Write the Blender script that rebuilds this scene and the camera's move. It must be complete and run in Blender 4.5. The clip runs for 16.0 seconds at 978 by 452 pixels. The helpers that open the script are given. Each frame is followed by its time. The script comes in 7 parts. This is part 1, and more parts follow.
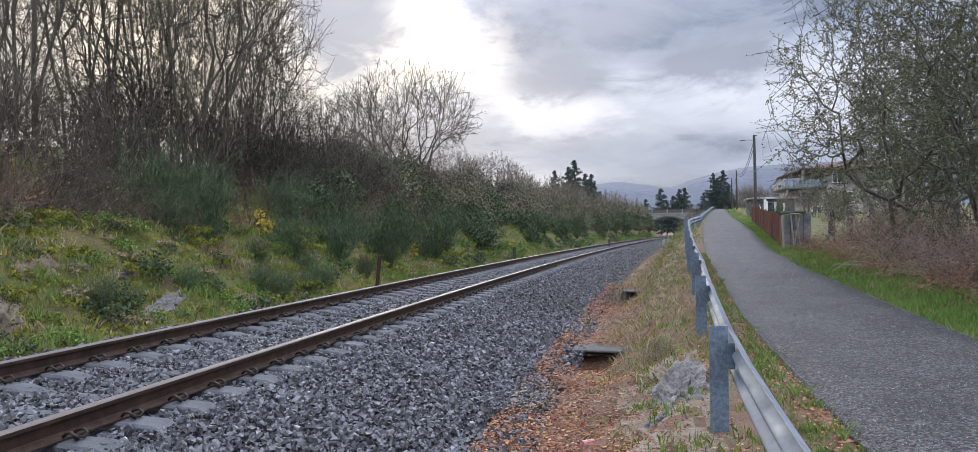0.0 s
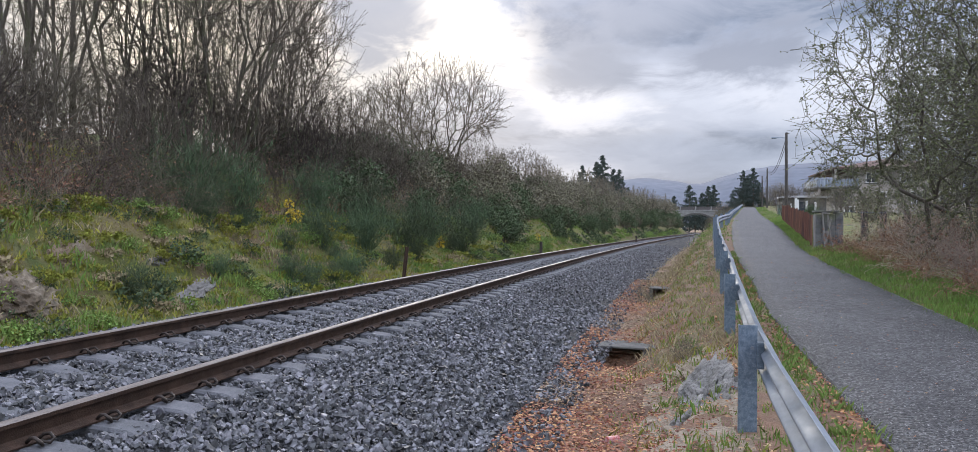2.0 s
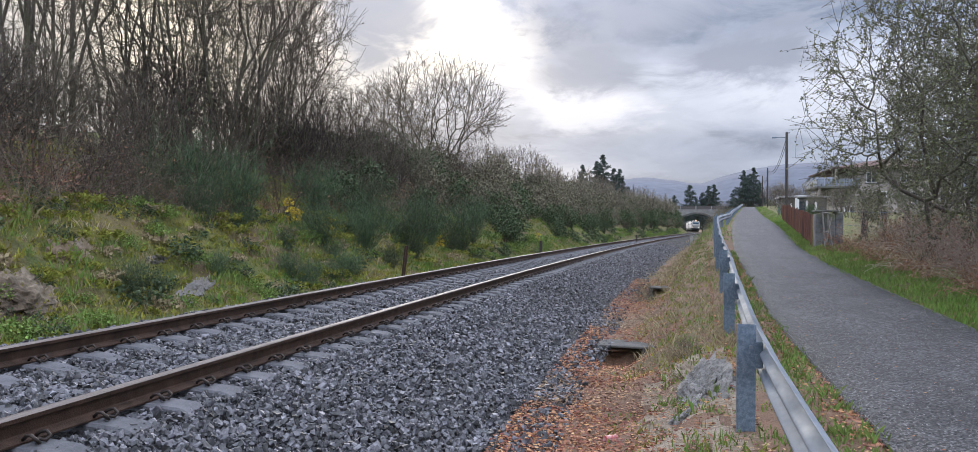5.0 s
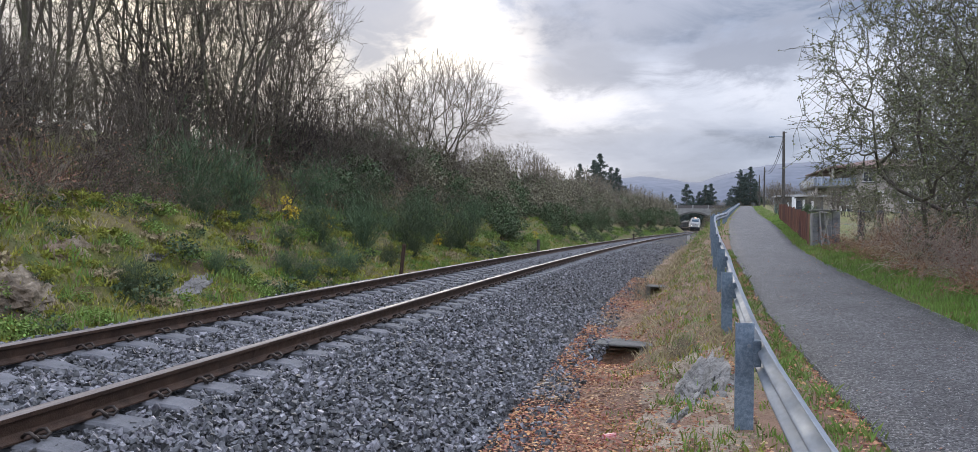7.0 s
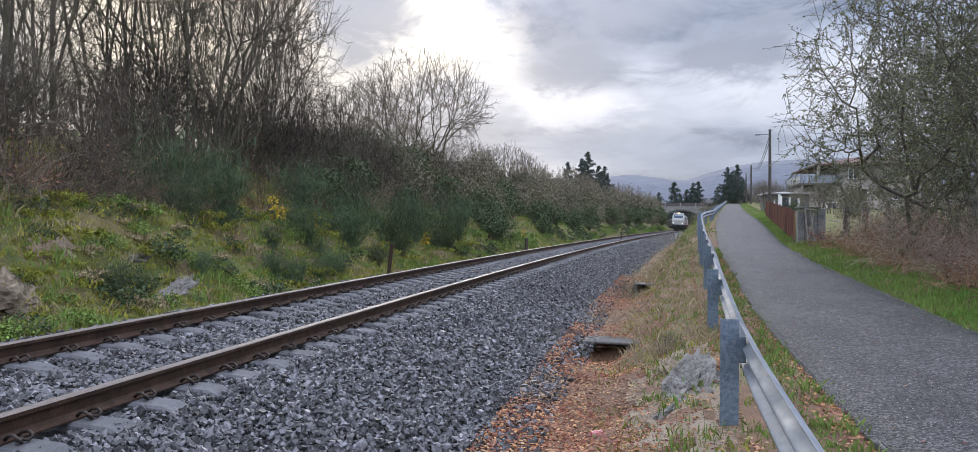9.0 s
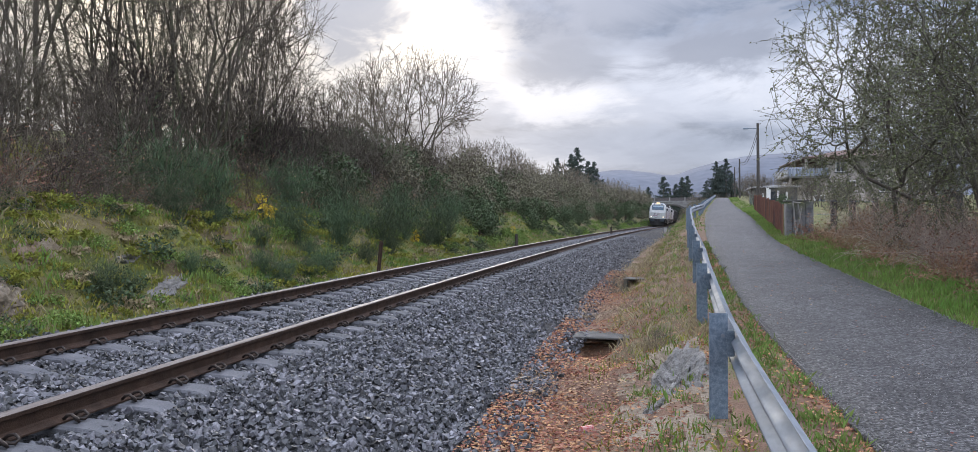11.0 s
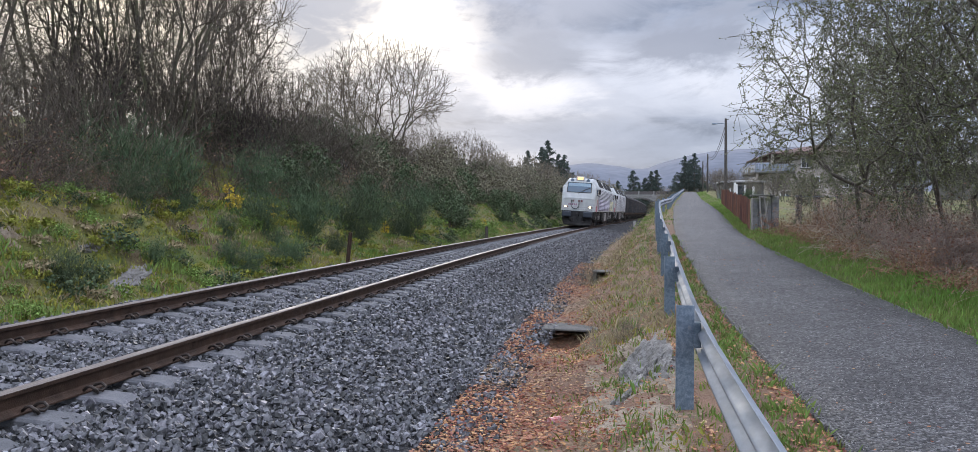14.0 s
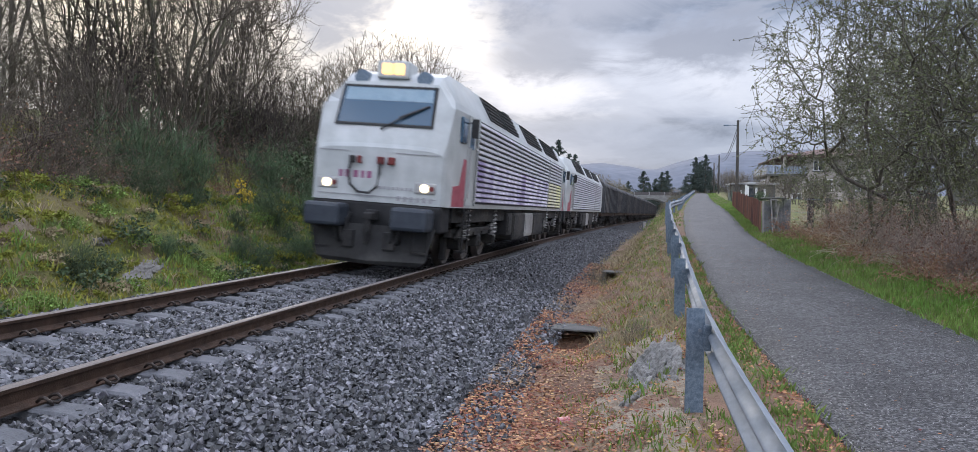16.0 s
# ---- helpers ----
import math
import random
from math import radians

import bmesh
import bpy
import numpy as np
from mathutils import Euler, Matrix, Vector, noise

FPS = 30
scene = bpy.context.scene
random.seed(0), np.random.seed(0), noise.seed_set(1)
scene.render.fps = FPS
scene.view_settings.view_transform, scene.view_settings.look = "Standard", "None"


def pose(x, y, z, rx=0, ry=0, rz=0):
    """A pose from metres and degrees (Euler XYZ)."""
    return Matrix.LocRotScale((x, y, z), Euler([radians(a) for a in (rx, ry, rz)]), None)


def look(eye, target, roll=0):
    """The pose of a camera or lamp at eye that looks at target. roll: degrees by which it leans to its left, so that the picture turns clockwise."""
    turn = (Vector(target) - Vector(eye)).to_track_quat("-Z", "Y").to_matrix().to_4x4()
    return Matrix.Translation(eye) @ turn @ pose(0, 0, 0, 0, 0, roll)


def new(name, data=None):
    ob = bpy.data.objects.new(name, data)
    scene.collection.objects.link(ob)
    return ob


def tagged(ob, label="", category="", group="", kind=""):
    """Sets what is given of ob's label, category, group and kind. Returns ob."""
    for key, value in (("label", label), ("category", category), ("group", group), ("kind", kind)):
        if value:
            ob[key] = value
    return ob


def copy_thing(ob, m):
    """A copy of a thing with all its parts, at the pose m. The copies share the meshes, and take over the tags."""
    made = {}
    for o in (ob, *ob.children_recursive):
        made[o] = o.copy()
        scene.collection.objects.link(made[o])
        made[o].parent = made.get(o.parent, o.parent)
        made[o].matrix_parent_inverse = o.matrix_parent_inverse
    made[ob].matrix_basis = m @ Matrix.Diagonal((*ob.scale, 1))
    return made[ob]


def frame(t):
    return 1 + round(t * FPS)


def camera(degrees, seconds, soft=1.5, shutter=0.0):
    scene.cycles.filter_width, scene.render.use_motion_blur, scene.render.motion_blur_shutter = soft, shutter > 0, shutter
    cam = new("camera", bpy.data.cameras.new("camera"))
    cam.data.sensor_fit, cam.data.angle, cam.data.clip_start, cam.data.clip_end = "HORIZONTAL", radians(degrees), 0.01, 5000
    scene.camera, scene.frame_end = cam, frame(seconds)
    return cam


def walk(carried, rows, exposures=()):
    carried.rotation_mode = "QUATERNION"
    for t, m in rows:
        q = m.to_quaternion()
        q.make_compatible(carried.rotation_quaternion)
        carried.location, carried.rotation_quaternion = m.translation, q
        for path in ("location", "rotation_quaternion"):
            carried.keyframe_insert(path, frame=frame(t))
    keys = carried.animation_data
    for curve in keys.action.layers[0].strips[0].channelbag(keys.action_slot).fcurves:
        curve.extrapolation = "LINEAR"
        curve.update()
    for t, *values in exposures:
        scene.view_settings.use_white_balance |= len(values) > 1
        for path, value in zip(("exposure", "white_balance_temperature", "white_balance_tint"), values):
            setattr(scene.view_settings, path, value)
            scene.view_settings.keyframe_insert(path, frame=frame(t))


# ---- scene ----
# fitted hand-held path: seconds, place, turn to the left, tilt up, lean (degrees)
PATH = [
    (0, 0.023, -0.001, 1.154, 10.630, 0.726, -0.759),
    (0.5, 0.014, 0.007, 1.155, 10.974, 0.587, -0.387),
    (1, 0.010, 0.001, 1.160, 11.247, 0.473, 0.055),
    (1.5, 0.003, -0.000, 1.156, 12.054, 0.286, 0.291),
    (2, 0.003, -0.006, 1.155, 12.626, 0.245, 0.354),
    (2.5, 0.009, -0.001, 1.155, 12.923, 0.235, 0.358),
    (3, 0.011, 0.002, 1.154, 13.064, 0.208, 0.374),
    (3.5, 0.012, 0.005, 1.156, 13.017, 0.200, 0.343),
    (4, 0.015, 0.012, 1.149, 12.821, 0.205, 0.313),
    (6.5, 0.006, 0.003, 1.148, 12.503, 0.143, 0.595),
    (7, 0.000, 0.000, 1.148, 12.423, 0.076, 0.586),
    (7.5, -0.000, 0.007, 1.145, 12.301, 0.104, 0.672),
    (8, 0.004, 0.001, 1.151, 12.086, 0.059, 0.627),
    (8.5, 0.016, -0.001, 1.148, 11.871, 0.034, 0.488),
    (9, 0.021, -0.002, 1.142, 11.549, 0.008, 0.258),
    (11.5, 0.037, 0.012, 1.146, 10.585, -0.273, -0.592),
    (12, 0.042, 0.007, 1.147, 10.267, -0.248, -1.014),
    (12.5, 0.051, 0.014, 1.141, 9.523, -0.359, -1.403),
    (13, 0.042, 0.017, 1.139, 8.983, -0.482, -1.240),
    (13.5, 0.038, 0.016, 1.136, 8.693, -0.636, -0.349),
    (14, 0.035, 0.019, 1.139, 8.560, -0.861, 0.112),
    (14.5, 0.032, 0.019, 1.143, 8.543, -1.072, 0.452),
    (15, 0.032, 0.015, 1.143, 8.666, -1.129, 0.750),
    (15.5, 0.028, 0.009, 1.146, 8.907, -1.049, 0.845),
    (16, 0.020, 0.002, 1.149, 9.276, -0.983, 0.940),
]


def held(x, y, z, yaw, tilt, lean):
    a, b = radians(yaw), radians(tilt)
    way = Vector((-math.sin(a) * math.cos(b), math.cos(a) * math.cos(b), math.sin(b)))
    eye = Vector((x, y, z))
    return look(eye, eye + way * 10, lean)


cam = camera(65.69, 16.0, soft=0.8, shutter=0.25)
walk(cam, [(r[0], held(*r[1:])) for r in PATH])

# ---- sky, sun, exposure ----
SUN_AZ, SUN_EL = -14.0, 15.0      # degrees, from the y axis to the right, and up
scene.view_settings.exposure = 0.25


def sun_way():
    a, e = radians(SUN_AZ), radians(SUN_EL)
    return Vector((math.sin(a) * math.cos(e), math.cos(a) * math.cos(e), math.sin(e)))


def make_world():
    world = bpy.data.worlds.new("sky")
    scene.world = world
    world.use_nodes = True
    nt = world.node_tree
    nt.nodes.clear()
    N = nt.nodes.new
    L = nt.links.new

    def math_node(op, a, b=None, c=None):
        n = N("ShaderNodeMath")
        n.operation = op
        for i, v in enumerate((a, b, c)):
            if v is None:
                continue
            if isinstance(v, (int, float)):
                n.inputs[i].default_value = v
            else:
                L(v, n.inputs[i])
        return n.outputs[0]

    def ramp(fac, *stops):
        n = N("ShaderNodeValToRGB")
        n.color_ramp.interpolation = "EASE"
        while len(n.color_ramp.elements) < len(stops):
            n.color_ramp.elements.new(0.5)
        for e, (p, c) in zip(n.color_ramp.elements, stops):
            e.position, e.color = p, (*c, 1)
        L(fac, n.inputs[0])
        return n.outputs[0]

    def mix(fac, a, b, kind="MIX"):
        n = N("ShaderNodeMix")
        n.data_type, n.blend_type = "RGBA", kind
        for sock, v in ((n.inputs[0], fac), (n.inputs[6], a), (n.inputs[7], b)):
            if isinstance(v, (int, float)):
                sock.default_value = v
            elif isinstance(v, tuple):
                sock.default_value = (*v, 1)
            else:
                L(v, sock)
        return n.outputs[2]

    tc = N("ShaderNodeTexCoord")
    sep = N("ShaderNodeSeparateXYZ")
    L(tc.outputs["Generated"], sep.inputs[0])
    up = math_node("MAXIMUM", sep.outputs[2], 0.0)
    # flat cloud deck: direction over height
    den = math_node("ADD", up, 0.26)
    com = N("ShaderNodeCombineXYZ")
    L(math_node("DIVIDE", sep.outputs[0], den), com.inputs[0])
    L(math_node("DIVIDE", sep.outputs[1], den), com.inputs[1])

    def clouds(scale, detail, rough, off, distortion=0.0):
        m = N("ShaderNodeMapping")
        m.inputs[1].default_value = off
        L(com.outputs[0], m.inputs[0])
        n = N("ShaderNodeTexNoise")
        n.inputs["Scale"].default_value, n.inputs["Detail"].default_value = scale, detail
        n.inputs["Roughness"].default_value, n.inputs["Distortion"].default_value = rough, distortion
        L(m.outputs[0], n.inputs["Vector"])
        return n.outputs[0]

    big = clouds(0.85, 7, 0.55, (0.9, 0.3, 0.0), 0.35)
    fine = clouds(1.9, 8, 0.6, (4.0, 1.0, 3.0), 0.2)
    both = math_node("ADD", math_node("MULTIPLY", big, 0.75), math_node("MULTIPLY", fine, 0.25))
    deck = ramp(both, (0.425, (0.15, 0.19, 0.28)), (0.475, (0.265, 0.315, 0.435)), (0.52, (0.425, 0.48, 0.61)), (0.57, (0.64, 0.675, 0.78)))
    # single clouds by bearing (to the right of the y axis) and height, their rims torn by noise
    bearing = math_node("MULTIPLY", math_node("ARCTAN2", sep.outputs[0], sep.outputs[1]), 180 / math.pi)
    height = math_node("MULTIPLY", math_node("ARCSINE", sep.outputs[2]), 180 / math.pi)
    tear = math_node("MULTIPLY", math_node("SUBTRACT", clouds(3.2, 9, 0.62, (2.0, 7.0, 1.0), 0.5), 0.5), 3.4)

    def cloud(az, el, wide, high, thick, torn=1.0):
        p = math_node("POWER", math_node("ABSOLUTE", math_node("DIVIDE", math_node("SUBTRACT", bearing, az), wide)), 2.0)
        q = math_node("POWER", math_node("ABSOLUTE", math_node("DIVIDE", math_node("SUBTRACT", height, el), high)), 2.0)
        d = math_node("ADD", math_node("SQRT", math_node("ADD", p, q)), math_node("MULTIPLY", tear, torn))
        n = N("ShaderNodeMapRange")
        n.interpolation_type = "SMOOTHSTEP"
        n.inputs[1].default_value, n.inputs[2].default_value = 1.35, 0.45
        n.inputs[3].default_value, n.inputs[4].default_value = 0.0, thick
        L(d, n.inputs[0])
        return n.outputs[0]

    deck = mix(cloud(-3.0, 10.0, 26.0, 4.0, 0.6, 0.5), deck, (0.66, 0.70, 0.82))
    deck = mix(cloud(-15.2, 13.8, 6.4, 3.6, 1.0), deck, (0.98, 0.95, 0.93))
    deck = mix(cloud(-5.5, 9.0, 5.0, 1.6, 0.7), deck, (0.86, 0.87, 0.95))
    deck = mix(cloud(-1.0, 15.6, 10.0, 3.6, 0.85), deck, (0.295, 0.33, 0.425))
    deck = mix(cloud(4.5, 12.2, 6.0, 2.6, 0.85), deck, (0.225, 0.255, 0.34))
    deck = mix(cloud(-4.0, 12.0, 4.5, 1.7, 0.8), deck, (0.26, 0.295, 0.385))
    deck = mix(cloud(2.0, 5.2, 11.0, 1.6, 0.6), deck, (0.36, 0.42, 0.56))
    # the warm glow of the low sun behind the wood
    dot2 = N("ShaderNodeVectorMath")
    dot2.operation = "DOT_PRODUCT"
    L(tc.outputs["Generated"], dot2.inputs[0])
    dot2.inputs[1].default_value = Vector((-0.56, 0.80, 0.20)).normalized()
    warm = math_node("POWER", math_node("MAXIMUM", dot2.outputs["Value"], 0.0), 30.0)
    deck = mix(math_node("MINIMUM", math_node("MULTIPLY", warm, math_node("ADD", both, 0.25)), 1.0), deck, (1.05, 0.90, 0.66))
    deck = mix(cloud(-20.8, 15.8, 3.6, 3.6, 0.9), deck, (0.27, 0.30, 0.38))
    # pale band at the skyline, brighter zenith of an overcast sky
    low = math_node("POWER", math_node("SUBTRACT", 1.0, up), 9.0)
    deck = mix(math_node("MULTIPLY", low, 0.55), deck, (0.41, 0.475, 0.63))
    lift = math_node("ADD", 1.0, math_node("ADD", math_node("MULTIPLY", math_node("POWER", up, 2.0), 7.0), math_node("MULTIPLY", math_node("MAXIMUM", math_node("MULTIPLY", sep.outputs[1], -1.0), 0.0), 1.6)))
    deck = mix(1.0, deck, lift, "MULTIPLY")
    # the high cloud is less blue than the low
    deck = mix(1.0, deck, mix(math_node("MINIMUM", math_node("MULTIPLY", math_node("POWER", up, 1.5), 1.8), 1.0), (1.0, 1.0, 1.0), (1.07, 1.0, 0.93)), "MULTIPLY")
    sky = N("ShaderNodeTexSky")
    sky.sky_type, sky.sun_disc = "NISHITA", False
    sky.sun_elevation, sky.sun_rotation = radians(SUN_EL), radians(SUN_AZ)
    bg_sky, bg_deck = N("ShaderNodeBackground"), N("ShaderNodeBackground")
    L(sky.outputs[0], bg_sky.inputs[0])
    bg_sky.inputs[1].default_value = 0.06
    L(deck, bg_deck.inputs[0])
    bg_deck.inputs[1].default_value = 0.92
    ms = N("ShaderNodeMixShader")
    ms.inputs[0].default_value = 0.93
    L(bg_sky.outputs[0], ms.inputs[1])
    L(bg_deck.outputs[0], ms.inputs[2])
    out = N("ShaderNodeOutputWorld")
    L(ms.outputs[0], out.inputs[0])


make_world()
sun = new("sun", bpy.data.lights.new("sun", "SUN"))
sun.data.energy, sun.data.angle, sun.data.color = 1.2, radians(24), (1.0, 0.93, 0.84)
sun.matrix_world = look(sun_way() * 50, (0, 0, 0))


# ---- materials ----
def material(name, a, b, scale=8.0, rough=0.8, bump=0.3, metal=0.0, c=None, fine=60.0, vary=0.0, stretch=(1, 1, 1), speck=0.55, bump_scale=None, spec=0.4, island=False, dist=0.02):
    """Two-scale mottled surface: colours a and b mixed by noise, c in patches, fine grain in the relief."""
    m = bpy.data.materials.new(name)
    m.use_nodes = True
    nt = m.node_tree
    bsdf = nt.nodes["Principled BSDF"]
    N, L = nt.nodes.new, nt.links.new
    tc, mp = N("ShaderNodeTexCoord"), N("ShaderNodeMapping")
    mp.inputs[3].default_value = stretch
    L(tc.outputs["Object"], mp.inputs[0])

    def noise_node(s, d=5.0):
        n = N("ShaderNodeTexNoise")
        n.inputs["Scale"].default_value, n.inputs["Detail"].default_value = s, d
        L(mp.outputs[0], n.inputs["Vector"])
        return n.outputs[0]

    def mix(fac, x, y, kind="MIX"):
        n = N("ShaderNodeMix")
        n.data_type, n.blend_type = "RGBA", kind
        for sock, v in ((n.inputs[0], fac), (n.inputs[6], x), (n.inputs[7], y)):
            if isinstance(v, (int, float)):
                sock.default_value = v
            elif isinstance(v, tuple):
                sock.default_value = (*v, 1)
            else:
                L(v, sock)
        return n.outputs[2]

    def span(v, lo, hi, to0=0.0, to1=1.0):
        n = N("ShaderNodeMapRange")
        n.inputs[1].default_value, n.inputs[2].default_value = lo, hi
        n.inputs[3].default_value, n.inputs[4].default_value = to0, to1
        L(v, n.inputs[0])
        return n.outputs[0]

    col = mix(span(noise_node(scale), 0.35, 0.65), a, b)
    if c:
        col = mix(span(noise_node(scale * 0.23, 6), 0.5, 0.62), col, c)
    grain = noise_node(fine, 3)
    col = mix(0.55 if speck > 0.5 else 1.0, col, mix(span(grain, 0.3, 0.7), (speck, speck, speck), (1.0, 1.0, 1.0)), "MULTIPLY")
    if vary:
        if island:
            g = N("ShaderNodeNewGeometry")
            r = g.outputs["Random Per Island"]
        else:
            r = N("ShaderNodeObjectInfo").outputs["Random"]
        hsv = N("ShaderNodeHueSaturation")
        L(span(r, 0, 1, 1 - vary, 1 + vary), hsv.inputs["Value"])
        L(span(r, 0, 1, 0.5 - vary * 0.06, 0.5 + vary * 0.06), hsv.inputs["Hue"])
        L(col, hsv.inputs["Color"])
        col = hsv.outputs[0]
    L(col, bsdf.inputs["Base Color"])
    L(span(noise_node(scale * 2.1), 0.3, 0.7, max(rough - 0.12, 0.03), min(rough + 0.12, 1)), bsdf.inputs["Roughness"])
    bsdf.inputs["Metallic"].default_value = metal
    bsdf.inputs["Specular IOR Level"].default_value = spec
    if bump:
        bn = N("ShaderNodeBump")
        bn.inputs["Strength"].default_value, bn.inputs["Distance"].default_value = bump, dist
        L(noise_node(bump_scale, 4) if bump_scale else grain, bn.inputs["Height"])
        L(bn.outputs[0], bsdf.inputs["Normal"])
    return m


def glow(name, colour, strength):
    m = bpy.data.materials.new(name)
    m.use_nodes = True
    b = m.node_tree.nodes["Principled BSDF"]
    b.inputs["Base Color"].default_value = (colour[0] * 0.3, colour[1] * 0.3, colour[2] * 0.3, 1)
    b.inputs["Emission Color"].default_value = (*colour, 1)
    b.inputs["Emission Strength"].default_value = strength
    return m


M_SOIL = material("soil_and_moss", (0.070, 0.100, 0.020), (0.17, 0.155, 0.045), 2.2, 0.95, 0.9, c=(0.13, 0.095, 0.05), fine=18, dist=0.06)
M_DITCH = material("leaf_litter", (0.25, 0.15, 0.10), (0.17, 0.11, 0.075), 3.0, 0.95, 0.8, c=(0.19, 0.165, 0.09), fine=45, dist=0.04)
M_EARTH = material("sandy_earth", (0.27, 0.215, 0.155), (0.37, 0.305, 0.23), 4, 0.95, 0.9, c=(0.21, 0.155, 0.105), fine=30, dist=0.05)
# bed under the loose stones, near black: shade of their gaps painted in
M_BALLAST = material("ballast_bed_gap_shade", (0.010, 0.010, 0.011), (0.045, 0.045, 0.05), 26, 0.85, 1.0, fine=40, dist=0.06)


def asphalt_mat():
    """Worn asphalt: chippings of many greys in a dark binder, paler where wheels have polished it, stains and cracks."""
    m = bpy.data.materials.new("worn_asphalt")
    m.use_nodes = True
    nt = m.node_tree
    bsdf = nt.nodes["Principled BSDF"]
    N, L = nt.nodes.new, nt.links.new
    tc = N("ShaderNodeTexCoord")

    def tex(kind, scale, **sockets):
        n = N(kind)
        n.inputs["Scale"].default_value = scale
        for k, v in sockets.items():
            n.inputs[k].default_value = v
        L(tc.outputs["Object"], n.inputs["Vector"])
        return n

    def span(v, lo, hi, to0, to1):
        n = N("ShaderNodeMapRange")
        for i, k in enumerate((lo, hi, to0, to1)):
            n.inputs[i + 1].default_value = k
        L(v, n.inputs[0])
        return n.outputs[0]

    def mul(p, q):
        n = N("ShaderNodeMath")
        n.operation = "MULTIPLY"
        L(p, n.inputs[0])
        L(q, n.inputs[1])
        return n.outputs[0]

    chips = tex("ShaderNodeTexVoronoi", 48.0)
    grey = N("ShaderNodeSeparateColor")
    L(chips.outputs["Color"], grey.inputs[0])
    chip = span(grey.outputs[0], 0.25, 1.0, 0.018, 0.185)
    edge = span(chips.outputs["Distance"], 0.25, 0.75, 1.0, 0.30)
    clump = span(tex("ShaderNodeTexNoise", 7.0, Detail=6.0, Roughness=0.7).outputs[0], 0.3, 0.7, 0.62, 1.35)
    wear = span(tex("ShaderNodeTexNoise", 0.75, Detail=5.0, Roughness=0.6).outputs[0], 0.36, 0.64, 0.66, 1.24)
    value = mul(mul(chip, edge), mul(clump, wear))
    col = N("ShaderNodeCombineColor")
    L(value, col.inputs[0])
    L(value, col.inputs[1])
    L(span(value, 0, 1, 0.002, 1.03), col.inputs[2])
    L(col.outputs[0], bsdf.inputs["Base Color"])
    bsdf.inputs["Roughness"].default_value = 0.6
    bsdf.inputs["Specular IOR Level"].default_value = 0.4
    bn = N("ShaderNodeBump")
    bn.inputs["Strength"].default_value, bn.inputs["Distance"].default_value = 1.0, 0.012
    L(chips.outputs["Distance"], bn.inputs["Height"])
    bn.invert = True
    L(bn.outputs[0], bsdf.inputs["Normal"])
    return m


M_ASPHALT = asphalt_mat()
M_RUST = material("rusty_rail_steel", (0.042, 0.025, 0.017), (0.075, 0.044, 0.030), 6, 0.7, 0.3, 0.3, fine=90)
M_RAILTOP = material("worn_rail_head", (0.19, 0.16, 0.145), (0.25, 0.22, 0.205), 4, 0.5, 0.1, 0.4, stretch=(8, 0.2, 1))
M_CONCRETE = material("sleeper_concrete", (0.085, 0.088, 0.098), (0.135, 0.138, 0.15), 5, 0.9, 0.4, fine=70, vary=0.15)
M_GALV = material("galvanised_steel", (0.20, 0.23, 0.265), (0.27, 0.30, 0.335), 5, 0.68, 0.0, 0.12, c=(0.16, 0.18, 0.205), fine=30, speck=0.7, vary=0.06, stretch=(1, 0.4, 1))
M_GALVPOST = material("galvanised_post_steel", (0.12, 0.165, 0.215), (0.21, 0.265, 0.32), 30, 0.5, 0.1, 0.55, fine=120, vary=0.08)


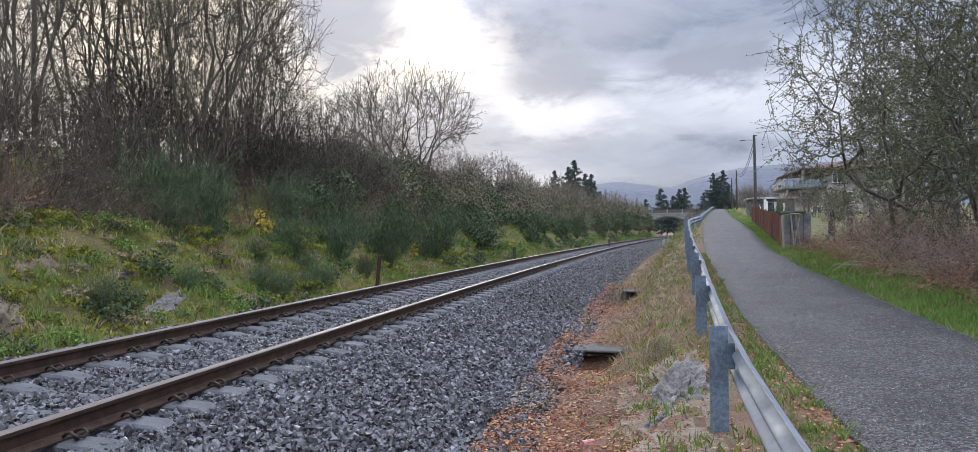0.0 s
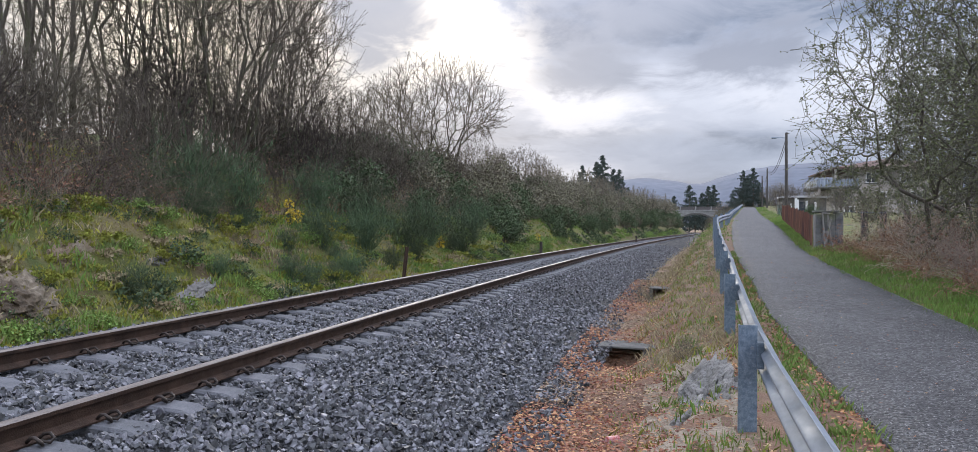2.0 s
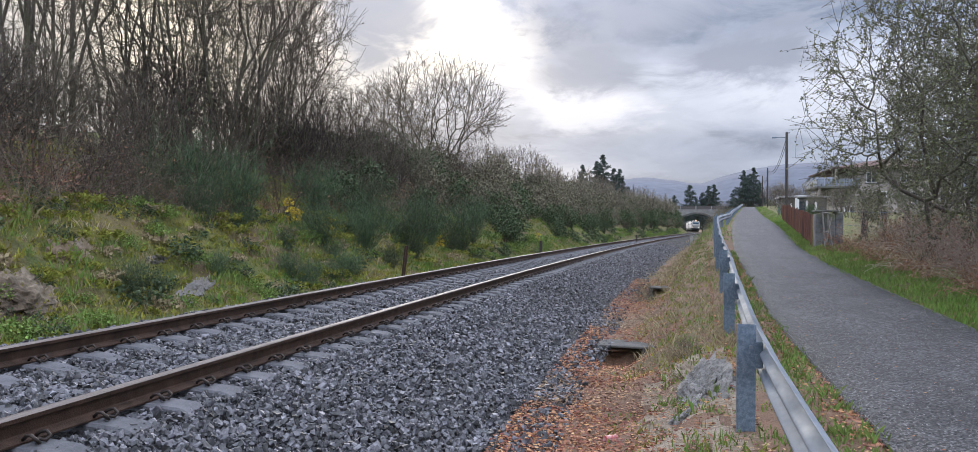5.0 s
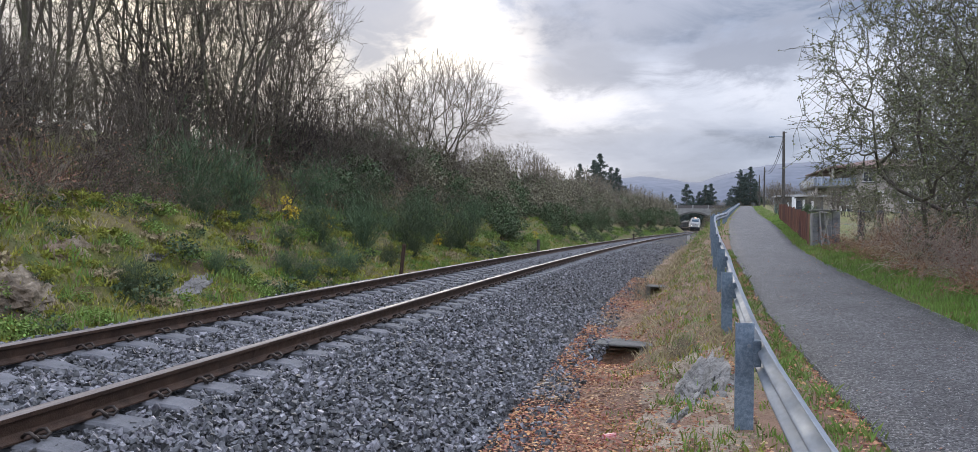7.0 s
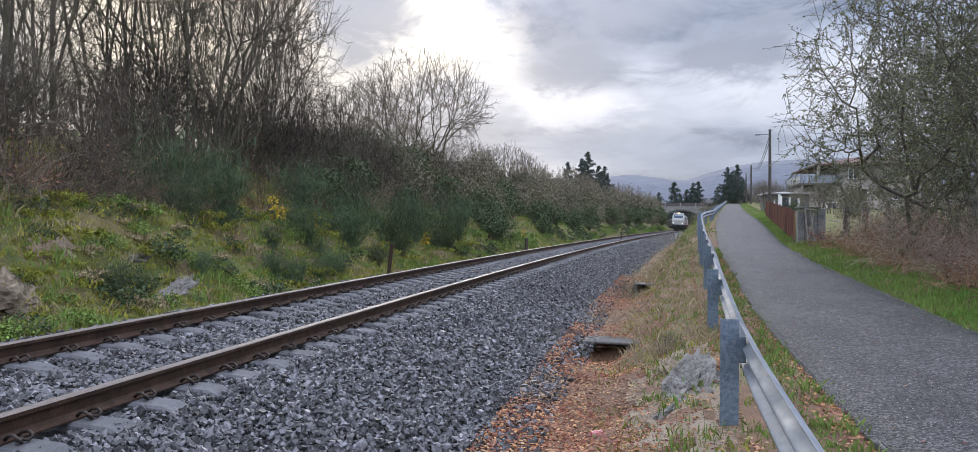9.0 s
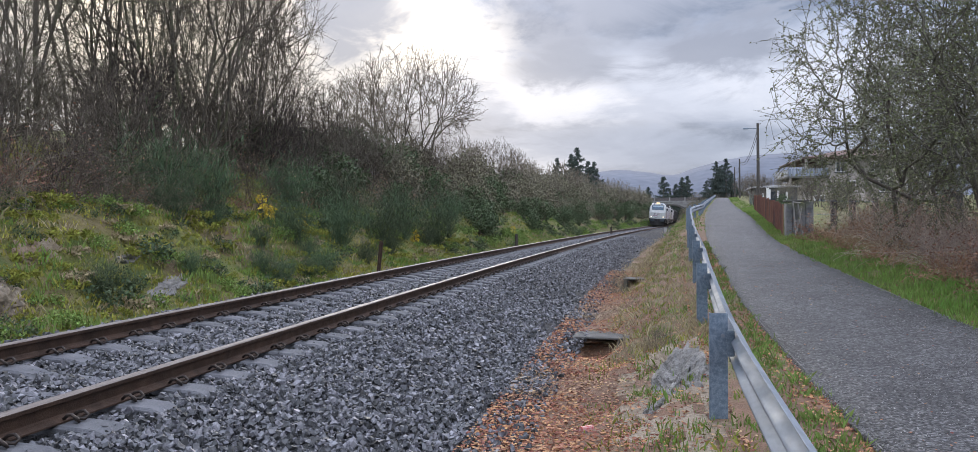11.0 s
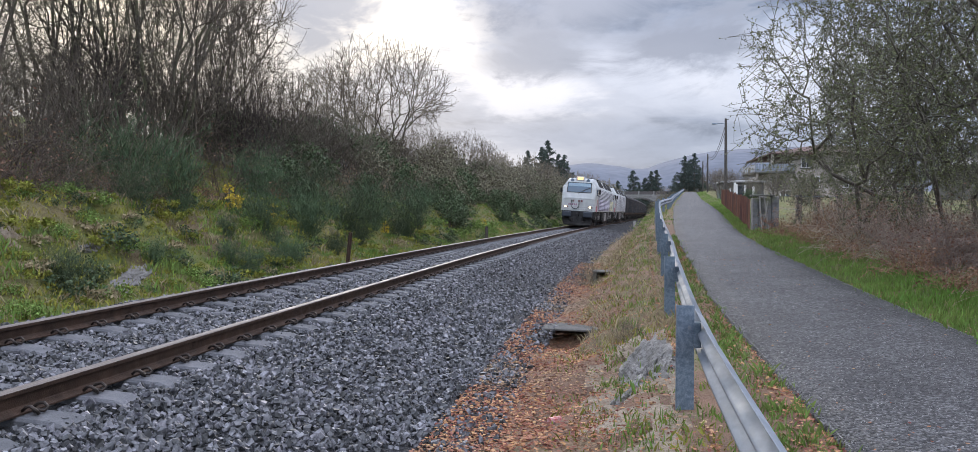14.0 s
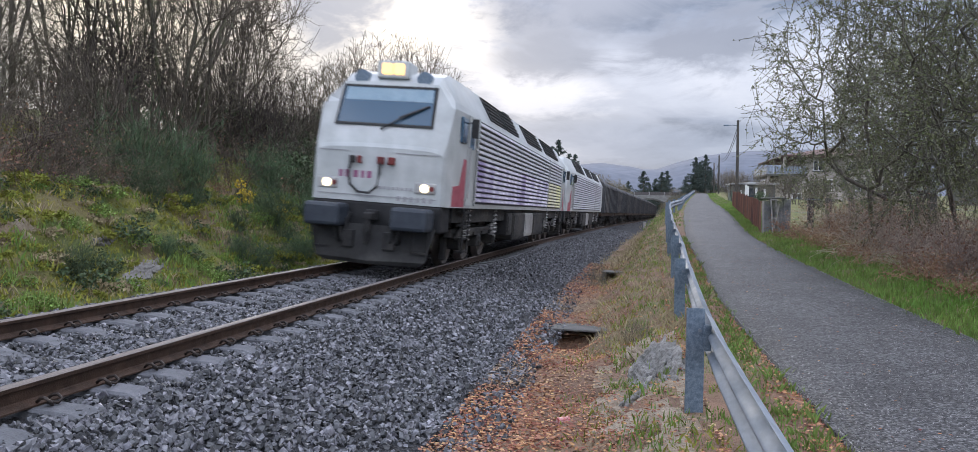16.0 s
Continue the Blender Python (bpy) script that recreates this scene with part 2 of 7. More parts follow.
# ---- mesh helpers ----
class Geo:
    """Collects vertices and faces of one mesh."""

    def __init__(self):
        self.v, self.f, self.m = [], [], []

    def add(self, verts, faces, mat=0):
        n = len(self.v)
        self.v += [tuple(p) for p in verts]
        self.f += [tuple(i + n for i in f) for f in faces]
        self.m += [mat] * len(faces)
        return self

    def box(self, x0, x1, y0, y1, z0, z1, mat=0, m=None, bevel=0.0):
        b = min(bevel, (x1 - x0) * 0.45, (y1 - y0) * 0.45, (z1 - z0) * 0.45)
        if b <= 0:
            p = [Vector((x, y, z)) for z in (z0, z1) for y in (y0, y1) for x in (x0, x1)]
            f = [(0, 2, 3, 1), (4, 5, 7, 6), (0, 1, 5, 4), (2, 6, 7, 3), (0, 4, 6, 2), (1, 3, 7, 5)]
        else:
            bm = bmesh.new()
            bmesh.ops.create_cube(bm, size=1)
            for v in bm.verts:
                v.co = Vector(((x0 + x1) / 2 + v.co.x * (x1 - x0), (y0 + y1) / 2 + v.co.y * (y1 - y0), (z0 + z1) / 2 + v.co.z * (z1 - z0)))
            bmesh.ops.bevel(bm, geom=bm.edges[:], offset=b, segments=2, affect="EDGES", profile=0.5)
            bm.verts.index_update()
            p = [v.co.copy() for v in bm.verts]
            f = [tuple(v.index for v in fc.verts) for fc in bm.faces]
            bm.free()
        if m:
            p = [m @ q for q in p]
        return self.add(p, f, mat)

    def tube(self, pts, radii, sides=6, mat=0, cap=True):
        """A tapered tube along pts."""
        pts = [Vector(p) for p in pts]
        rings = []
        for i, p in enumerate(pts):
            d = (pts[min(i + 1, len(pts) - 1)] - pts[max(i - 1, 0)])
            d = d.normalized() if d.length > 1e-9 else Vector((0, 0, 1))
            u = d.cross(Vector((0.0, 0.0, 1.0)) if abs(d.z) < 0.9 else Vector((1.0, 0.0, 0.0))).normalized()
            w = d.cross(u)
            r = radii[i] if isinstance(radii, (list, tuple)) else radii
            rings.append([p + (u * math.cos(k * math.tau / sides) + w * math.sin(k * math.tau / sides)) * r for k in range(sides)])
        v = [q for ring in rings for q in ring]
        f = []
        for i in range(len(pts) - 1):
            for k in range(sides):
                a, b = i * sides + k, i * sides + (k + 1) % sides
                f.append((a, b, b + sides, a + sides))
        if cap:
            f.append(tuple(range(sides))[::-1])
            f.append(tuple(range((len(pts) - 1) * sides, len(pts) * sides)))
        return self.add(v, f, mat)

    def sweep(self, section, path, mat=0, closed=True, mats=None):
        """A section of (side, up) points carried along poses; side is to the right of the way."""
        n = len(section)
        v = [m @ Vector((s, 0, u)) for m in path for s, u in section]
        f, mm = [], []
        for i in range(len(path) - 1):
            for k in range(n if closed else n - 1):
                a, b = i * n + k, i * n + (k + 1) % n
                f.append((a, b, b + n, a + n))
                mm.append(mats[k] if mats else mat)
        if closed:
            f.append(tuple(range(n))[::-1])
            f.append(tuple(range((len(path) - 1) * n, len(path) * n)))
            mm += [mat, mat]
        k0 = len(self.m)
        self.add(v, f, mat)
        self.m[k0:] = mm
        return self

    def mesh(self, name, mats, smooth=False):
        me = bpy.data.meshes.new(name)
        me.from_pydata(self.v, [], self.f)
        for mt in (mats if isinstance(mats, (list, tuple)) else [mats]):
            me.materials.append(mt)
        if any(self.m):
            me.polygons.foreach_set("material_index", self.m)
        if smooth:
            me.shade_smooth()
        me.update()
        return me


def part(name, geo, mats, parent=None, label="", smooth=False, at=None):
    """Links a Geo or a mesh as one object, under a thing or part if one is given."""
    me = geo.mesh(name, mats, smooth) if isinstance(geo, Geo) else geo
    ob = new(name, me)
    if parent:
        ob.parent = parent
    if at is not None:
        ob.matrix_basis = at
    return tagged(ob, label)


def thing(name, label, category, group="", kind="", at=None):
    ob = tagged(new(name), label, category, group, kind)
    ob.empty_display_size = 0.2
    if at is not None:
        ob.matrix_basis = at
    return ob


def raw_mesh(name, verts, faces, mats, index=None, smooth=False):
    """A mesh from numpy arrays whose faces all have the same number of corners."""
    me = bpy.data.meshes.new(name)
    nf, k = faces.shape
    me.vertices.add(len(verts))
    me.vertices.foreach_set("co", np.ascontiguousarray(verts, dtype=np.float32).ravel())
    me.loops.add(nf * k)
    me.loops.foreach_set("vertex_index", np.ascontiguousarray(faces, dtype=np.int32).ravel())
    me.polygons.add(nf)
    me.polygons.foreach_set("loop_start", np.arange(0, nf * k, k, dtype=np.int32))
    for mt in (mats if isinstance(mats, (list, tuple)) else [mats]):
        me.materials.append(mt)
    if index is not None:
        me.polygons.foreach_set("material_index", np.ascontiguousarray(index, dtype=np.int32))
    me.update(calc_edges=True)
    if smooth:
        me.shade_smooth()
    else:
        me.shade_flat()
    return me


# ---- the plan: track, road and the lie of the land ----
def curve_of(knots):
    """A smooth curve through (y, value) knots."""
    ys, vs = [k[0] for k in knots], [k[1] for k in knots]
    sl = []
    for i in range(len(ys)):
        a, b = max(i - 1, 0), min(i + 1, len(ys) - 1)
        sl.append((vs[b] - vs[a]) / (ys[b] - ys[a]))

    def value(y):
        if y <= ys[0]:
            return vs[0] + sl[0] * (y - ys[0])
        if y >= ys[-1]:
            return vs[-1] + sl[-1] * (y - ys[-1])
        i = max(j for j in range(len(ys)) if ys[j] <= y)
        h = ys[i + 1] - ys[i]
        t = (y - ys[i]) / h
        return ((1 + 2 * t) * (1 - t) ** 2 * vs[i] + t * (1 - t) ** 2 * h * sl[i] + t * t * (3 - 2 * t) * vs[i + 1] + t * t * (t - 1) * h * sl[i + 1])
    return value


track_x = curve_of([(-60, -3.2), (-20, -4.6), (0, -4.80), (20, -4.46), (40, -3.57), (60, -2.29), (80, -0.74), (100, 0.95), (130, 3.55), (160, 6.04), (200, 9.0),
                    (232, 11.2), (280, 12.7), (330, 12.0), (400, 7.5), (500, -5.0), (650, -32.0), (900, -90.0)])
track_z = curve_of([(-60, -0.05), (0, 0.0), (40, 0.10), (100, 0.27), (200, 0.45), (300, 0.5), (900, 0.5)])
CANT = 0.062
road_left = curve_of([(-60, 1.1), (-20, 1.36), (5, 1.58), (11, 1.62), (16, 1.84), (25, 2.36), (37, 3.33), (63, 5.78), (100, 9.68), (175, 18.1), (260, 28.0), (600, 70.0)])
road_z = curve_of([(-60, -1.4), (-20, -0.75), (0, -0.46), (5, -0.35), (11, -0.13), (16, 0.11), (25, 0.5), (37, 1.08), (63, 2.03), (100, 3.32), (175, 6.27), (200, 6.9), (230, 7.1), (600, 7.5)])
road_w = curve_of([(-60, 2.6), (0, 2.58), (8, 2.55), (12, 2.46), (18, 2.22), (27, 2.15), (40, 2.45), (55, 2.68), (80, 2.72), (600, 2.72)])


def track_pose(s, side=0.0, up=0.0):
    """A pose on the track s metres along: x to the right of the way, y forward, z up, canted."""
    dx = (track_x(s + 0.5) - track_x(s - 0.5))
    dz = (track_z(s + 0.5) - track_z(s - 0.5))
    m = Matrix.Translation((track_x(s), s, track_z(s))) @ Matrix.Rotation(-math.atan(dx), 4, "Z") @ Matrix.Rotation(math.atan(dz), 4, "X") @ Matrix.Rotation(math.atan(CANT), 4, "Y")
    return m @ Matrix.Translation((side, 0, up))


def fbm(x, y, z=0.0, octaves=4):
    return noise.fractal(Vector((x, y, z)), 0.9, 2.0, octaves)


def step(a, b, t):
    t = min(max((t - a) / (b - a), 0), 1)
    return t * t * (3 - 2 * t)


def bank_height(u, y):
    """Height of the bank on the far side of the track, u metres left of its centre line."""
    rise = 1.0 + 0.25 * fbm(y * 0.09, 3.0)
    h = -0.30 + 1.75 * step(2.75, 5.6, u) * rise + 1.9 * step(5.4, 10, u) + 2.2 * step(10, 26, u)
    rough = 0.45 * step(2.7, 4.2, u)
    h += rough * (fbm(u * 0.7, y * 0.55, 1.0) * 0.55 + abs(fbm(u * 1.9, y * 1.7, 5.0)) * 0.25)
    return h


def ground_columns(y):
    """The cross-section of the land at y: a list of (x, z, surface)."""
    xc, zt, rl, zr = track_x(y), track_z(y), road_left(y), road_z(y)
    out = []
    for u in (1500, 600, 250, 120, 70, 45, 32, 26, 22, 19, 16.5, 14.5, 13, 11.8, 10.8, 10, 9.3, 8.6, 8, 7.5, 7, 6.6, 6.2, 5.9, 5.6, 5.3, 5.05, 4.8, 4.6, 4.4, 4.2, 4.0, 3.8, 3.6, 3.4, 3.2, 3.0, 2.85, 2.7):
        z = bank_height(u, y) if u < 60 else bank_height(45, y) + (u - 45) * 0.02
        out.append((xc - u, zt + z, 0))
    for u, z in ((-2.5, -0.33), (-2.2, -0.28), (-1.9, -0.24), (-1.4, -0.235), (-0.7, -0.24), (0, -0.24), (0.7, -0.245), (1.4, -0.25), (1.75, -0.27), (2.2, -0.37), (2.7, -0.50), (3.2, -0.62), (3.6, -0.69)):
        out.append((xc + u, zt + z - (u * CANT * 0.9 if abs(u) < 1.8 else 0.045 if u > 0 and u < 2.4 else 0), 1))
    x0, z0 = xc + 3.75, zt - 0.71
    x1, z1 = rl - 0.62, zr - 0.04
    w = x1 - x0
    for i in range(1, 22):
        t = i / 21
        f = step(0.22, 0.95, t) if w < 3 else step(min(0.22, 0.9 / w), 0.97, t) ** (0.8)
        z = z0 + (z1 - z0) * f
        k = math.sin(min(t, 1) * math.pi)
        z += k * (0.10 * fbm((x0 + w * t) * 1.6, y * 1.1, 2.0) + 0.05 * fbm((x0 + w * t) * 5, y * 5, 7.0))
        for dx, dy in ((-0.44, 11.95), (0.05, 22.3)):
            if abs(y - dy) < 2.5:
                z -= 0.46 * math.exp(-((x0 + w * t - dx) / 0.44) ** 4 - ((y - dy) / (0.3 if y > dy else 1.0)) ** 2)
        bare = 4.2 < y < 9.6 and 0.42 < t < 0.86 and fbm((x0 + w * t) * 1.8, y * 1.2, 9.0) > -0.12
        out.append((x0 + w * t, z, 3 if bare else 2))
    for t in (0.3, 0.6, 0.85):
        out.append((x1 + 0.62 * t, z1 + 0.03 * t + 0.015 * fbm(t * 9, y * 4), 2))
    for t in (0, 0.25, 0.5, 0.75, 1):
        out.append((rl + road_w(y) * t, zr - 0.05, 0))
    rr = rl + road_w(y)
    for d in (0.12, 0.3, 0.5, 0.7, 0.9, 1.1, 1.35, 1.6, 2, 2.5, 3, 4, 5, 6.5, 8, 10, 13, 17, 22, 30, 45, 80, 200, 600, 1600):
        z = zr - 0.03 + 0.10 * step(0, 0.8, d) + 0.22 * step(0.8, 2.6, d) + (0.05 * fbm(d * 1.3, y * 1.1, 4.0) if d < 40 else 0)
        if d > 22:
            z += (d - 22) * (-0.01 if y > 120 else 0.0)
        out.append((rr + d, z, 0))
    return out


GRID = []      # rows of the ground sheet, kept for setting things on it


def build_ground():
    ys = list(np.arange(-30, 0, 1.5)) + list(np.arange(0, 14, 0.2)) + list(np.arange(14, 30, 0.4)) + list(np.arange(30, 70, 1.0)) + list(np.arange(70, 160, 2.5)) + list(np.arange(160, 330, 6)) + [340, 380, 450, 560, 700, 1000, 1600, 2600]
    rows = [ground_columns(float(y)) for y in ys]
    GRID.append((np.array(ys, dtype=float), [np.array([a[0] for a in r]) for r in rows], [np.array([a[1] for a in r]) for r in rows]))
    n = len(rows[0])
    verts = np.array([(x, y, z) for y, row in zip(ys, rows) for x, z, _ in row])
    faces, idx = [], []
    for i in range(len(ys) - 1):
        for k in range(n - 1):
            a = i * n + k
            faces.append((a, a + 1, a + n + 1, a + n))
            idx.append(rows[i][k][2])
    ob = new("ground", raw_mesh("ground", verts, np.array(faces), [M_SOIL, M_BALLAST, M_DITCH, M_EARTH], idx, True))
    return tagged(ob, "mossy bank, ballast bed and leaf-strewn ditch along the line", "ground", kind="structure")


def build_road():
    g = Geo()
    ys = list(np.arange(-25, 40, 0.5)) + list(np.arange(40, 180, 3)) + list(np.arange(180, 330, 10))
    prof = [(0.0, -0.06), (0.008, 0.0), (0.18, 0.012), (0.5, 0.03), (0.82, 0.012), (0.992, 0.0), (1.0, -0.06)]
    v, f = [], []
    for y in ys:
        y = float(y)
        for i, (s, u) in enumerate(prof):
            edge = 0.07 * fbm(y * 1.3, i * 7.0) if i in (0, 1, 5, 6) else 0
            v.append((road_left(y) + s * road_w(y) + edge, y, road_z(y) + u))
    n = len(prof)
    for i in range(len(ys) - 1):
        for k in range(n - 1):
            f.append((i * n + k, i * n + k + 1, (i + 1) * n + k + 1, (i + 1) * n + k))
    g.add(v, f)
    return tagged(part("road", g, M_ASPHALT, smooth=True), "narrow lane of worn grey asphalt with ragged edges", "road", kind="structure")


def rail_section(h=0.172):
    """Outline of a rail: foot, web, head; the head's top lies at height 0."""
    half = [(0.070, -h), (0.070, -h + 0.012), (0.020, -h + 0.030), (0.009, -h + 0.045), (0.009, -0.050), (0.036, -0.038), (0.036, -0.010), (0.026, 0.0)]
    return half + [(-a, b) for a, b in reversed(half)]


def build_track():
    line = thing("railway_track", "single rusty railway line on concrete sleepers in grey ballast", "railway track")
    sec = rail_section()
    mats = [0] * len(sec)
    for k in (6, 7, 8):
        mats[k] = 1
    st = list(np.arange(-20, 60, 1.0)) + list(np.arange(60, 200, 3)) + list(np.arange(200, 480, 6))
    for side in (-0.87, 0.87):
        g = Geo().sweep(sec, [track_pose(float(s), side) for s in st], 0, True, mats)
        part("rail", g, [M_RUST, M_RAILTOP], line, "rust-brown steel rail with a bright worn head")
    return line


def guard_top(y):
    return road_left(y) - 0.50 - 0.20 * (1 - step(1.0, 15.0, y)) - 0.06 * (1 - step(9, 15, y)) - 0.14 * (1 - step(5, 11, y)) - 0.16 * step(24, 38, y) + 0.52 * step(38, 52, y), road_z(y) + 0.68


def build_guardrail():
    rail = thing("guardrail", "galvanised steel guardrail on posts along the lane", "guardrail")
    # rolled W-shaped beam, its face to the road
    w = [(0.010 + 0.040 * (1 - math.cos(4 * math.pi * t)) * (0.86 if 0.06 < t < 0.94 else 1.0), -0.31 + 0.31 * t) for t in [k / 28 for k in range(29)]]
    sec = w + [(a - 0.006, b) for a, b in reversed(w)]
    y = -6.0 + 0.1
    while y < 176:
        ln = 4.0 if y < 60 else 8.0
        path = []
        for t in np.linspace(0, ln + 0.25, 5):
            yy = float(y + t)
            x, z = guard_top(yy)
            dx = (guard_top(yy + 0.5)[0] - guard_top(yy - 0.5)[0])
            dz = (guard_top(yy + 0.5)[1] - guard_top(yy - 0.5)[1])
            path.append(Matrix.Translation((x + 0.0015 * (t > ln), yy, z + 0.004 * (t > ln))) @ Matrix.Rotation(-math.atan(dx), 4, "Z") @ Matrix.Rotation(math.atan(dz), 4, "X"))
        part("beam", Geo().sweep(sec, path), M_GALV, rail, "corrugated beam, dull zinc", smooth=True)
        y += ln
    return rail


# ---- the goods train ----
M_WHITE = material("dirty_white_loco_paint", (0.43, 0.455, 0.455), (0.49, 0.51, 0.51), 1.2, 0.42, 0.0, c=(0.38, 0.395, 0.39), fine=2.5)
M_LOUVRE = material("grey_white_louvre_paint", (0.42, 0.43, 0.45), (0.50, 0.51, 0.53), 3.0, 0.5, 0.05, c=(0.46, 0.46, 0.5), fine=20)
M_GRAFFITI = material("sprayed_louvre_paint", (0.40, 0.36, 0.50), (0.70, 0.69, 0.73), 2.6, 0.5, 0.05, c=(0.22, 0.17, 0.31), fine=9, stretch=(1, 1, 0.6))
M_SPRAYYELLOW = material("yellow_spray", (0.60, 0.57, 0.36), (0.55, 0.54, 0.46), 3, 0.55, 0.05, c=(0.62, 0.6, 0.25), fine=9)
# darkness between the louvre slats is put into this colour
M_LOUVREGAP = material("louvre_gap_painted_shade", (0.05, 0.05, 0.055), (0.10, 0.10, 0.11), 6, 0.8, 0.1)
M_MAROON = material("maroon_flash_paint", (0.34, 0.07, 0.10), (0.42, 0.10, 0.13), 2, 0.45, 0.05, c=(0.5, 0.28, 0.30), fine=12)
M_BLACK = material("sooty_underframe", (0.012, 0.012, 0.013), (0.030, 0.029, 0.029), 4, 0.75, 0.3, c=(0.055, 0.05, 0.045), fine=40)
M_DARKGREY = material("dark_grey_plough_paint", (0.009, 0.0095, 0.011), (0.020, 0.021, 0.023), 2, 0.7, 0.1, c=(0.030, 0.029, 0.029), fine=20)
M_PLOUGH = material("dusty_plough_paint", (0.022, 0.022, 0.023), (0.040, 0.040, 0.040), 2.5, 0.75, 0.1, c=(0.075, 0.073, 0.070), fine=14)
M_BUFFER = material("buffer_beam_blue_grey", (0.028, 0.036, 0.05), (0.042, 0.052, 0.066), 4, 0.55, 0.1)
M_WHEEL = material("wheel_steel", (0.09, 0.075, 0.065), (0.17, 0.15, 0.14), 5, 0.5, 0.2, 0.6)
M_TANKGREY = material("grey_equipment_box", (0.36, 0.36, 0.36), (0.46, 0.46, 0.45), 2, 0.6, 0.1, c=(0.28, 0.27, 0.26), fine=14)
M_WAGON = material("dark_wagon_paint", (0.042, 0.045, 0.050), (0.065, 0.068, 0.074), 1.2, 0.65, 0.1, c=(0.085, 0.08, 0.08), fine=10, vary=0.12)
M_RED = material("red_socket_cap", (0.17, 0.022, 0.02), (0.12, 0.02, 0.02), 8, 0.5, 0.05)
M_LETTER = material("plum_lettering", (0.26, 0.08, 0.17), (0.30, 0.11, 0.2), 8, 0.5, 0.02)
M_GREYLETTER = material("grey_lettering", (0.30, 0.30, 0.31), (0.36, 0.36, 0.37), 8, 0.5, 0.02)
M_RUBBER = material("black_rubber", (0.015, 0.015, 0.016), (0.03, 0.03, 0.03), 9, 0.7, 0.1)
M_LAMP_TOP = glow("headlamp_warm", (1.0, 0.62, 0.24), 1.7)
M_LAMP = glow("marker_lamp_white", (1.0, 0.86, 0.58), 2.6)


def glass_mat():
    m = bpy.data.materials.new("windscreen_glass")
    m.use_nodes = True
    b = m.node_tree.nodes["Principled BSDF"]
    b.inputs["Base Color"].default_value = (0.030, 0.075, 0.125, 1)
    b.inputs["Roughness"].default_value = 0.08
    b.inputs["Specular IOR Level"].default_value = 0.5
    b.inputs["Coat Weight"].default_value = 0.15
    b.inputs["Coat Roughness"].default_value = 0.05
    return m


M_GLASS = glass_mat()
M_BLIND = material("pale_sun_blind", (0.20, 0.30, 0.37), (0.25, 0.35, 0.42), 4, 0.5, 0.0)

LOCO_L, SILL = 22.0, 1.30


def nose_height(y):
    return float(np.interp(y, (0.0, 0.04, 0.50, 0.70, 1.1, 2.2), (2.36, 2.44, 3.72, 3.90, 4.02, 4.04)))


def nose_width(y):
    return float(np.interp(y, (0.0, 0.10, 0.35, 0.9, 1.4), (1.30, 1.37, 1.415, 1.44, 1.45)))


def body_section(y):
    h, w = nose_height(min(y, LOCO_L - y)), nose_width(min(y, LOCO_L - y))
    half = [(w, SILL), (w, min(2.25, h - 0.11)), (w - 0.03, min(3.25, h - 0.075)), (w - 0.10, min(3.40, h - 0.045)), (min(0.98, w - 0.24), h - 0.01), (0.45, h + 0.012)]
    return half + [(-a, b) for a, b in reversed(half)]


def loft(geo, sections, mat=0):
    """sections: list of (y, outline)."""
    n = len(sections[0][1])
    v = [(x, y, z) for y, o in sections for x, z in o]
    f = []
    for i in range(len(sections) - 1):
        for k in range(n):
            a, b = i * n + k, i * n + (k + 1) % n
            f.append((a, a + n, b + n, b))
    f.append(tuple(range(n)))
    f.append(tuple(range((len(sections) - 1) * n, len(sections) * n))[::-1])
    return geo.add(v, f, mat)


def wheel_geo(r=0.54):
    g = Geo()
    for sx in (-0.83, 0.83):
        s = 1 if sx > 0 else -1
        prof = [(0.0, 0.12), (0.10, 0.12), (0.05, 0.3), (0.03, r - 0.1), (0.07, r - 0.06), (0.07, r), (-0.06, r + 0.005), (-0.07, r + 0.03), (-0.09, r + 0.03), (-0.09, r - 0.08), (-0.05, 0.2)]
        n = 20
        v = [(sx + s * a, b * math.cos(k * math.tau / n), b * math.sin(k * math.tau / n)) for k in range(n) for a, b in prof]
        m = len(prof)
        f = [(k * m + i, k * m + i + 1, ((k + 1) % n) * m + i + 1, ((k + 1) % n) * m + i) for k in range(n) for i in range(m - 1)]
        g.add(v, f)
    g.tube([(-0.9, 0, 0), (0.9, 0, 0)], 0.09, 8)
    # bolts on the disc make the turning visible
    for k in range(5):
        a = k * math.tau / 5
        for s in (-1, 1):
            g.box(s * 0.86 - 0.04, s * 0.86 + 0.04, 0.26 * math.cos(a) - 0.05, 0.26 * math.cos(a) + 0.05, 0.26 * math.sin(a) - 0.05, 0.26 * math.sin(a) + 0.05)
    return g


def spring(g, x, y, z0, z1, r=0.10):
    n = 42
    g.tube([(x + r * math.cos(i * 0.9), y + r * math.sin(i * 0.9), z0 + (z1 - z0) * i / n) for i in range(n + 1)], 0.022, 4)


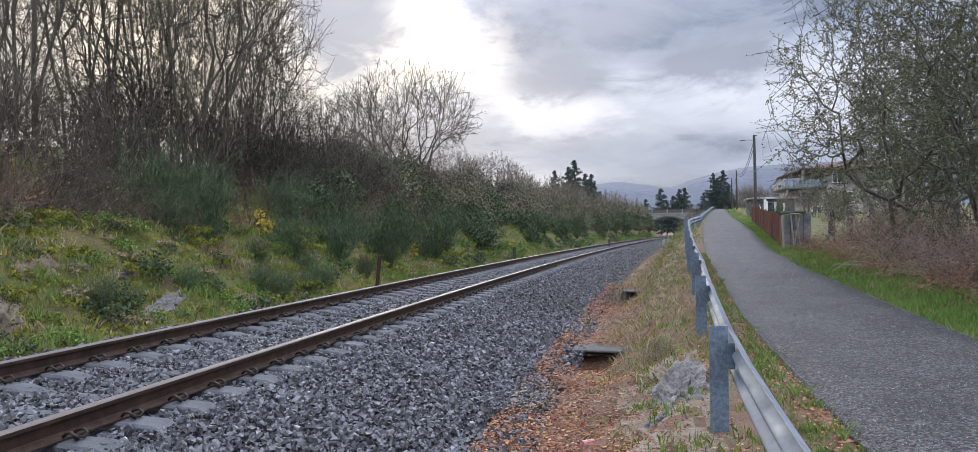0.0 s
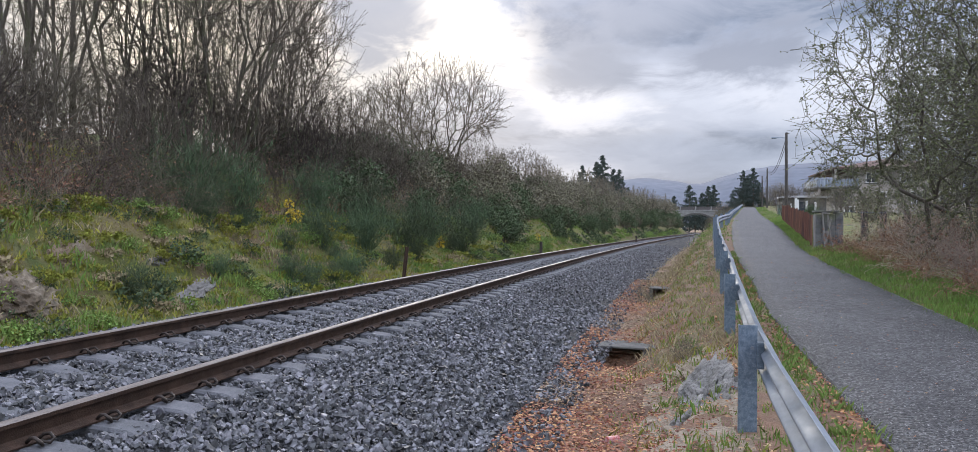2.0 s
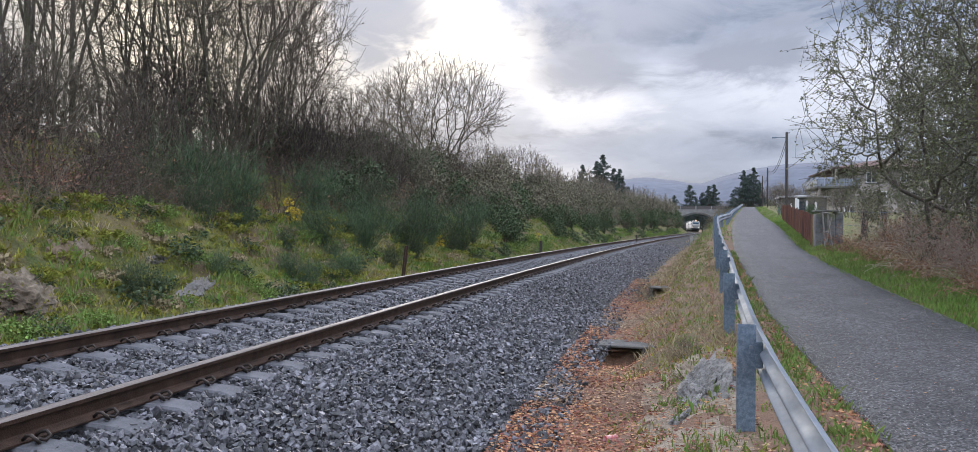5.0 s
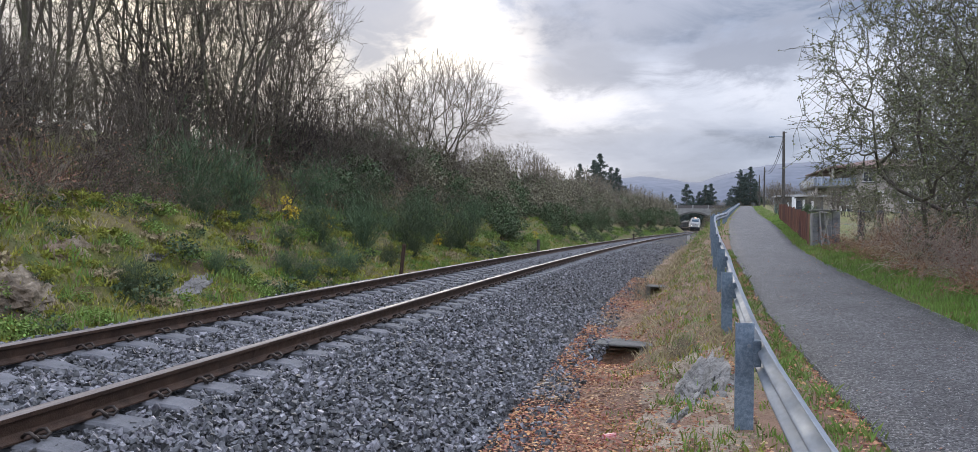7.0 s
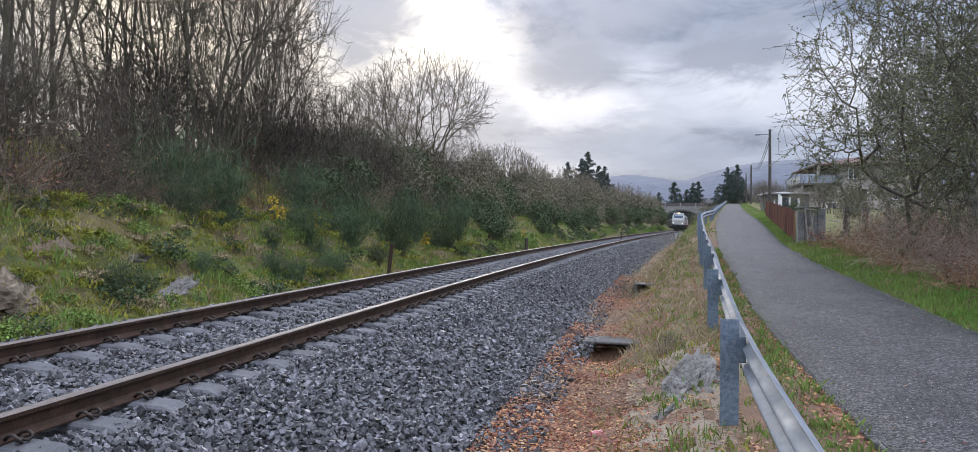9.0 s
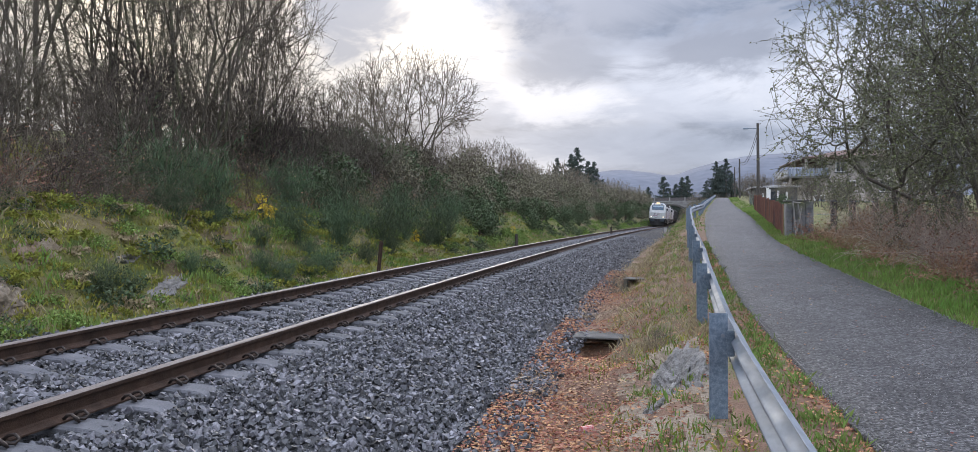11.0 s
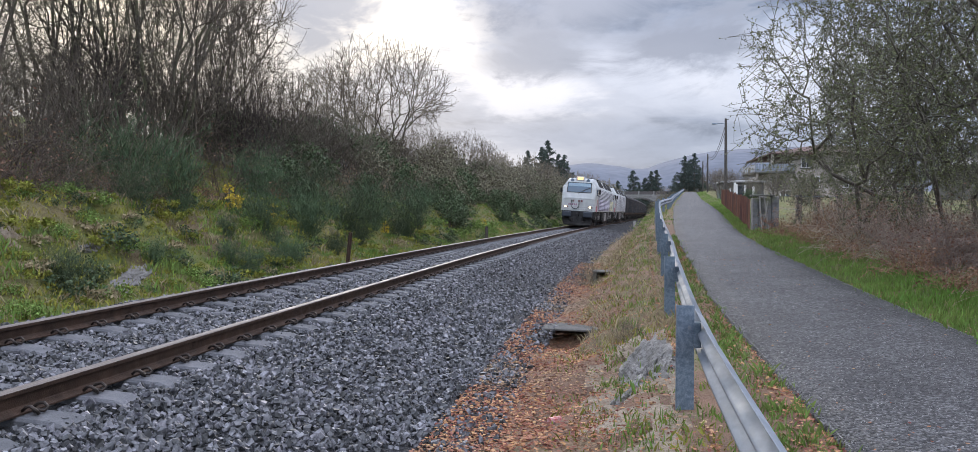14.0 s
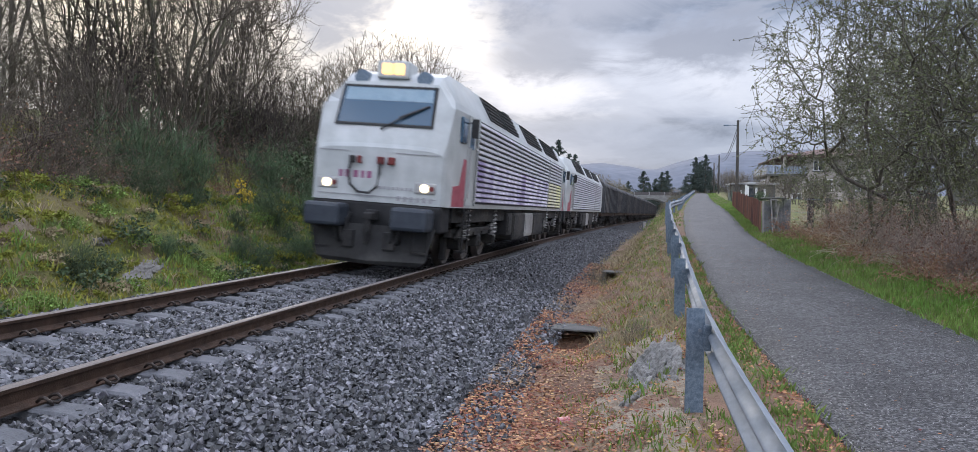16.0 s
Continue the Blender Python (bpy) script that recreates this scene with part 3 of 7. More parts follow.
def bogie(parent, y0, axles, wheel_mesh, r):
    """A bogie frame with springs and axle boxes; returns its wheelsets."""
    g = Geo()
    half = max(axles) + 0.75
    for s in (-1, 1):
        g.box(s * 1.12 - 0.09, s * 1.12 + 0.09, y0 - half, y0 + half, r + 0.10, r + 0.30, bevel=0.03)
        for a in axles:
            g.box(s * 1.12 - 0.14, s * 1.12 + 0.14, y0 + a - 0.16, y0 + a + 0.16, r - 0.17, r + 0.14, bevel=0.03)
            g.box(s * 1.24 - 0.05, s * 1.24 + 0.05, y0 + a - 0.10, y0 + a + 0.10, r - 0.10, r + 0.10, bevel=0.03)
        for a in np.arange(-half + 0.5, half - 0.4, 0.9):
            g.box(s * 1.20 - 0.05, s * 1.20 + 0.05, y0 + a - 0.2, y0 + a + 0.2, r + 0.12, r + 0.20)
        g.tube([(s * 1.27, y0 - half + 0.1, r + 0.05), (s * 1.27, y0 - half + 0.5, r + 0.45), (s * 1.27, y0 + half - 0.4, r + 0.45)], 0.03, 5)
        g.box(s * 1.0 - 0.06, s * 1.0 + 0.06, y0 - half + 0.1, y0 - half + 0.3, 0.15, r + 0.1, bevel=0.02)
    g.box(-1.05, 1.05, y0 - 0.35, y0 + 0.35, r + 0.02, r + 0.35)
    fr = part("bogie_frame", g, M_BLACK, parent, "sooty black bogie frame")
    for s in (-1, 1):
        for a in (-half + 1.05, half - 1.05):
            g = Geo()
            spring(g, s * 1.26, y0 + a, r + 0.05, SILL - 0.05)
            part("coil_spring", g, M_TANKGREY if r > 0.5 else M_BLACK, fr)
    ws = []
    for a in axles:
        w = part("wheelset", wheel_mesh, None, parent, "steel wheels on an axle", at=pose(0, y0 + a, r))
        ws.append((w, y0 + a, r))
    return ws


def hose(g, pts, r=0.022):
    g.tube(pts, r, 6)


def buffers_and_coupling(parent, y, d, mat, box=True):
    """Two buffers and a screw coupling at the end y; d is -1 towards the front."""
    for s in (-0.87, 0.87):
        g = Geo()
        if box:
            yy = sorted((y + d * 0.62, y + d * 0.05))
            g.box(s - 0.36, s + 0.36, yy[0], yy[1], 0.80, 1.24, bevel=0.07)
        else:
            g.tube([(s, y, 1.05), (s, y + d * 0.45, 1.05)], 0.10, 10)
            g.tube([(s, y + d * 0.45, 1.05), (s, y + d * 0.50, 1.05)], 0.23, 14)
        part("buffer", g, mat, parent, "dark blue-grey buffer" if box else "")
    g = Geo()
    g.box(-0.10, 0.10, min(y, y + d * 0.25), max(y, y + d * 0.25), 0.95, 1.15, bevel=0.03)
    g.tube([(0, y + d * 0.25, 1.02), (0.02, y + d * 0.33, 0.85), (0.0, y + d * 0.30, 0.62), (-0.03, y + d * 0.33, 0.5)], 0.045, 6)
    part("coupling", g, M_BLACK, parent, "screw coupling and hook")
    for x in (-0.62, -0.48, 0.46, 0.60):
        g = Geo()
        hose(g, [(x, y + d * 0.06, 1.05), (x, y + d * 0.22, 0.95), (x * 1.03, y + d * 0.25, 0.6), (x * 0.96, y + d * 0.14, 0.42)], 0.03)
        part("brake_hose", g, M_RUBBER, parent, "black brake hose")


def build_loco(lit):
    name = "white diesel-electric goods locomotive with louvred sides, lamps lit" if lit else "second white diesel locomotive coupled behind the leading one"
    loco = thing("locomotive", name, "locomotive", "locomotives of the goods train")
    ys = [0, 0.02, 0.04, 0.10, 0.20, 0.35, 0.50, 0.60, 0.70, 0.9, 1.1, 1.4, 2.2]
    ys = ys + [LOCO_L - y for y in reversed(ys)]
    g = Geo()
    loft(g, [(y, body_section(y)) for y in ys])
    body = part("body", g, M_WHITE, loco, "dirty white cab and body shell")

    def rake(z, out=0.0):
        """y of the raked front at height z, out metres in front of it."""
        return 0.04 + (z - 2.44) * 0.46 / 1.28 - out
    ends = ((0.0, 1),) if not lit else ((0.0, 1), (LOCO_L, -1))
    for y0, d in ends:
        def Y(v):
            return y0 + d * v
        # windscreen in its rubber frame
        g = Geo()
        zb, zt = 2.84, 3.62
        frame_pts = [(-1.03, zb - 0.03), (1.01, zb - 0.03), (0.98, zt + 0.03), (-1.0, zt + 0.03)]
        inner = [(-0.98, zb + 0.02), (0.96, zb + 0.02), (0.93, zt - 0.02), (-0.95, zt - 0.02)]
        v = [(x, Y(rake(z, 0.03)), z) for x, z in frame_pts] + [(x, Y(rake(z, 0.03)), z) for x, z in inner] + [(x, Y(rake(z, -0.02)), z) for x, z in frame_pts]
        f = [(k, (k + 1) % 4, 4 + (k + 1) % 4, 4 + k) for k in range(4)] + [(8 + k, 8 + (k + 1) % 4, (k + 1) % 4, k) for k in range(4)]
        fr = part("windscreen_frame", g.add(v, f), M_RUBBER, loco, "black rubber windscreen frame")
        g = Geo()
        v = [(x, Y(rake(z, o)), z) for o in (0.022, -0.01) for x, z in inner]
        part("windscreen", g.add(v, [(0, 1, 2, 3), (7, 6, 5, 4), (0, 4, 5, 1), (1, 5, 6, 2), (2, 6, 7, 3), (3, 7, 4, 0)]), M_GLASS, fr, "wide blue-grey windscreen")
        g = Geo()
        bl = [(-0.92, 3.33), (0.92, 3.33), (0.90, zt - 0.03), (-0.90, zt - 0.03)]
        v = [(x, Y(rake(z, o)), z) for o in (0.027, 0.010) for x, z in bl]
        part("sun_blind", g.add(v, [(0, 1, 2, 3), (7, 6, 5, 4), (0, 4, 5, 1), (1, 5, 6, 2), (2, 6, 7, 3), (3, 7, 4, 0)]), M_BLIND, fr, "pale blind across the top of the glass")
        g = Geo()
        g.tube([(-0.05, Y(rake(2.74, 0.05)), 2.74), (0.3, Y(rake(2.95, 0.07)), 2.95), (0.82, Y(rake(3.22, 0.06)), 3.22)], 0.018, 5)
        g.tube([(0.3, Y(rake(2.99, 0.05)), 2.99), (0.88, Y(rake(3.24, 0.05)), 3.25)], 0.022, 4)
        part("wiper", g, M_RUBBER, fr)
        # lamp box on the roof edge with a vent each side
        g = Geo()
        g.box(-0.34, 0.34, min(Y(0.48), Y(1.05)), max(Y(0.48), Y(1.05)), 3.80, 4.16, bevel=0.04)
        lb = part("lamp_box", g, M_WHITE, loco)
        g = Geo()
        for x in (-0.125, 0.125):
            g.box(x - 0.115, x + 0.115, min(Y(0.52), Y(0.455)), max(Y(0.52), Y(0.455)), 3.875, 4.105, bevel=0.045)
        part("headlamp", g, M_LAMP_TOP if lit and d > 0 else M_GLASS, lb, "lit warm twin headlamp" if lit and d > 0 else "")
        for x in (-0.66, 0.66):
            g = Geo()
            g.tube([(x, Y(0.75), 3.82), (x, Y(0.50), 3.81)], 0.155, 18)
            part("horn_vent", g, M_GALVPOST, loco, "round grey horn grille")
        # ridge lines, lamps, sockets and cable on the flat front
        for x0, x1, z in ((-1.22, -0.62, 2.28), (0.36, 1.22, 2.28), (-1.22, 1.22, 1.42)):
            g = Geo()
            g.box(x0, x1, min(Y(-0.012), Y(0.02)), max(Y(-0.012), Y(0.02)), z - 0.008, z + 0.008)
            part("panel_seam", g, M_GREYLETTER, body)
        for x in (-1.03, 0.98):
            g = Geo()
            g.box(x - 0.20, x + 0.22, min(Y(-0.03), Y(0.05)), max(Y(-0.03), Y(0.05)), 1.52, 1.74, bevel=0.03)
            hl = part("marker_lamp", g, M_TANKGREY, loco, "recessed marker lamp cluster")
            g = Geo()
            g.tube([(x, Y(-0.028), 1.63), (x, Y(-0.05), 1.63)], 0.085, 14)
            part("lens", g, M_LAMP if lit and d > 0 else M_GLASS, hl, "glowing white lens")
            g = Geo()
            g.tube([(x + 0.15, Y(-0.028), 1.63), (x + 0.15, Y(-0.045), 1.63)], 0.05, 10)
            part("tail_lens", g, M_RED, hl)
        for x, w, mt in ((-0.53, 0.05, M_BLACK), (-0.38, 0.035, M_RED), (0.06, 0.065, M_RED), (0.28, 0.065, M_RED)):
            g = Geo()
            g.box(x - w, x + w, min(Y(-0.10), Y(0.02)), max(Y(-0.10), Y(0.02)), 2.04, 2.19, bevel=0.02)
            part("cable_socket", g, mt, loco, "socket with a red cap" if mt == M_RED else "")
        g = Geo()
        hose(g, [(-0.53, Y(-0.08), 2.1), (-0.57, Y(-0.10), 1.85), (-0.52, Y(-0.10), 1.62), (-0.35, Y(-0.10), 1.48), (-0.12, Y(-0.10), 1.47), (0.03, Y(-0.10), 1.6), (0.07, Y(-0.10), 1.85), (0.06, Y(-0.08), 2.08)], 0.027)
        part("control_cable", g, M_RUBBER, loco, "black jumper cable hanging in a loop")
        x = -0.80
        for w in (0.10, 0.14, 0.13, 0.09, 0.13):      # operator's mark as plain bars
            g = Geo()
            g.box(x, x + w * 0.75, min(Y(-0.006), Y(0.01)), max(Y(-0.006), Y(0.01)), 1.76, 1.90)
            part("mark_bar", g, M_LETTER, body, "plum-coloured bar of the operator's mark")
            x += w + 0.03
        for i in range(9):
            g = Geo()
            g.box(-0.05 + i * 0.09, 0.01 + i * 0.09, min(Y(-0.006), Y(0.01)), max(Y(-0.006), Y(0.01)), 1.56, 1.62)
            part("letter_bar", g, M_GREYLETTER, body)
        for i in range(6):
            g = Geo()
            g.box(0.42 + i * 0.13, 0.50 + i * 0.13, min(Y(-0.006), Y(0.01)), max(Y(-0.006), Y(0.01)), 1.35, 1.45)
            part("number_bar", g, M_GREYLETTER, body)
        # headstock, buffers, plough
        g = Geo()
        g.box(-1.33, 1.33, min(Y(0.0), Y(0.7)), max(Y(0.0), Y(0.7)), 0.78, SILL - 0.005, bevel=0.04)
        part("headstock", g, M_DARKGREY, loco)
        buffers_and_coupling(loco, y0, -d, M_BUFFER)
        g = Geo()
        v = [(-1.28, Y(-0.12), 0.86), (0, Y(-0.22), 0.86), (1.28, Y(-0.12), 0.86), (-1.12, Y(-0.16), 0.2), (0, Y(-0.30), 0.17), (1.12, Y(-0.16), 0.2),
             (-0.95, Y(-0.12), 0.11), (0, Y(-0.24), 0.10), (0.95, Y(-0.12), 0.11)]
        v += [(a, b + d * 0.05, c) for a, b, c in v]
        f = [(0, 1, 4, 3), (1, 2, 5, 4), (3, 4, 7, 6), (4, 5, 8, 7), (9, 12, 13, 10), (10, 13, 14, 11), (12, 15, 16, 13), (13, 16, 17, 14), (0, 9, 10, 1), (1, 10, 11, 2), (6, 7, 16, 15), (7, 8, 17, 16), (0, 3, 12, 9), (3, 6, 15, 12), (2, 11, 14, 5), (5, 14, 17, 8)]
        part("snow_plough", g.add(v, f), M_PLOUGH, loco, "dusty dark grey snow plough")
        # plough slots as solid blocks, their inner shade painted black
        for x in (-0.42, 0.42):
            g = Geo()
            g.box(x - 0.12, x + 0.12, min(Y(-0.30), Y(-0.15)), max(Y(-0.30), Y(-0.15)), 0.40, 0.74, bevel=0.02)
            part("plough_slot", g, M_BLACK, loco, "black block painted as a shaded slot in the plough")
        for x in (-0.72, -0.58, 0.5, 0.64):
            g = Geo()
            hose(g, [(x, Y(-0.02), 1.08), (x, Y(-0.26), 1.02), (x * 0.98, Y(-0.34), 0.80), (x * 0.9, Y(-0.31), 0.55), (x * 0.84, Y(-0.27), 0.48)], 0.03)
            part("brake_hose", g, M_RUBBER, loco)
        g = Geo()
        g.box(-0.09, 0.09, min(Y(-0.42), Y(0.0)), max(Y(-0.42), Y(0.0)), 0.95, 1.10, bevel=0.03)
        hose(g, [(0, Y(-0.40), 0.98), (0.05, Y(-0.44), 0.75), (0.0, Y(-0.42), 0.52), (-0.05, Y(-0.44), 0.75), (0, Y(-0.40), 0.98)], 0.028)
        part("draw_hook", g, M_BLACK, loco, "greasy draw hook with its screw link")
        for x in (-1.0, 1.0):
            g = Geo()
            g.box(x - 0.16, x + 0.16, min(Y(-0.20), Y(-0.06)), max(Y(-0.20), Y(-0.06)), 0.36, 0.40)
            g.tube([(x - 0.15, Y(-0.17), 0.38), (x - 0.15, Y(-0.15), 0.84)], 0.016, 4)
            g.tube([(x + 0.15, Y(-0.17), 0.38), (x + 0.15, Y(-0.15), 0.84)], 0.016, 4)
            part("shunter_step", g, M_BLACK, loco)
        # slanted maroon flash behind the cab corner, both sides; cab door with its window and rails
        for s in (-1, 1):
            x = s * 1.452
            g = Geo()
            pts = [(0.40, SILL + 0.02), (1.32, SILL + 0.02), (1.32, 2.3), (1.12, 2.32), (0.85, 1.75), (0.42, 1.72)]
            v = [(s * (nose_width(a) + o), Y(a), b) for o in (0.006, -0.02) for a, b in pts]
            n = len(pts)
            f = [tuple(range(n)), tuple(range(n, 2 * n))[::-1]] + [(k, n + k, n + (k + 1) % n, (k + 1) % n) for k in range(n)]
            part("maroon_flash", g.add(v, f), M_MAROON, body, "maroon paint flash")
            g = Geo()
            a, b = sorted((Y(1.38), Y(1.98)))
            g.box(min(x - s * 0.02, x + s * 0.012), max(x - s * 0.02, x + s * 0.012), a, b, SILL + 0.05, 3.25, bevel=0.01)
            dr = part("cab_door", g, M_WHITE, loco, "white cab door, shut")
            g = Geo()
            a, b = sorted((Y(1.50), Y(1.86)))
            g.box(min(x, x + s * 0.02), max(x, x + s * 0.02), a, b, 2.55, 3.12, bevel=0.03)
            part("door_window", g, M_GLASS, dr, "dark door window")
            g = Geo()
            a, b = sorted((Y(0.75), Y(1.2)))
            g.box(min(x - s * 0.04, x + s * 0.012), max(x - s * 0.04, x + s * 0.012), a, b, 2.62, 3.15, bevel=0.02)
            part("side_window", g, M_GLASS, loco, "dark cab side window")
            for yy in (1.34, 2.03):
                g = Geo()
                hose(g, [(x, Y(yy), 1.45), (x + s * 0.07, Y(yy), 1.5), (x + s * 0.07, Y(yy), 2.55), (x, Y(yy), 2.6)], 0.018)
                part("handrail", g, M_TANKGREY, dr)
            g = Geo()
            for k in range(4):
                zz = 0.35 + 0.28 * k
                a, b = sorted((Y(1.44), Y(1.94)))
                g.box(min(s * 1.28, s * 1.46), max(s * 1.28, s * 1.46), a, b, zz, zz + 0.03)
            g.tube([(s * 1.44, Y(1.44), 0.33), (s * 1.44, Y(1.44), SILL)], 0.02, 5)
            g.tube([(s * 1.44, Y(1.94), 0.33), (s * 1.44, Y(1.94), SILL)], 0.02, 5)
            part("cab_steps", g, M_BLACK, loco)
            g = Geo()
            g.tube([(x, Y(1.22), 3.05), (x + s * 0.16, Y(1.20), 3.1)], 0.015, 4)
            g.box(min(x + s * 0.10, x + s * 0.24), max(x + s * 0.10, x + s * 0.24), min(Y(1.16), Y(1.22)), max(Y(1.16), Y(1.22)), 2.75, 3.15, bevel=0.02)
            part("mirror", g, M_RUBBER, loco)
    # louvred sides: long slats in three bays, the gaps' shade painted on a plate
    for s in (-1, 1):
        x = s * 1.452
        for a, b in ((2.3, 15.0), (15.25, 19.6)):
            g = Geo()
            g.box(min(x - s * 0.01, x + s * 0.004), max(x - s * 0.01, x + s * 0.004), a, b, 1.40, 3.24)
            bay = part("louvre_bay", g, M_LOUVREGAP, loco)
            for k in range(15):
                z = 1.44 + k * 0.12
                mt = M_LOUVRE
                if k < 8:
                    mt = M_GRAFFITI if a < 10 else M_SPRAYYELLOW
                if not lit:
                    mt = M_LOUVRE
                g = Geo()
                v = [(x + s * o, yy, zz) for yy in (a + 0.03, b - 0.03) for o, zz in ((0.0, z), (0.045, z + 0.01), (0.045, z + 0.028), (0.006, z + 0.092), (0.0, z + 0.092))]
                f = [(i, (i + 1) % 5, 5 + (i + 1) % 5, 5 + i) for i in range(5)] + [(4, 3, 2, 1, 0), (5, 6, 7, 8, 9)]
                part("louvre_slat", g.add(v, f), mt, bay)
        for yy in (2.24, 15.12, 19.7):
            g = Geo()
            g.box(min(x, x + s * 0.03), max(x, x + s * 0.03), yy - 0.05, yy + 0.05, 1.36, 3.28, bevel=0.01)
            part("body_rib", g, M_WHITE, loco)
        # dark grilles on the slope of the roof
        for a, b in ((4.0, 6.0), (6.2, 8.2), (10.0, 13.4), (14.6, 18.8)):
            g = Geo()
            v = [(s * (xx + o * 0.77), yy, zz + o * 0.64) for o in (0.045, -0.02) for yy in (a, b) for xx, zz in ((1.32, 3.43), (0.99, 3.98))]
            g.add(v, [(0, 1, 3, 2), (4, 6, 7, 5), (0, 2, 6, 4), (1, 5, 7, 3), (0, 4, 5, 1), (2, 3, 7, 6)])
            gr = part("roof_grille", g, M_DARKGREY, loco, "dark radiator grille")
            for k in range(5):
                t = 0.1 + k * 0.2
                cx, cz = 1.32 - 0.33 * t + 0.05, 3.43 + 0.55 * t + 0.04
                part("grille_bar", Geo().tube([(s * cx, a + 0.05, cz), (s * cx, b - 0.05, cz)], 0.018, 4), M_BLACK, gr)
    for a, b, h in ((4.0, 7.2, 0.13), (8.6, 9.6, 0.2), (11.5, 13.0, 0.1), (15.0, 18.5, 0.14)):
        g = Geo()
        g.box(-0.75, 0.75, a, b, 4.0, 4.04 + h, bevel=0.03)
        part("roof_hatch", g, M_DARKGREY, loco, "sooty roof hatch")
    # equipment under the floor
    g = Geo()
    g.box(-1.30, 1.30, 1.0, LOCO_L - 1.0, 0.98, SILL - 0.005)
    part("underframe", g, M_BLACK, loco)
    for s in (-1, 1):
        for a, b, z0, mt in ((7.0, 7.8, 0.55, M_BLACK), (8.0, 10.2, 0.38, M_BLACK), (10.3, 12.0, 0.42, M_TANKGREY), (12.1, 14.6, 0.40, M_BLACK)):
            g = Geo()
            xx = sorted((s * 0.5, s * 1.40))
            g.box(xx[0], xx[1], a, b, z0, 1.2, bevel=0.04)
            g.box(min(s * 1.395, s * 1.42), max(s * 1.395, s * 1.42), a + 0.1, b - 0.1, z0 + 0.1, 1.12)
            part("equipment_box", g, mt, loco, "pale grey battery box" if mt == M_TANKGREY else "")
    wm = wheel_geo().mesh("wheelset", M_WHEEL, True)
    ws = bogie(loco, 4.0, (-1.85, 0.0, 1.85), wm, 0.54) + bogie(loco, LOCO_L - 4.0, (-1.85, 0.0, 1.85), wm, 0.54)
    return loco, ws


WAGON_L = 13.6


def build_wagon():
    wagon = thing("goods_wagon", "dark grey high-sided bogie wagon in the goods train", "wagon", "wagons of the goods train")
    a, b = 0.45, WAGON_L - 0.45
    g = Geo()
    out = [(1.38, 1.22), (1.42, 1.3), (1.42, 3.35), (1.30, 3.62), (0.95, 3.78), (0.4, 3.84)]
    out = out + [(-x, z) for x, z in reversed(out)]
    loft(g, [(a, out), (b, out)])
    body = part("body", g, M_WAGON, wagon, "dark painted steel body")
    for s in (-1, 1):
        for k in range(10):
            y = a + 0.12 + k * (b - a - 0.24) / 9
            g = Geo()
            g.box(min(s * 1.42, s * 1.49), max(s * 1.42, s * 1.49), y - 0.06, y + 0.06, 1.24, 3.40, bevel=0.015)
            part("side_rib", g, M_WAGON, body)
        g = Geo()
        g.box(min(s * 1.42, s * 1.47), max(s * 1.42, s * 1.47), a, b, 3.30, 3.42)
        part("top_rail", g, M_WAGON, body)
        g = Geo()
        g.box(min(s * 1.1, s * 1.32), max(s * 1.1, s * 1.32), 0.2, WAGON_L - 0.2, 0.98, 1.215, bevel=0.02)
        part("sole_bar", g, M_RUST, wagon)
        for k in range(3):
            g = Geo()
            g.tube([(s * 1.2, 4.3 + k * 2.2, 1.0), (s * 1.1, 5.0 + k * 2.2, 0.6), (s * 1.2, 5.6 + k * 2.2, 1.0)], 0.05, 5)
            part("brake_rigging", g, M_BLACK, wagon)
    g = Geo()
    for k in range(7):
        g.box(1.42, 1.475, b - 0.45, b - 0.1, 1.5 + k * 0.26, 1.53 + k * 0.26)
        g.box(-1.475, -1.42, b - 0.45, b - 0.1, 1.5 + k * 0.26, 1.53 + k * 0.26)
    part("ladder", g, M_BLACK, wagon)
    for y, d in ((0.2, -1), (WAGON_L - 0.2, 1)):
        buffers_and_coupling(wagon, y, d, M_BLACK, False)
    wm = wheel_geo(0.46).mesh("wheelset", M_WHEEL, True)
    return wagon, bogie(wagon, 2.1, (-0.9, 0.9), wm, 0.46) + bogie(wagon, WAGON_L - 2.1, (-0.9, 0.9), wm, 0.46)


FRONT_AT_END, SPEED = 14.3, 24.23     # metres along the track at 16 s, metres a second


def vehicle_pose(s, length):
    a, b = track_pose(s + 3), track_pose(s + length - 3)
    way = (b.translation - a.translation).normalized()
    turn = Matrix.Rotation(-math.atan2(way.x, way.y), 4, "Z") @ Matrix.Rotation(math.asin(way.z), 4, "X") @ Matrix.Rotation(math.atan(CANT), 4, "Y")
    return Matrix.Translation(a.translation - way * 3) @ turn


TRAIN = []      # (vehicle, offset from the train's front, length, wheelsets)


def build_train():
    off = 0.0
    for lit in (True, False):
        loco, ws = build_loco(lit)
        TRAIN.append((loco, off, LOCO_L, ws))
        off += LOCO_L + 1.0
    wagon, ws = build_wagon()
    for k in range(14):
        w = wagon if k == 0 else copy_thing(wagon, Matrix())
        TRAIN.append((w, off, WAGON_L, ws if k == 0 else []))
        off += WAGON_L + 0.4
    for v, o, ln, _ in TRAIN:
        v.matrix_basis = vehicle_pose(FRONT_AT_END + o, ln)


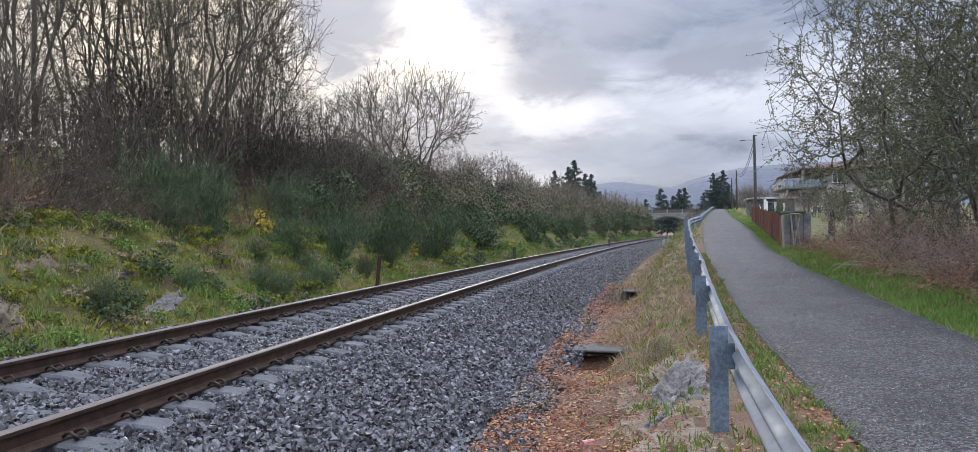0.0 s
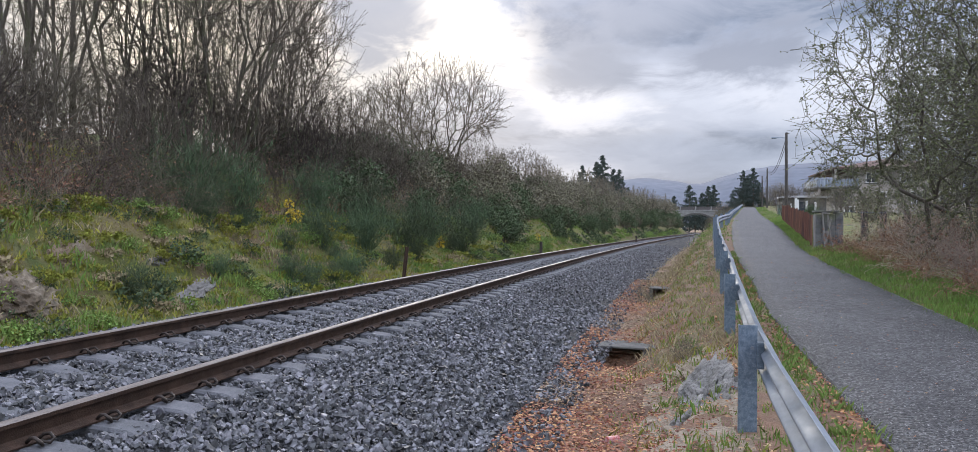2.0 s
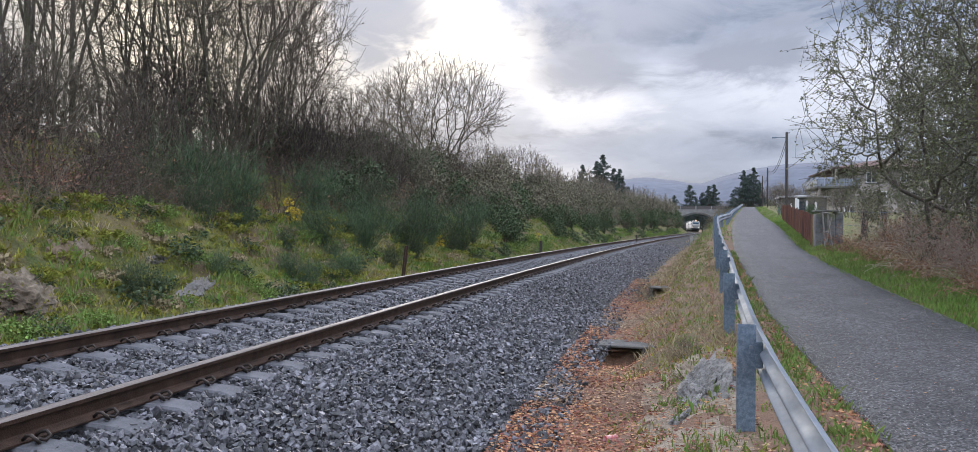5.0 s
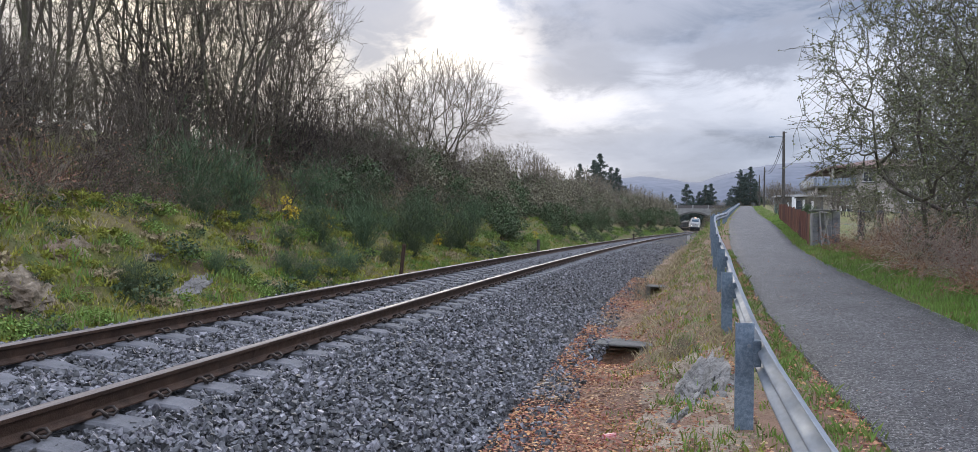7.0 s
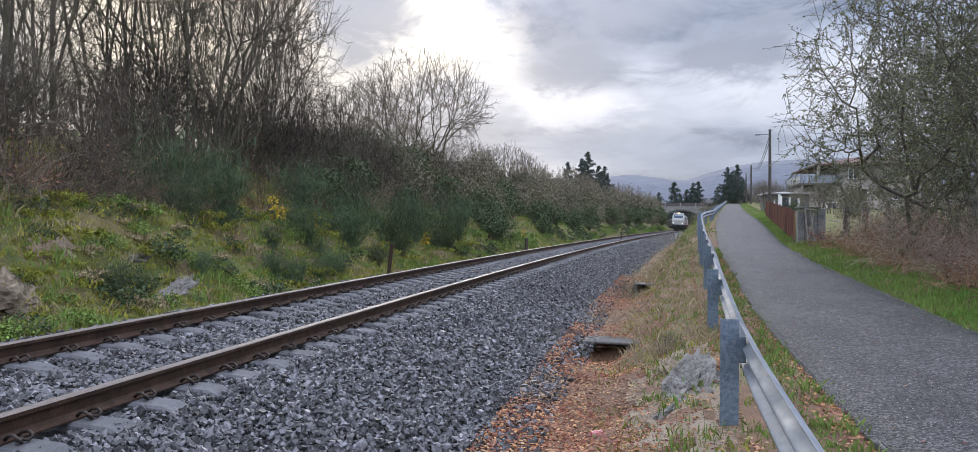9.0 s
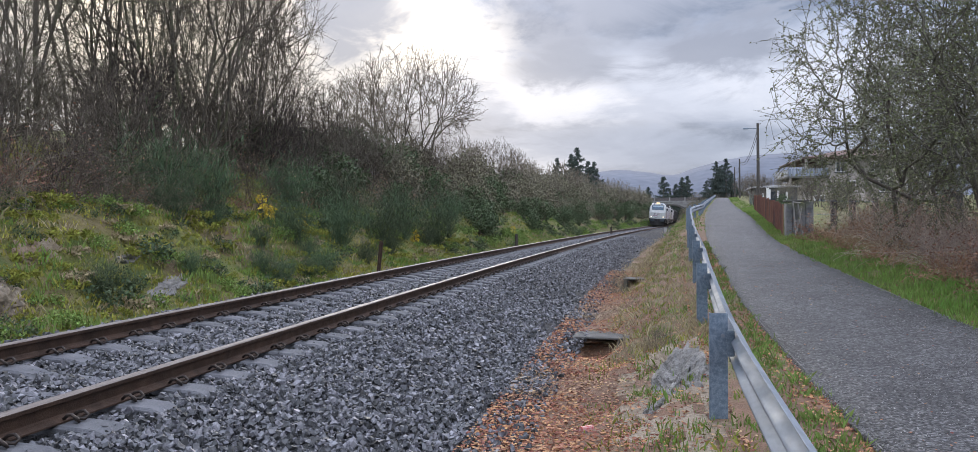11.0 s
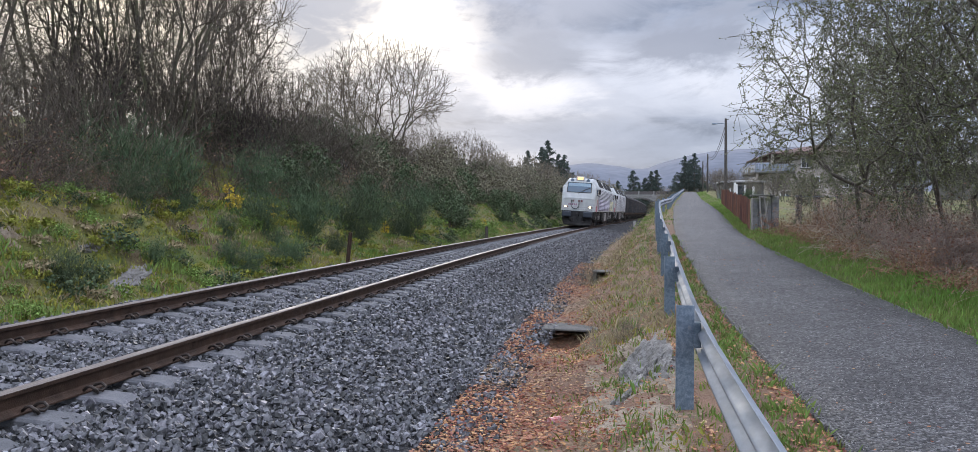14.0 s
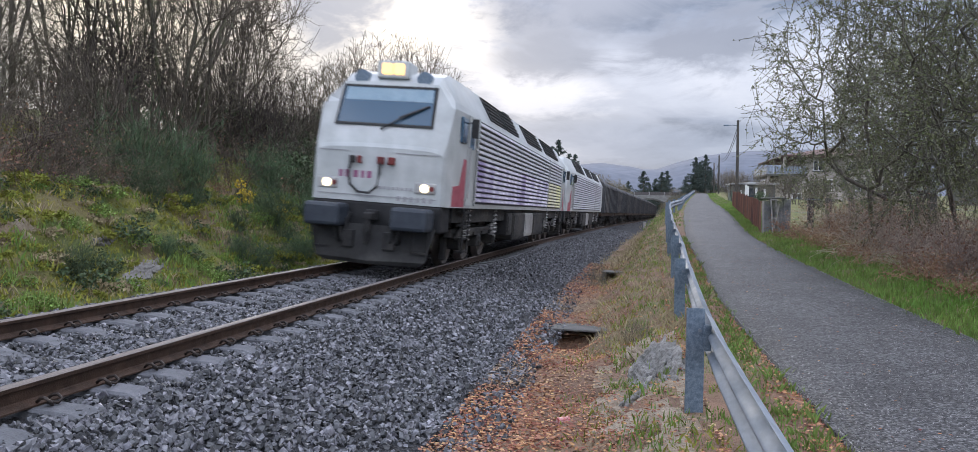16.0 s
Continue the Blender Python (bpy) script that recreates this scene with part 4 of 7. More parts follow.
def motions():
    for vehicle, off, length, sets in TRAIN:
        walk(vehicle, [(t, vehicle_pose(FRONT_AT_END + SPEED * (16 - t) + off, length)) for t in [k * 0.5 for k in range(33)]])
    for vehicle, off, length, sets in TRAIN[:2]:
        for w, y, r in sets:
            rows = []
            for k in range(0, 481):
                t = k / 30
                turn = (SPEED * t / r) % math.tau
                rows.append((t, Matrix.Translation((0, y, r)) @ Matrix.Rotation(turn, 4, "X")))
            walk(w, rows)




# ---- along the line: sleepers, clips, posts, drains, bridge, houses ----
M_STONE = material("ballast_stone", (0.036, 0.038, 0.044), (0.165, 0.168, 0.180), 14, 0.55, 0.25, fine=60, vary=0.95, island=True, spec=0.5)
M_GRIT = material("pale_road_chipping", (0.16, 0.16, 0.165), (0.30, 0.295, 0.29), 9, 0.85, 0.0, fine=60, vary=0.5, island=True)
M_CLIP = material("spring_clip_steel", (0.035, 0.028, 0.024), (0.06, 0.045, 0.038), 20, 0.6, 0.2, 0.4)
M_OLDCON = material("old_concrete", (0.085, 0.085, 0.08), (0.14, 0.137, 0.128), 5, 0.95, 0.6, c=(0.14, 0.145, 0.12), fine=60)
M_ROCK = material("weathered_granite", (0.16, 0.155, 0.145), (0.33, 0.32, 0.30), 3.5, 0.95, 0.9, c=(0.22, 0.21, 0.20), fine=22, dist=0.06)
M_SANDROCK = material("tan_cracked_rock", (0.27, 0.22, 0.16), (0.36, 0.30, 0.225), 3, 0.95, 1.0, c=(0.12, 0.09, 0.06), fine=9, dist=0.08, speck=0.4)
M_RUSTSHEET = material("rusty_corrugated_sheet", (0.13, 0.055, 0.035), (0.19, 0.085, 0.055), 3, 0.85, 0.3, c=(0.10, 0.05, 0.04), fine=30, vary=0.2)
M_GREYWOOD = material("weathered_wood", (0.20, 0.19, 0.18), (0.32, 0.31, 0.29), 4, 0.9, 0.5, stretch=(6, 6, 0.6), fine=60, vary=0.1)
M_DARKWOOD = material("dark_fence_wood", (0.06, 0.05, 0.045), (0.10, 0.085, 0.075), 5, 0.9, 0.5, stretch=(6, 6, 0.6), fine=60)
M_WALLSTONE = material("grey_slate_wall", (0.10, 0.105, 0.11), (0.22, 0.22, 0.225), 3.5, 0.9, 0.7, c=(0.15, 0.16, 0.10), fine=25, dist=0.04, vary=0.2)
M_RENDER = material("cream_house_render", (0.50, 0.46, 0.41), (0.58, 0.54, 0.48), 0.8, 0.9, 0.2, c=(0.44, 0.40, 0.36), fine=12)
M_ROOFTILE = material("red_roof_tile", (0.13, 0.08, 0.07), (0.18, 0.11, 0.095), 2, 0.9, 0.5, fine=14)
M_WINDOW = material("dark_window_glass", (0.03, 0.035, 0.04), (0.05, 0.055, 0.06), 2, 0.12, 0.0)
M_FRAMEWHITE = material("white_window_frame", (0.70, 0.70, 0.69), (0.76, 0.76, 0.75), 3, 0.6, 0.0)
M_BALCONY = material("blue_grey_balcony_panel", (0.20, 0.24, 0.29), (0.26, 0.30, 0.35), 3, 0.6, 0.1)
M_BRIDGE = material("pale_bridge_masonry", (0.22, 0.22, 0.215), (0.30, 0.30, 0.29), 0.9, 0.95, 0.4, c=(0.23, 0.235, 0.22), fine=6)
M_PARAPET = material("brown_bridge_railing", (0.08, 0.075, 0.075), (0.12, 0.11, 0.105), 3, 0.8, 0.2)
M_POLE = material("creosoted_pole", (0.06, 0.055, 0.05), (0.10, 0.09, 0.08), 3, 0.9, 0.3, stretch=(5, 5, 0.5))
# distance haze over the hills is painted into this blue-grey
M_HILL = material("far_hill_painted_haze", (0.115, 0.13, 0.165), (0.14, 0.155, 0.19), 0.004, 1.0, 0.0, c=(0.105, 0.12, 0.15), fine=0.03)
M_REDCAN = material("faded_red_tin", (0.45, 0.08, 0.07), (0.55, 0.5, 0.5), 25, 0.4, 0.0)
M_GREENFENCE = material("green_mesh_fence", (0.03, 0.09, 0.07), (0.05, 0.12, 0.09), 5, 0.6, 0.0)

LINE = bpy.data.objects["railway_track"] if "railway_track" in bpy.data.objects else None


def sleeper_mesh():
    g = Geo()
    v, f = [], []
    for x, top, w in ((-1.30, -0.205, 0.125), (-1.22, -0.178, 0.135), (-0.55, -0.176, 0.13), (-0.35, -0.205, 0.105), (0.35, -0.205, 0.105), (0.55, -0.176, 0.13), (1.22, -0.178, 0.135), (1.30, -0.205, 0.125)):
        v += [(x, -w - 0.02, top - 0.2), (x, -w, top - 0.02), (x, -w + 0.02, top), (x, w - 0.02, top), (x, w, top - 0.02), (x, w + 0.02, top - 0.2)]
    for i in range(7):
        for k in range(6):
            a, b = i * 6 + k, i * 6 + (k + 1) % 6
            f.append((a, b, b + 6, a + 6))
    f += [tuple(range(6))[::-1], tuple(range(42, 48))]
    return g.add(v, f).mesh("sleeper", M_CONCRETE)


def clip_mesh():
    g = Geo()
    half = [(0.055, 0.05, -0.150), (0.085, 0.055, -0.120), (0.125, 0.06, -0.110), (0.165, 0.055, -0.135), (0.16, 0.03, -0.160), (0.11, 0.012, -0.152)]
    g.tube(half + [(a, -b, c) for a, b, c in reversed(half)], 0.012, 5)
    return g.mesh("rail_clip", M_CLIP, True)


SLEEPER_AT, SLEEPER_STEP = 4.07, 0.6


def build_sleepers():
    line = bpy.data.objects["railway_track"]
    me, cl = sleeper_mesh(), clip_mesh()
    for k in range(-40, 110):
        s = SLEEPER_AT + k * SLEEPER_STEP
        m = track_pose(s)
        sl = part("sleeper", me, None, line, at=m @ pose(0, 0, 0, 0, 0, random.uniform(-0.4, 0.4)))
        if -8 < k < 46:
            for x in (-0.87, 0.87):
                part("rail_clip", cl, None, sl, at=pose(x, 0, 0))
                part("rail_clip", cl, None, sl, at=pose(x, 0, 0, 0, 0, 180))
    g = Geo()
    for k in range(110, 420):
        m = track_pose(SLEEPER_AT + k * SLEEPER_STEP)
        g.box(-1.3, 1.3, -0.13, 0.13, -0.4, -0.178, m=m)
    tagged(part("far_sleepers", g, M_CONCRETE, line), kind="stuff")


BED_U = (-2.7, -2.5, -2.2, -1.9, -1.4, 0, 1.4, 1.75, 2.2, 2.7, 3.2, 3.75, 4.2)
BED_Z = (-0.34, -0.33, -0.28, -0.235, -0.225, -0.225, -0.235, -0.265, -0.37, -0.50, -0.62, -0.71, -0.72)
ICO = [(0, 0.53, 0.85), (0, 0.53, -0.85), (0, -0.53, 0.85), (0, -0.53, -0.85), (0.53, 0.85, 0), (0.53, -0.85, 0), (-0.53, 0.85, 0), (-0.53, -0.85, 0), (0.85, 0, 0.53), (-0.85, 0, 0.53), (0.85, 0, -0.53), (-0.85, 0, -0.53)]
ICO_F = [(0, 2, 8), (0, 8, 4), (0, 4, 6), (0, 6, 9), (0, 9, 2), (3, 1, 10), (3, 10, 5), (3, 5, 7), (3, 7, 11), (3, 11, 1), (2, 5, 8), (8, 5, 10), (8, 10, 4), (4, 10, 1), (4, 1, 6), (6, 1, 11), (6, 11, 9), (9, 11, 7), (9, 7, 2), (2, 7, 5)]
CUBE = [(-0.75, -0.75, -0.7), (0.75, -0.75, -0.7), (0.75, 0.75, -0.7), (-0.75, 0.75, -0.7), (-0.6, -0.6, 0.7), (0.6, -0.6, 0.7), (0.6, 0.6, 0.7), (-0.6, 0.6, 0.7)]
CUBE_F = [(0, 2, 1), (0, 3, 2), (4, 5, 6), (4, 6, 7), (0, 1, 5), (0, 5, 4), (1, 2, 6), (1, 6, 5), (2, 3, 7), (2, 7, 6), (3, 0, 4), (3, 4, 7)]
OCT = [(1, 0, 0), (-1, 0, 0), (0, 1, 0), (0, -1, 0), (0, 0, 1), (0, 0, -1)]
OCT_F = [(0, 2, 4), (2, 1, 4), (1, 3, 4), (3, 0, 4), (2, 0, 5), (1, 2, 5), (3, 1, 5), (0, 3, 5)]


def scatter(pos, size, base, base_f, rng, jitter=0.35, flat=0.8):
    """Copies of a small solid at pos, each turned, squashed and dented by chance."""
    n, b = len(pos), np.array(base, dtype=float)
    v = b[None] * (1 + rng.uniform(-jitter, jitter, (n, len(b), 1))) + rng.uniform(-0.25, 0.25, (n, len(b), 3))
    v *= rng.uniform(0.65, 1.25, (n, 1, 3)) * np.array((1, 1, flat))
    q = rng.normal(size=(n, 4))
    q /= np.linalg.norm(q, axis=1)[:, None]
    w, x, y, z = q.T
    R = np.stack([1 - 2 * (y * y + z * z), 2 * (x * y - z * w), 2 * (x * z + y * w), 2 * (x * y + z * w), 1 - 2 * (x * x + z * z), 2 * (y * z - x * w), 2 * (x * z - y * w), 2 * (y * z + x * w), 1 - 2 * (x * x + y * y)], 1).reshape(n, 3, 3)
    v = np.einsum("nij,nkj->nki", R, v) * np.asarray(size)[:, None, None] + np.asarray(pos)[:, None, :]
    f = np.array(base_f)[None] + (np.arange(n) * len(b))[:, None, None]
    return v.reshape(-1, 3), f.reshape(-1, len(base_f[0]))


def build_ballast():
    rng = np.random.default_rng(5)
    for y0, y1, dens, lo, hi, base, bf, nm in ((2.6, 9, 1250, 0.011, 0.034, CUBE, CUBE_F, "ballast"), (9, 16, 620, 0.016, 0.036, CUBE, CUBE_F, "ballast"), (16, 34, 220, 0.024, 0.042, OCT, OCT_F, "ballast"), (34, 70, 60, 0.035, 0.055, OCT, OCT_F, "ballast"), (-14, 2.6, 130, 0.025, 0.045, OCT, OCT_F, "ballast")):
        n = int((y1 - y0) * 6.6 * dens)
        u, y = rng.uniform(-2.7, 3.95, n), rng.uniform(y0, y1, n)
        keep = np.ones(n, bool)
        ph = np.abs((y - SLEEPER_AT + 0.3) % SLEEPER_STEP - 0.3)
        keep &= ~((ph < 0.125) & (np.abs(u) < 1.28) & (rng.random(n) < np.where(np.abs(u) > 0.95, 0.36, 0.16)))
        keep &= np.abs(np.abs(u) - 0.87) > 0.095
        edge = 3.45 + 0.25 * np.sin(y * 0.9) + 0.15 * np.sin(y * 2.3)
        keep &= (u < edge) | (rng.random(n) < 0.25)
        tx = np.array([track_x(float(a)) for a in y])
        x = tx + u
        keep &= (y > -x * 0.80 - 0.6) | ((y < -x * 0.8 - 0.6) & (rng.random(n) < (0.2 if y1 > 3 else 1.0)))
        u, y, x = u[keep], y[keep], x[keep]
        z = np.interp(u, BED_U, BED_Z) + np.array([track_z(float(a)) for a in y]) + rng.uniform(-0.034, 0.026, len(u))
        z -= u * CANT * 0.9 * (np.abs(u) < 1.8) + 0.045 * ((u >= 1.8) & (u < 2.4))
        v, f = scatter(np.stack([x, y, z], 1), rng.uniform(lo, hi, len(u)), base, bf, rng)
        tagged(new(nm, raw_mesh(nm, v, f, M_STONE)), "crushed dark grey stone ballast around the sleepers", "ballast", kind="stuff")


def build_posts():
    rail = bpy.data.objects["guardrail"]
    # folded channel, open towards the ditch side
    sec = [(-0.068, -0.028), (0.068, -0.028), (0.068, 0.03), (0.060, 0.03), (0.060, -0.021), (-0.060, -0.021), (-0.060, 0.03), (-0.068, 0.03)]
    k = -2
    while True:
        y = 6.1 + 4.2 * k
        k += 1
        if y > 170:
            break
        x, z = guard_top(y)
        zg = min(road_z(y) - 0.35, z - 0.85)
        g = Geo()
        v = [(a, b, h) for h in (zg - z, 0.07) for a, b in sec]
        f = [(i, (i + 1) % 8, 8 + (i + 1) % 8, 8 + i) for i in range(8)] + [tuple(range(8))[::-1], tuple(range(8, 16))]
        g.add(v, f)
        p = part("post", g, M_GALVPOST, rail, "blue-grey zinc-coated channel post", at=Matrix.Translation((x - 0.085, y, z)) @ pose(0, 0, 0, random.uniform(-0.8, 0.8), random.uniform(-0.8, 0.8), random.uniform(-3, 3)))
        if y < 60:
            g = Geo()
            g.box(0.06, 0.118, -0.05, 0.05, -0.26, -0.06, bevel=0.008)
            part("spacer", g, M_GALVPOST, p)
            g = Geo()
            g.tube([(0.10, 0, -0.155), (0.145, 0, -0.155)], 0.018, 6)
            g.tube([(0.03, -0.035, -0.1), (0.03, -0.05, -0.1)], 0.015, 6)
            part("bolt", g, M_GALV, p)


def rough_rock(name, label, at, size, mat, seed, detail=4, category="rock"):
    bm = bmesh.new()
    bmesh.ops.create_icosphere(bm, subdivisions=detail + 1, radius=1)
    for v in bm.verts:
        p = v.co * 1.3 + Vector((seed * 3.7, seed * 1.3, 0))
        d = 1 + 0.28 * noise.fractal(p, 1.0, 2.0, 3) + 0.10 * noise.fractal(p * 4.0, 1.0, 2.0, 3)
        crag = 1.0 - abs(noise.noise(p * 2.4)) * 2.0
        c = noise.cell(p * 2.6) * 0.09 + 0.10 * crag + 0.07 * noise.fractal(p * 9.0, 0.9, 2.0, 4)
        v.co = Vector((v.co.x * size[0], v.co.y * size[1], v.co.z * size[2])) * (d + c)
    me = bpy.data.meshes.new(name)
    bm.to_mesh(me)
    bm.free()
    me.materials.append(mat)
    ob = new(name, me)
    ob.matrix_basis = at
    return tagged(ob, label, category)


def build_drain(x, y, z, w, turn):
    d = thing("drain_box", "old concrete drain inlet sunk in the ditch, its mouth dark", "drain", "drain inlets in the ditch", at=pose(x, y, z, 0, 0, turn))
    g = Geo()
    g.box(-w / 2 - 0.08, w / 2 + 0.16, -0.04, 0.70, 0.0, 0.035, bevel=0.012)
    part("lid_slab", g, M_OLDCON, d)
    for x0, x1 in ((-w / 2 - 0.05, -w / 2 + 0.04), (w / 2 - 0.04, w / 2 + 0.12)):
        g = Geo()
        g.box(x0, x1, 0.0, 0.7, -0.55, -0.004, bevel=0.01)
        part("side_wall", g, M_OLDCON, d)
    g = Geo()
    g.box(-w / 2, w / 2, 0.62, 0.7, -0.55, -0.004)
    part("back_wall", g, M_OLDCON, d)
    # black floor: the dark of the inlet's mouth put into its colour
    g = Geo()
    g.box(-w / 2 + 0.04, w / 2 - 0.04, 0.02, 0.62, -0.42, -0.40)
    part("inlet_floor", g, M_RUBBER, d, "floor painted black for the shade inside the inlet")
    return d


def build_stake(x, y, z, h, mat, lean, label, w=0.045):
    g = Geo()
    g.box(-w, w, -w * 0.6, w * 0.6, -0.3, h, bevel=0.006)
    g.box(-w * 0.3, w * 0.3, -w * 1.2, w * 0.5, -0.3, h * 0.98)
    ob = part("marker_post", g, mat, at=pose(x, y, z, 0, lean, 0))
    return tagged(ob, label, "post", "posts beside the track")


def build_bridge():
    b = thing("road_bridge", "pale masonry arch bridge carrying a lane over the line", "bridge")
    cx, y0, y1, half, spring_z, crown = 12.6, 268.0, 273.5, 7.2, 1.2, 6.7
    arc = [(cx + half * math.cos(a), spring_z + (crown - spring_z) * math.sin(a)) for a in [math.pi * k / 24 for k in range(25)]]
    top = 7.75
    g = Geo()
    # spandrel strips left, over and right of the arch
    for y in (y0, y1):
        v, f = [], []
        for x, z in arc:
            v += [(x, y, z), (x, y, top)]
        for k in range(24):
            f.append((2 * k, 2 * k + 1, 2 * k + 3, 2 * k + 2) if y == y0 else (2 * k, 2 * k + 2, 2 * k + 3, 2 * k + 1))
        g.add(v, f)
    v = [(x, y, z) for x, z in arc for y in (y0, y1)]
    g.add(v, [(2 * k, 2 * k + 2, 2 * k + 3, 2 * k + 1) for k in range(24)])
    g.add([(cx - half - 14, y, top) for y in (y0, y1)] + [(cx + half + 14, y, top) for y in (y0, y1)], [(0, 1, 3, 2)])
    part("spandrel", g, M_BRIDGE, b)
    for s in (-1, 1):
        g = Geo()
        g.box(min(cx + s * half, cx + s * (half + 14)), max(cx + s * half, cx + s * (half + 14)), y0, y1, -1.0, top - 0.003)
        part("abutment", g, M_BRIDGE, b)
    g = Geo()
    for k in range(24):
        (xa, za), (xb, zb) = arc[k], arc[k + 1]
        ca, cb = Vector((xa - cx, 0, za - spring_z)).normalized() * 0.5, Vector((xb - cx, 0, zb - spring_z)).normalized() * 0.5
        g.add([(xa, y0 - 0.1, za), (xb, y0 - 0.1, zb), (xb + cb.x, y0 - 0.1, zb + cb.z), (xa + ca.x, y0 - 0.1, za + ca.z), (xa, y0, za), (xb, y0, zb), (xb + cb.x, y0, zb + cb.z), (xa + ca.x, y0, za + ca.z)],
              [(3, 2, 1, 0), (0, 1, 5, 4), (3, 7, 6, 2)])
    part("arch_ring", g, M_OLDCON, b)
    for y in (y0, y1):
        g = Geo()
        g.box(cx - half - 14, cx + half + 14, y - 0.25, y + 0.25, top, top + 0.45)
        part("deck_edge", g, M_BRIDGE, b)
        for k in range(9):
            x = cx - half - 13.5 + k * 5.1
            g = Geo()
            g.box(x - 0.18, x + 0.18, y - 0.15, y + 0.15, top + 0.45, top + 1.65)
            part("railing_post", g, M_BRIDGE, b)
            if k < 8:
                g = Geo()
                g.box(x + 0.18, x + 4.92, y - 0.05, y + 0.05, top + 0.55, top + 1.55)
                part("railing_panel", g, M_PARAPET, b, "brown railing panel")


def window(parent, x, y, z, w, h, face=(0, -1)):
    g = Geo()
    g.box(x - w / 2 - 0.08, x + w / 2 + 0.08, y - 0.06, y + 0.1, z - 0.08, z + h + 0.08)
    fr = part("window", g, M_FRAMEWHITE, parent, "white-framed window")
    for s in (-1, 1):
        g = Geo()
        g.box(x + s * w / 4 - w / 4 + 0.04, x + s * w / 4 + w / 4 - 0.04, y - 0.075, y, z, z + h)
        part("pane", g, M_WINDOW, fr)
    g = Geo()
    g.box(x - w / 2 - 0.2, x + w / 2 + 0.2, y - 0.18, y, z - 0.2, z - 0.085)
    part("sill", g, M_OLDCON, fr)


def hip_roof(parent, x0, x1, y0, y1, z, rise, name="roof", mat=None):
    g = Geo()
    d = min(x1 - x0, y1 - y0) / 2
    lx = (x1 - x0) >= (y1 - y0)
    r = [(x0 + d, (y0 + y1) / 2, z + rise), (x1 - d, (y0 + y1) / 2, z + rise)] if lx else [((x0 + x1) / 2, y0 + d, z + rise), ((x0 + x1) / 2, y1 - d, z + rise)]
    c = [(x0, y0, z), (x1, y0, z), (x1, y1, z), (x0, y1, z)]
    e = [(a, b, z - 0.15) for a, b, _ in c]
    f = [(0, 1, 5, 4), (1, 2, 5), (2, 3, 4, 5), (3, 0, 4)] if lx else [(0, 1, 4), (1, 2, 5, 4), (2, 3, 5), (3, 0, 4, 5)]
    g.add(c + r + e, f + [(6, 7, 1, 0), (7, 8, 2, 1), (8, 9, 3, 2), (9, 6, 0, 3), (9, 8, 7, 6)])
    return part(name, g, mat or M_ROOFTILE, parent, "" if mat else "red clay tile roof with wide eaves")


def build_house():
    h = thing("house", "two-storey cream house with a red tiled roof and a balcony", "house", at=pose(1.5, 0, -0.15))
    g = Geo()
    g.box(17.3, 31, 91, 103, 2.0, 6.05)
    part("wall", g, M_RENDER, h, "cream rendered lower storey")
    g = Geo()
    g.box(19.9, 30.6, 91.3, 102.5, 6.053, 8.35)
    part("wall", g, M_RENDER, h, "cream rendered upper storey")
    hip_roof(h, 17.2, 32, 89.6, 104, 8.36, 1.5)
    g = Geo()
    g.box(15.6, 20.0, 89.8, 98, 6.056, 6.25)
    part("balcony_slab", g, M_OLDCON, h)
    for k in range(12):
        g = Geo()
        x = 15.65 + k * 0.36
        g.box(x, x + 0.30, 89.85, 89.9, 6.3, 7.1)
        part("balcony_panel", g, M_BALCONY, h)
    for k in range(6):
        g = Geo()
        y = 90.0 + k * 1.3
        g.box(15.62, 15.67, y, y + 1.2, 6.3, 7.1)
        part("balcony_panel", g, M_BALCONY, h)
    for x, y in ((17.6, 90.2), (15.9, 90.2)):
        g = Geo()
        g.box(x - 0.12, x + 0.12, y - 0.12, y + 0.12, 6.25 if x > 17 else 2.0, 8.3 if x > 17 else 6.05)
        part("pillar", g, M_RENDER, h)
    for x, z in ((18.2, 4.5), (22.4, 4.5), (26.0, 4.5), (28.8, 4.5), (19.2, 2.9)):
        window(h, x, 91, z, 1.0, 1.15)
    for x in (21.5, 25.0, 28.2):
        window(h, x, 91.3, 6.8, 1.0, 1.0)


def build_shed(x, y, z, w, d, hgt, label, rise=0.5):
    s = thing("shed", label, "shed")
    g = Geo()
    g.box(x, x + w, y, y + d, z - 1, z + hgt)
    part("wall", g, M_OLDCON, s)
    hip_roof(s, x - 0.3, x + w + 0.3, y - 0.3, y + d + 0.3, z + hgt + 0.16, rise, mat=M_TANKGREY)
    # no opening is cut: a dark panel carries the shade of the front
    g = Geo()
    g.box(x + w * 0.3, x + w * 0.75, y - 0.03, y + 0.05, z - 0.3, z + hgt - 0.4)
    part("doorway", g, M_WINDOW, s, "dark panel painted as the shaded open front")


